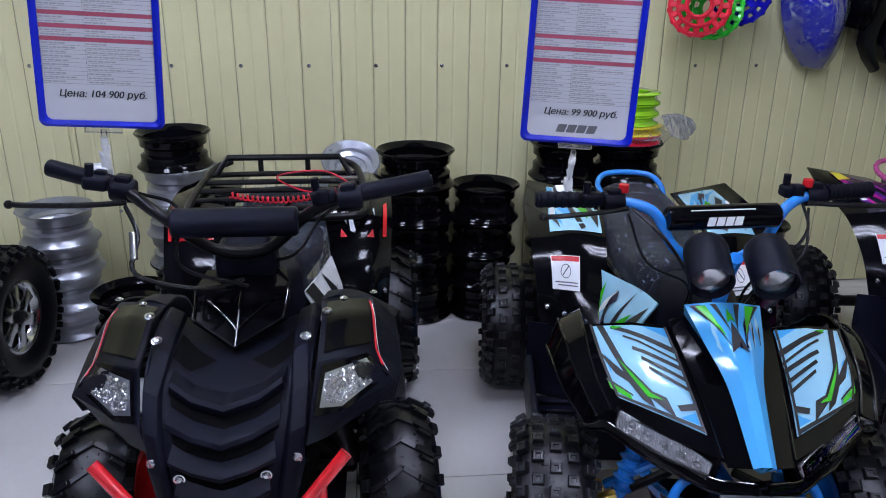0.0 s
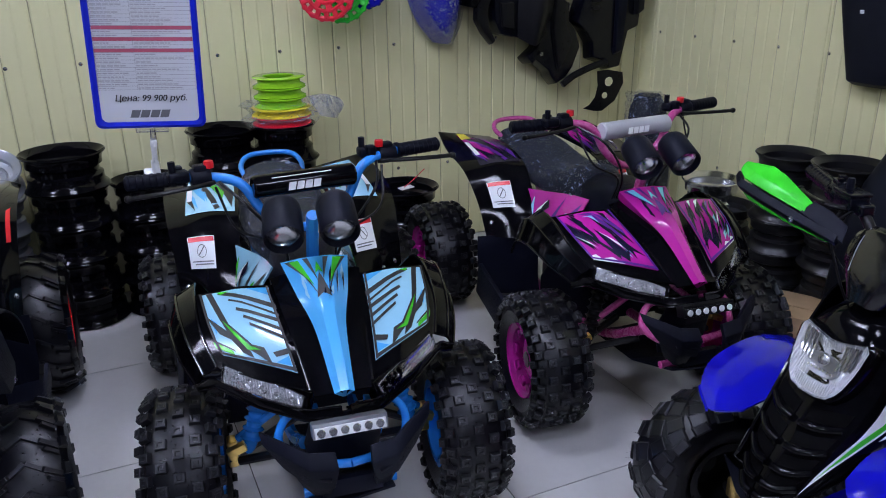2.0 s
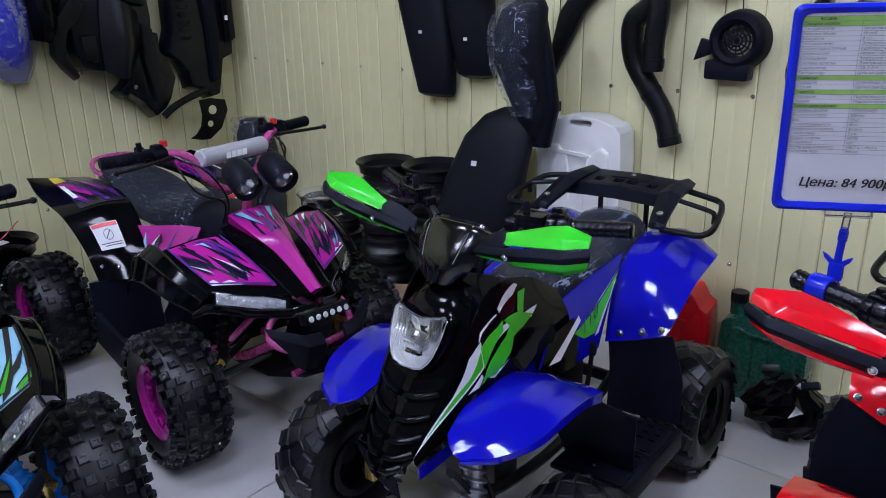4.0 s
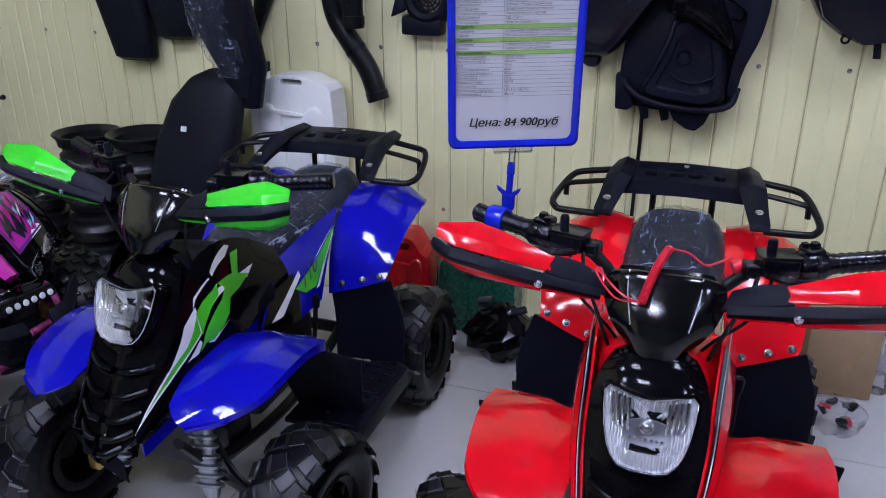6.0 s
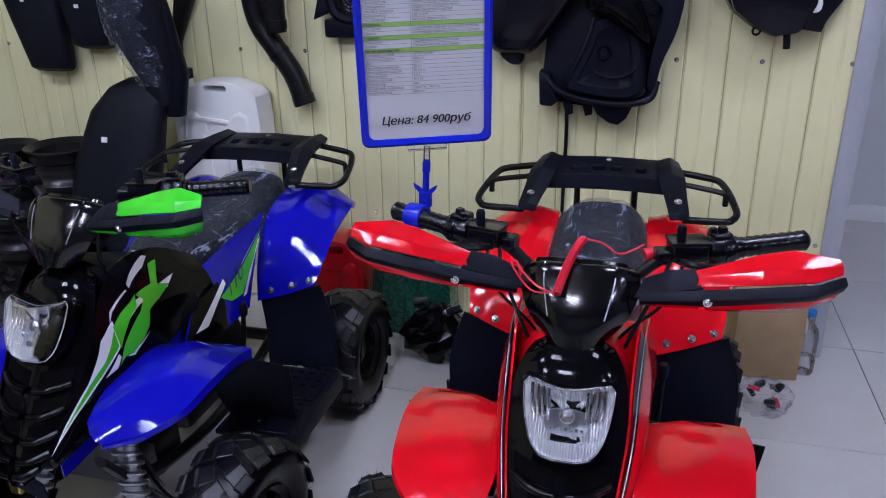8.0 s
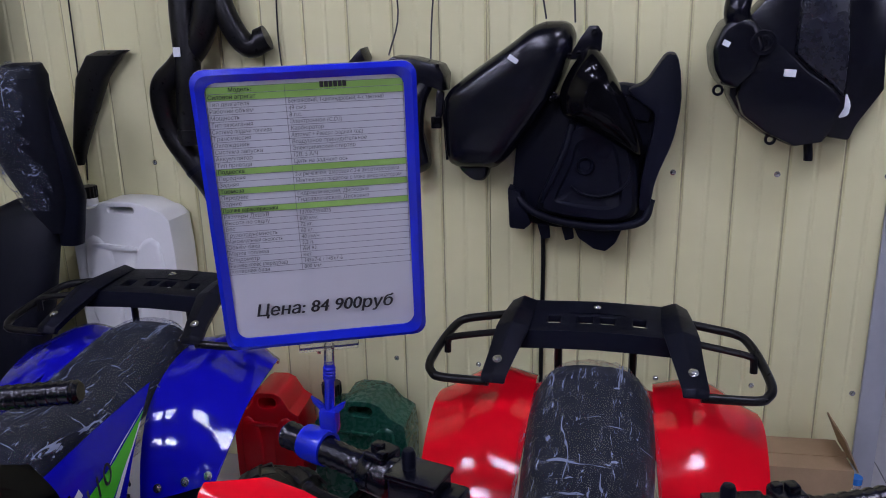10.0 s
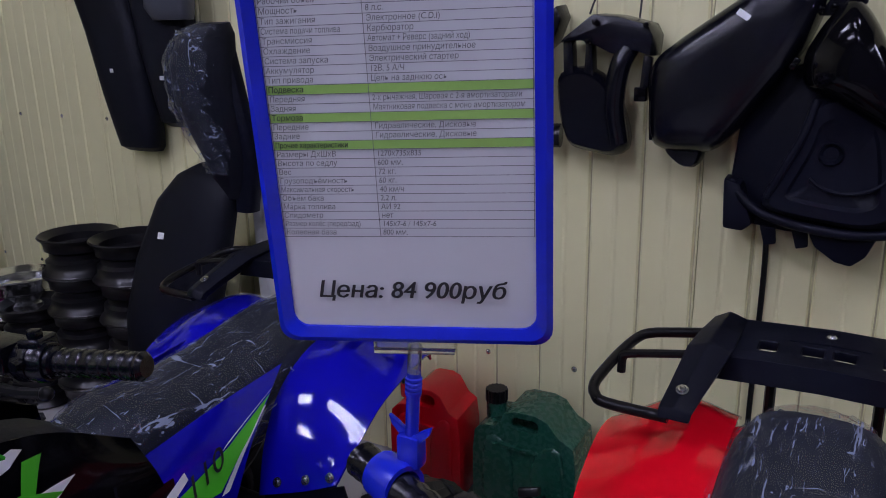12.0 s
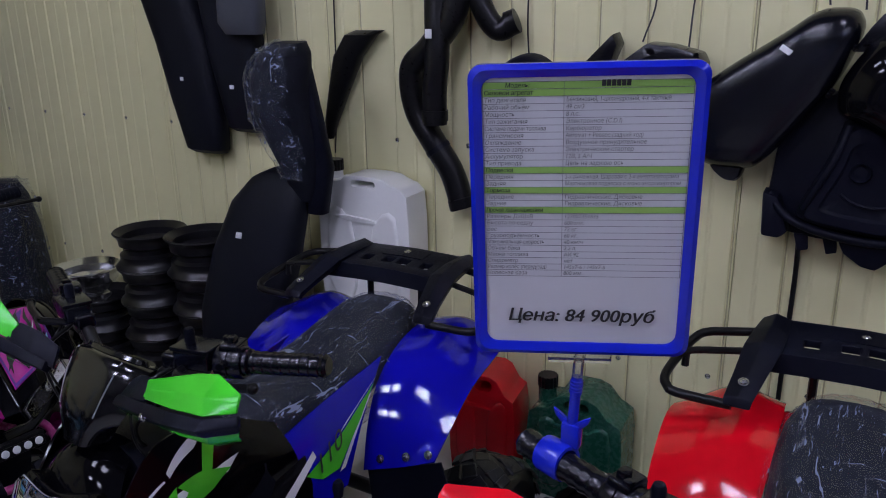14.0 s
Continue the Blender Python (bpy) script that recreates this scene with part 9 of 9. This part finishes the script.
part("ear_hole", lathe(bmesh.new(), [(0.004, 0), (0.008, 0), (0.008, 0.004), (0.004, 0.004)], 12, pose(2.787, -0.357, 1.296, 0, -90, 0), closed=True), M_GLOSS, ear)
for y_, z_ in ((-0.300, 1.246), (-0.322, 1.25), (-0.268, 1.155), (-0.262, 1.145)):
    part("clip", box(bmesh.new(), 0.014, 0.012, 0.012, pose(2.775, y_, z_, 30), 0.003), M_GLOSS, cov)

fd = thing("rear_fender_moulding", pose(0, 0, 0), "large black plastic fender moulding hung on the wall", "fender", "parts hung on the walls")
tray_o = [(-0.17, 1.09), (-0.155, 0.92), (-0.155, 0.835), (-0.18, 0.822), (-0.27, 0.81), (-0.40, 0.805), (-0.485, 0.83), (-0.505, 0.89), (-0.515, 0.96), (-0.545, 1.052), (-0.560, 1.15), (-0.50, 1.165), (-0.431, 1.178), (-0.34, 1.17), (-0.25, 1.14)]
e_plate("tray", tray_o, 2.872, 0.045, M_BLACK, fd, 0.008, 0.98)
e_plate("arm", chaikin([(-0.43, 1.165), (-0.478, 1.180), (-0.508, 1.228), (-0.525, 1.250), (-0.548, 1.246), (-0.558, 1.20), (-0.563, 1.13), (-0.548, 1.04), (-0.512, 0.95), (-0.50, 0.87), (-0.472, 0.87), (-0.478, 0.96), (-0.498, 1.06), (-0.505, 1.11), (-0.47, 1.135)], 1), 2.86, 0.075, M_BLACK, fd, 0.006, 0.98, "raised black side arm with a mounting lug")
part("lug_hole", lathe(bmesh.new(), [(0.004, 0), (0.008, 0), (0.008, 0.004), (0.004, 0.004)], 12, pose(2.787, -0.532, 1.215, 0, -90, 0), closed=True), M_BLACK, fd)
e_plate("cross_web", [(-0.425, 1.150), (-0.50, 1.128), (-0.49, 1.085), (-0.43, 1.10)], 2.84, 0.03, M_BLACK, fd, 0.004, 0.97)
e_dome("seat_shell", [(-0.305, 1.10), (-0.285, 1.01), (-0.235, 0.90), (-0.225, 0.865), (-0.30, 0.85), (-0.42, 0.838), (-0.475, 0.86), (-0.472, 0.95), (-0.452, 1.06), (-0.42, 1.11)],
       ((2.84, 1.06), (2.80, 1.0), (2.77, 0.95), (2.757, 0.86), (2.757, 0.66), (2.764, 0.60), (2.767, 0.3)), M_BLACK, fd)
part("recess_rim", tube(bmesh.new(), [(2.757, -0.375 - 0.078 * math.cos(0.25 * k), 0.975 - 0.062 * math.sin(0.25 * k)) for k in range(11)], 0.0035, 8, 2), M_BLACK, fd)
part("recess_boss", lathe(bmesh.new(), [(0.010, 0.0), (0.020, 0.012), (0.024, 0.0), (0.018, -0.01)], 24, pose(2.77, -0.345, 0.985, 0, -86, 0), closed=True), M_BLACK, fd)
part("ridge", tube(bmesh.new(), [(2.765, -0.312, 1.085), (2.752, -0.295, 1.02), (2.752, -0.262, 0.945), (2.765, -0.240, 0.895)], 0.008, 10, 4), M_BLACK, fd)
part("lip", tube(bmesh.new(), [(2.80, -0.162, 0.915), (2.785, -0.21, 0.868), (2.775, -0.29, 0.842), (2.775, -0.40, 0.832), (2.785, -0.485, 0.848), (2.80, -0.505, 0.90)], 0.010, 10, 5), M_BLACK, fd)
e_plate("corner_block", [(-0.15, 0.925), (-0.185, 0.915), (-0.215, 0.83), (-0.195, 0.812), (-0.155, 0.815)], 2.84, 0.055, M_BLACK, fd, 0.008, 0.95)
for y_ in (-0.225, -0.285):
    e_plate("tab", [(y_, 0.825), (y_ - 0.03, 0.825), (y_ - 0.034, 0.79), (y_ - 0.012, 0.784)], 2.82, 0.012, M_BLACK, fd, 0.003, 1.0)
e_plate("foot", [(-0.315, 0.825), (-0.445, 0.835), (-0.425, 0.785), (-0.40, 0.762), (-0.37, 0.768), (-0.33, 0.795)], 2.84, 0.05, M_BLACK, fd, 0.007, 0.95)

bx = thing("air_filter_box", pose(0, 0, 0), "black angular air filter box hung on the wall", "air filter box", "parts hung on the walls")
e_plate("body", [(-0.66, 1.15), (-0.69, 1.10), (-0.75, 1.055), (-0.81, 1.03), (-0.88, 1.045), (-0.915, 1.12), (-0.915, 1.25), (-0.90, 1.38), (-0.80, 1.42), (-0.72, 1.36), (-0.66, 1.29)], 2.872, 0.085, M_MOULD, bx, 0.008, 0.97)
e_plate("front_face", [(-0.675, 1.15), (-0.692, 1.108), (-0.744, 1.068), (-0.809, 1.037), (-0.868, 1.047), (-0.898, 1.135), (-0.878, 1.168), (-0.823, 1.206), (-0.789, 1.238), (-0.76, 1.265), (-0.70, 1.25)], 2.79, 0.035, M_MOULD, bx, 0.004, 0.97)
e_plate("sloped_panel", [(-0.795, 1.242), (-0.83, 1.21), (-0.88, 1.172), (-0.905, 1.145), (-0.905, 1.25), (-0.893, 1.36), (-0.80, 1.39)], 2.79, 0.022, material("slate_plastic", (0.008, 0.009, 0.016), 0.28, vary=0.15, spec=0.5), bx, 0.006, 0.96, "slate grey moulded side panel")
e_plate("side_chamber", [(-0.612, 1.262), (-0.62, 1.206), (-0.640, 1.172), (-0.673, 1.158), (-0.715, 1.20), (-0.735, 1.262), (-0.71, 1.32), (-0.671, 1.335), (-0.635, 1.315)], 2.872, 0.135, M_MOULD, bx, 0.012, 0.88, "", 3)
e_plate("rear_wing", [(-0.89, 1.38), (-0.985, 1.38), (-1.000, 1.158), (-0.948, 1.073), (-0.938, 1.040), (-0.885, 1.048)], 2.872, 0.045, M_MOULD, bx, 0.008, 0.97)
e_plate("drain_patch", chaikin([(-0.912, 1.158), (-0.925, 1.13), (-0.922, 1.105), (-0.900, 1.098), (-0.908, 1.125)], 1), 2.80, 0.006, M_WHITEPRINT, bx, 0.001, 1.0)
part("neck", tube(bmesh.new(), [(2.78, -0.68, 1.30), (2.76, -0.665, 1.33), (2.77, -0.67, 1.37)], 0.028, 14), M_MOULD, bx)
part("cap_ring", lathe(bmesh.new(), [(0.018, 0), (0.028, 0), (0.026, 0.014), (0.018, 0.014)], 20, pose(2.745, -0.722, 1.268, 0, -90, 0), closed=True), M_MOULD, bx)
part("price_tag", box(bmesh.new(), 0.003, 0.025, 0.016, pose(2.752, -0.784, 1.202, 5, 0, 0)), M_WHITEPRINT, bx)
part("price_tag", box(bmesh.new(), 0.003, 0.016, 0.012, pose(2.734, -0.645, 1.268, 25, 0, 0)), M_WHITEPRINT, bx)
for y_, z_ in ((-0.640, 1.162), (-0.762, 1.050)):
    part("ear", lathe(bmesh.new(), [(0.007, 0), (0.013, 0), (0.013, 0.010), (0.007, 0.010)], 14, pose(2.800, y_, z_, 0, -90, 0), closed=True), M_MOULD, bx)
part("hook", tube(bmesh.new(), [(2.79, -0.842, 1.05), (2.785, -0.845, 1.02), (2.785, -0.846, 1.004)], 0.010, 10), M_MOULD, bx)
for pts, lab in (([(2.83, -0.24, 1.33), (2.86, -0.22, 1.45), (2.87, -0.23, 1.62)], "thin dark wire holding a tank on the wall"), ([(2.82, -0.31, 1.32), (2.86, -0.30, 1.45), (2.87, -0.29, 1.62)], "thin dark wire holding a cover on the wall"),
                 ([(2.83, 0.16, 1.25), (2.86, 0.14, 1.36), (2.87, 0.17, 1.55)], "thin dark wire holding a cover on the wall"), ([(2.83, 0.05, 1.24), (2.86, 0.05, 1.36), (2.87, 0.03, 1.55)], "thin dark wire holding a cover on the wall"),
                 ([(2.86, 0.47, 1.20), (2.87, 0.48, 1.32), (2.87, 0.47, 1.55)], "thin dark wire holding a shroud on the wall"), ([(2.81, -0.80, 1.36), (2.86, -0.78, 1.45), (2.87, -0.80, 1.6)], "thin dark wire holding a box on the wall"),
                 ([(2.86, 1.13, 0.90), (2.87, 1.12, 1.10), (2.87, 1.11, 1.5)], "thin dark cord hanging down the wall")):
    tube_thing("hanging_wire", pts, 0.0022, M_DARK, lab, "wire", 5)
tube_thing("power_cord", [(2.855, -0.232, 0.84), (2.872, -0.235, 0.70), (2.872, -0.232, 0.40), (2.872, -0.232, 0.02)], 0.006, M_SATIN, "black cord running down the wall", "cord", 4)

# ---- canisters and floor things ----


def jerrycan(name, m, w, h, d, mat, label, cap_mat, cap_at, hump=0.92):
    """A flat canister with a grip hole through its hump, a cap on its shoulder and pressed panels; x across, z up."""
    ob = thing(name, m, label, "canister", "canisters")
    sh = h * hump
    grip_h = max(h * 0.042, (h - sh) * 0.62)
    rise = (h - sh) * 0.45
    body = [(-w / 2 + 0.025, 0), (w / 2 - 0.025, 0), (w / 2, 0.025), (w / 2, sh * 0.93), (w / 2 - 0.03, sh), (w * 0.34, sh + 0.004), (w * 0.20, h), (-w * 0.17, h), (-w * 0.24, sh + 0.004), (-w / 2 + 0.025, sh), (-w / 2, sh - 0.025), (-w / 2, 0.025)]
    body = softened(body, 1)
    part("body", holed_slab(body, [rounded(w * 0.26, grip_h, grip_h * 0.42, 4, w * 0.02, h - 0.0145 - grip_h / 2)], d, pose(0, d / 2, 0, 90), 0.012), mat, ob)
    part("neck", lathe(bmesh.new(), [(0.001, 0.0), (0.026, 0.0), (0.026, 0.016 + rise), (0.001, 0.016 + rise)], 18, pose(cap_at * w, 0, sh - 0.004)), mat, ob)
    teeth = [((0.0285 if k % 4 in (0, 1) else 0.0262) * math.cos(math.pi * k / 32), (0.0285 if k % 4 in (0, 1) else 0.0262) * math.sin(math.pi * k / 32)) for k in range(64)]
    cap = prism(bmesh.new(), teeth, 0.034, pose(cap_at * w, 0, sh + rise + 0.012), 0.0012, 1)
    part("cap", cap, cap_mat, ob, "black ribbed screw cap")
    for sx in (-1, 1):
        o = [(sx * w * 0.08, h * 0.10), (sx * w * 0.40, h * 0.10), (sx * w * 0.40, h * 0.74), (sx * w * 0.26, h * 0.80), (sx * w * 0.08, h * 0.66)]
        part("pressed_panel", prism(bmesh.new(), softened(o if sx > 0 else o[::-1], 1), 0.009, pose(0, -d / 2 + 0.001, 0, 90), 0.006, 3, 0.9), mat, ob)
    part("rib", prism(bmesh.new(), softened([(-w * 0.30, h * 0.70), (w * 0.16, h * 0.68), (w * 0.16, h * 0.715), (-w * 0.30, h * 0.735)], 1), 0.012, pose(0, -d / 2 + 0.002, 0, 90), 0.004, 2), mat, ob)
    return ob


jerrycan("water_canister", pose(2.81, 0.962, 0.405, 0, 0, -90), 0.33, 0.455, 0.11, M_HDPE, "milky white plastic canister with black cap hung by the wall", M_SATIN, -0.41, 0.945)
jerrycan("fuel_canister", pose(2.775, 0.255, 0.003, 0, 0, -88), 0.27, 0.325, 0.14, M_JERRY, "dark green plastic fuel canister standing on the floor", M_SATIN, -0.37, 0.84)
jerrycan("fuel_canister", pose(2.765, 0.535, 0.003, 0, 0, -84), 0.20, 0.33, 0.14, M_RED, "red plastic fuel canister standing on the floor", M_SATIN, -0.37, 0.84)

fs = thing("wrapped_seat", pose(2.68, 2.62, 0, 0, 0, 25), "black seat in clear film stood in the corner", "seat")
prof = [(0.0, 0.02, 0.08, 0.06), (0.0, 0.15, 0.10, 0.08), (0.01, 0.32, 0.115, 0.09), (0.02, 0.50, 0.115, 0.085), (0.03, 0.64, 0.095, 0.07), (0.035, 0.70, 0.06, 0.05)]
part("cushion", loft(bmesh.new(), [oval((0, y, z), (1, 0, 0), (0, 1, 0), w, d, 22, 2.8) for y, z, w, d in prof]), M_VINYL, fs)
fr = []
for i in range(20):
    y, z, w = cr([p[:3] for p in prof], i / 19)
    fr.append([p + Vector((random.uniform(-1, 1), random.uniform(-1, 1), random.uniform(-1, 1))) * 0.008 for p in oval((0, y, z), (1, 0, 0), (0, 1, 0), w + 0.012, 0.095, 24, 2.4)])
part("wrap_film", film(loft(bmesh.new(), fr)), M_FILM, fs, "crinkled clear film").visible_shadow = False


def carton(x, y, w, d, h, turn, label):
    ob = thing("cardboard_box", pose(x, y, 0.003, 0, 0, turn), label, "box")
    part("carton", box(bmesh.new(), w, d, h, pose(0, 0, h / 2), 0.004), M_CARD, ob)
    part("flap", box(bmesh.new(), w * 0.98, 0.004, d * 0.45, pose(0, -d / 2 + 0.01, h + d * 0.18, -24), 0.001, 1), M_CARD, ob)
    part("tape", box(bmesh.new(), w * 0.18, d + 0.004, 0.002, pose(0, 0, h + 0.001)), M_CARD, ob)
    return ob


carton(2.76, -0.90, 0.15, 0.20, 0.27, 4, "brown cardboard box by the wall")
carton(2.46, 1.46, 0.22, 0.26, 0.16, 30, "opened brown cardboard box on the floor")
part_lab = part("box_label", box(bmesh.new(), 0.055, 0.002, 0.05, pose(2.70, -1.003, 0.20, 0, 0, 4)), M_WHITEPRINT)
tagged(part_lab, "white printed label on the cardboard box", "label")
bt = thing("water_bottle", pose(2.76, -1.03, 0.004), "empty clear plastic bottle standing on the floor", "bottle")
part("bottle_body", lathe(bmesh.new(), [(0.002, 0.0), (0.030, 0.0), (0.033, 0.006), (0.033, 0.05), (0.031, 0.055), (0.033, 0.06), (0.033, 0.12), (0.028, 0.15), (0.014, 0.175), (0.013, 0.20), (0.002, 0.20)], 24), M_CLEAR, bt).visible_shadow = False
part("bottle_cap", lathe(bmesh.new(), [(0.001, 0.215), (0.015, 0.215), (0.015, 0.198), (0.001, 0.198)], 16), M_CYANPIPE, bt, "blue bottle cap")
gl = thing("parts_bag", pose(2.50, -0.88, 0.004), "crumpled clear bag with small dark parts on the floor", "plastic bag")
rr = []
for i in range(8):
    a = i / 7
    rr.append([Vector((0.085 * math.sin(math.pi * (0.15 + 0.8 * a)) * math.cos(q) + random.uniform(-0.012, 0.012), 0.085 * math.sin(math.pi * (0.15 + 0.8 * a)) * math.sin(q) + random.uniform(-0.012, 0.012), max(0.0, 0.10 * a + random.uniform(-0.006, 0.006)))) for q in [2 * math.pi * k / 22 for k in range(22)]])
part("bag_skin", loft(bmesh.new(), rr), M_FILM, gl).visible_shadow = False
for k in range(9):
    part("small_part", box(bmesh.new(), 0.03, 0.018, 0.014, pose(random.uniform(-0.04, 0.04), random.uniform(-0.04, 0.04), 0.014 + 0.009 * k, random.uniform(0, 90), random.uniform(0, 40), random.uniform(0, 180)), 0.003), (M_SATIN, M_STEEL, M_CORD)[k % 3 if k % 4 else 0], gl)

pb = thing("parts_bundle", pose(2.60, 0.13, 0.004), "bundle of black plastic parts in a dark bag on the floor", "parts bag")
rr = []
for i in range(8):
    a = i / 7
    rr.append([Vector((0.105 * math.sin(math.pi * (0.2 + 0.72 * a)) * math.cos(q) + random.uniform(-0.012, 0.012), 0.125 * math.sin(math.pi * (0.2 + 0.72 * a)) * math.sin(q) + random.uniform(-0.012, 0.012), max(0.0, 0.17 * a + random.uniform(-0.01, 0.01)))) for q in [2 * math.pi * k / 20 for k in range(20)]])
part("bag_skin", loft(bmesh.new(), rr), M_GLOSS, pb, "crumpled gloss black bag", smooth=False)
for k in range(6):
    part("small_part", box(bmesh.new(), 0.05, 0.03, 0.02, pose(random.uniform(-0.05, 0.05), random.uniform(-0.07, 0.07), 0.145 + 0.008 * k, random.uniform(0, 60), random.uniform(0, 40), random.uniform(0, 180)), 0.004), (M_SATIN, M_BLACK, M_DARK)[k % 3], pb)

# ---- floor tiles ----
tile = bmesh.new()
prism(tile, rounded(0.5972, 0.5972, 0.002, 1), 0.0035, pose(0, 0, 0), 0.0008, 1)
tile_mesh = None
for i in range(-12, 5):
    for j in range(-13, 3):
        cx, cy = 2.355 + 0.6 * i - 0.3, 1.78 + 0.6 * j + 0.3
        if cx < WEST - 0.2 or cx > 4.7 or cy > NORTH + 0.3 or cy < SOUTH - 0.2:
            continue
        if tile_mesh is None:
            o = part("tile", tile, M_TILE, slab, smooth=False)
            tile_mesh = o.data
            o.matrix_basis = pose(cx, cy, -0.0035)
        else:
            shared("tile", tile_mesh, slab, pose(cx, cy, -0.0035))
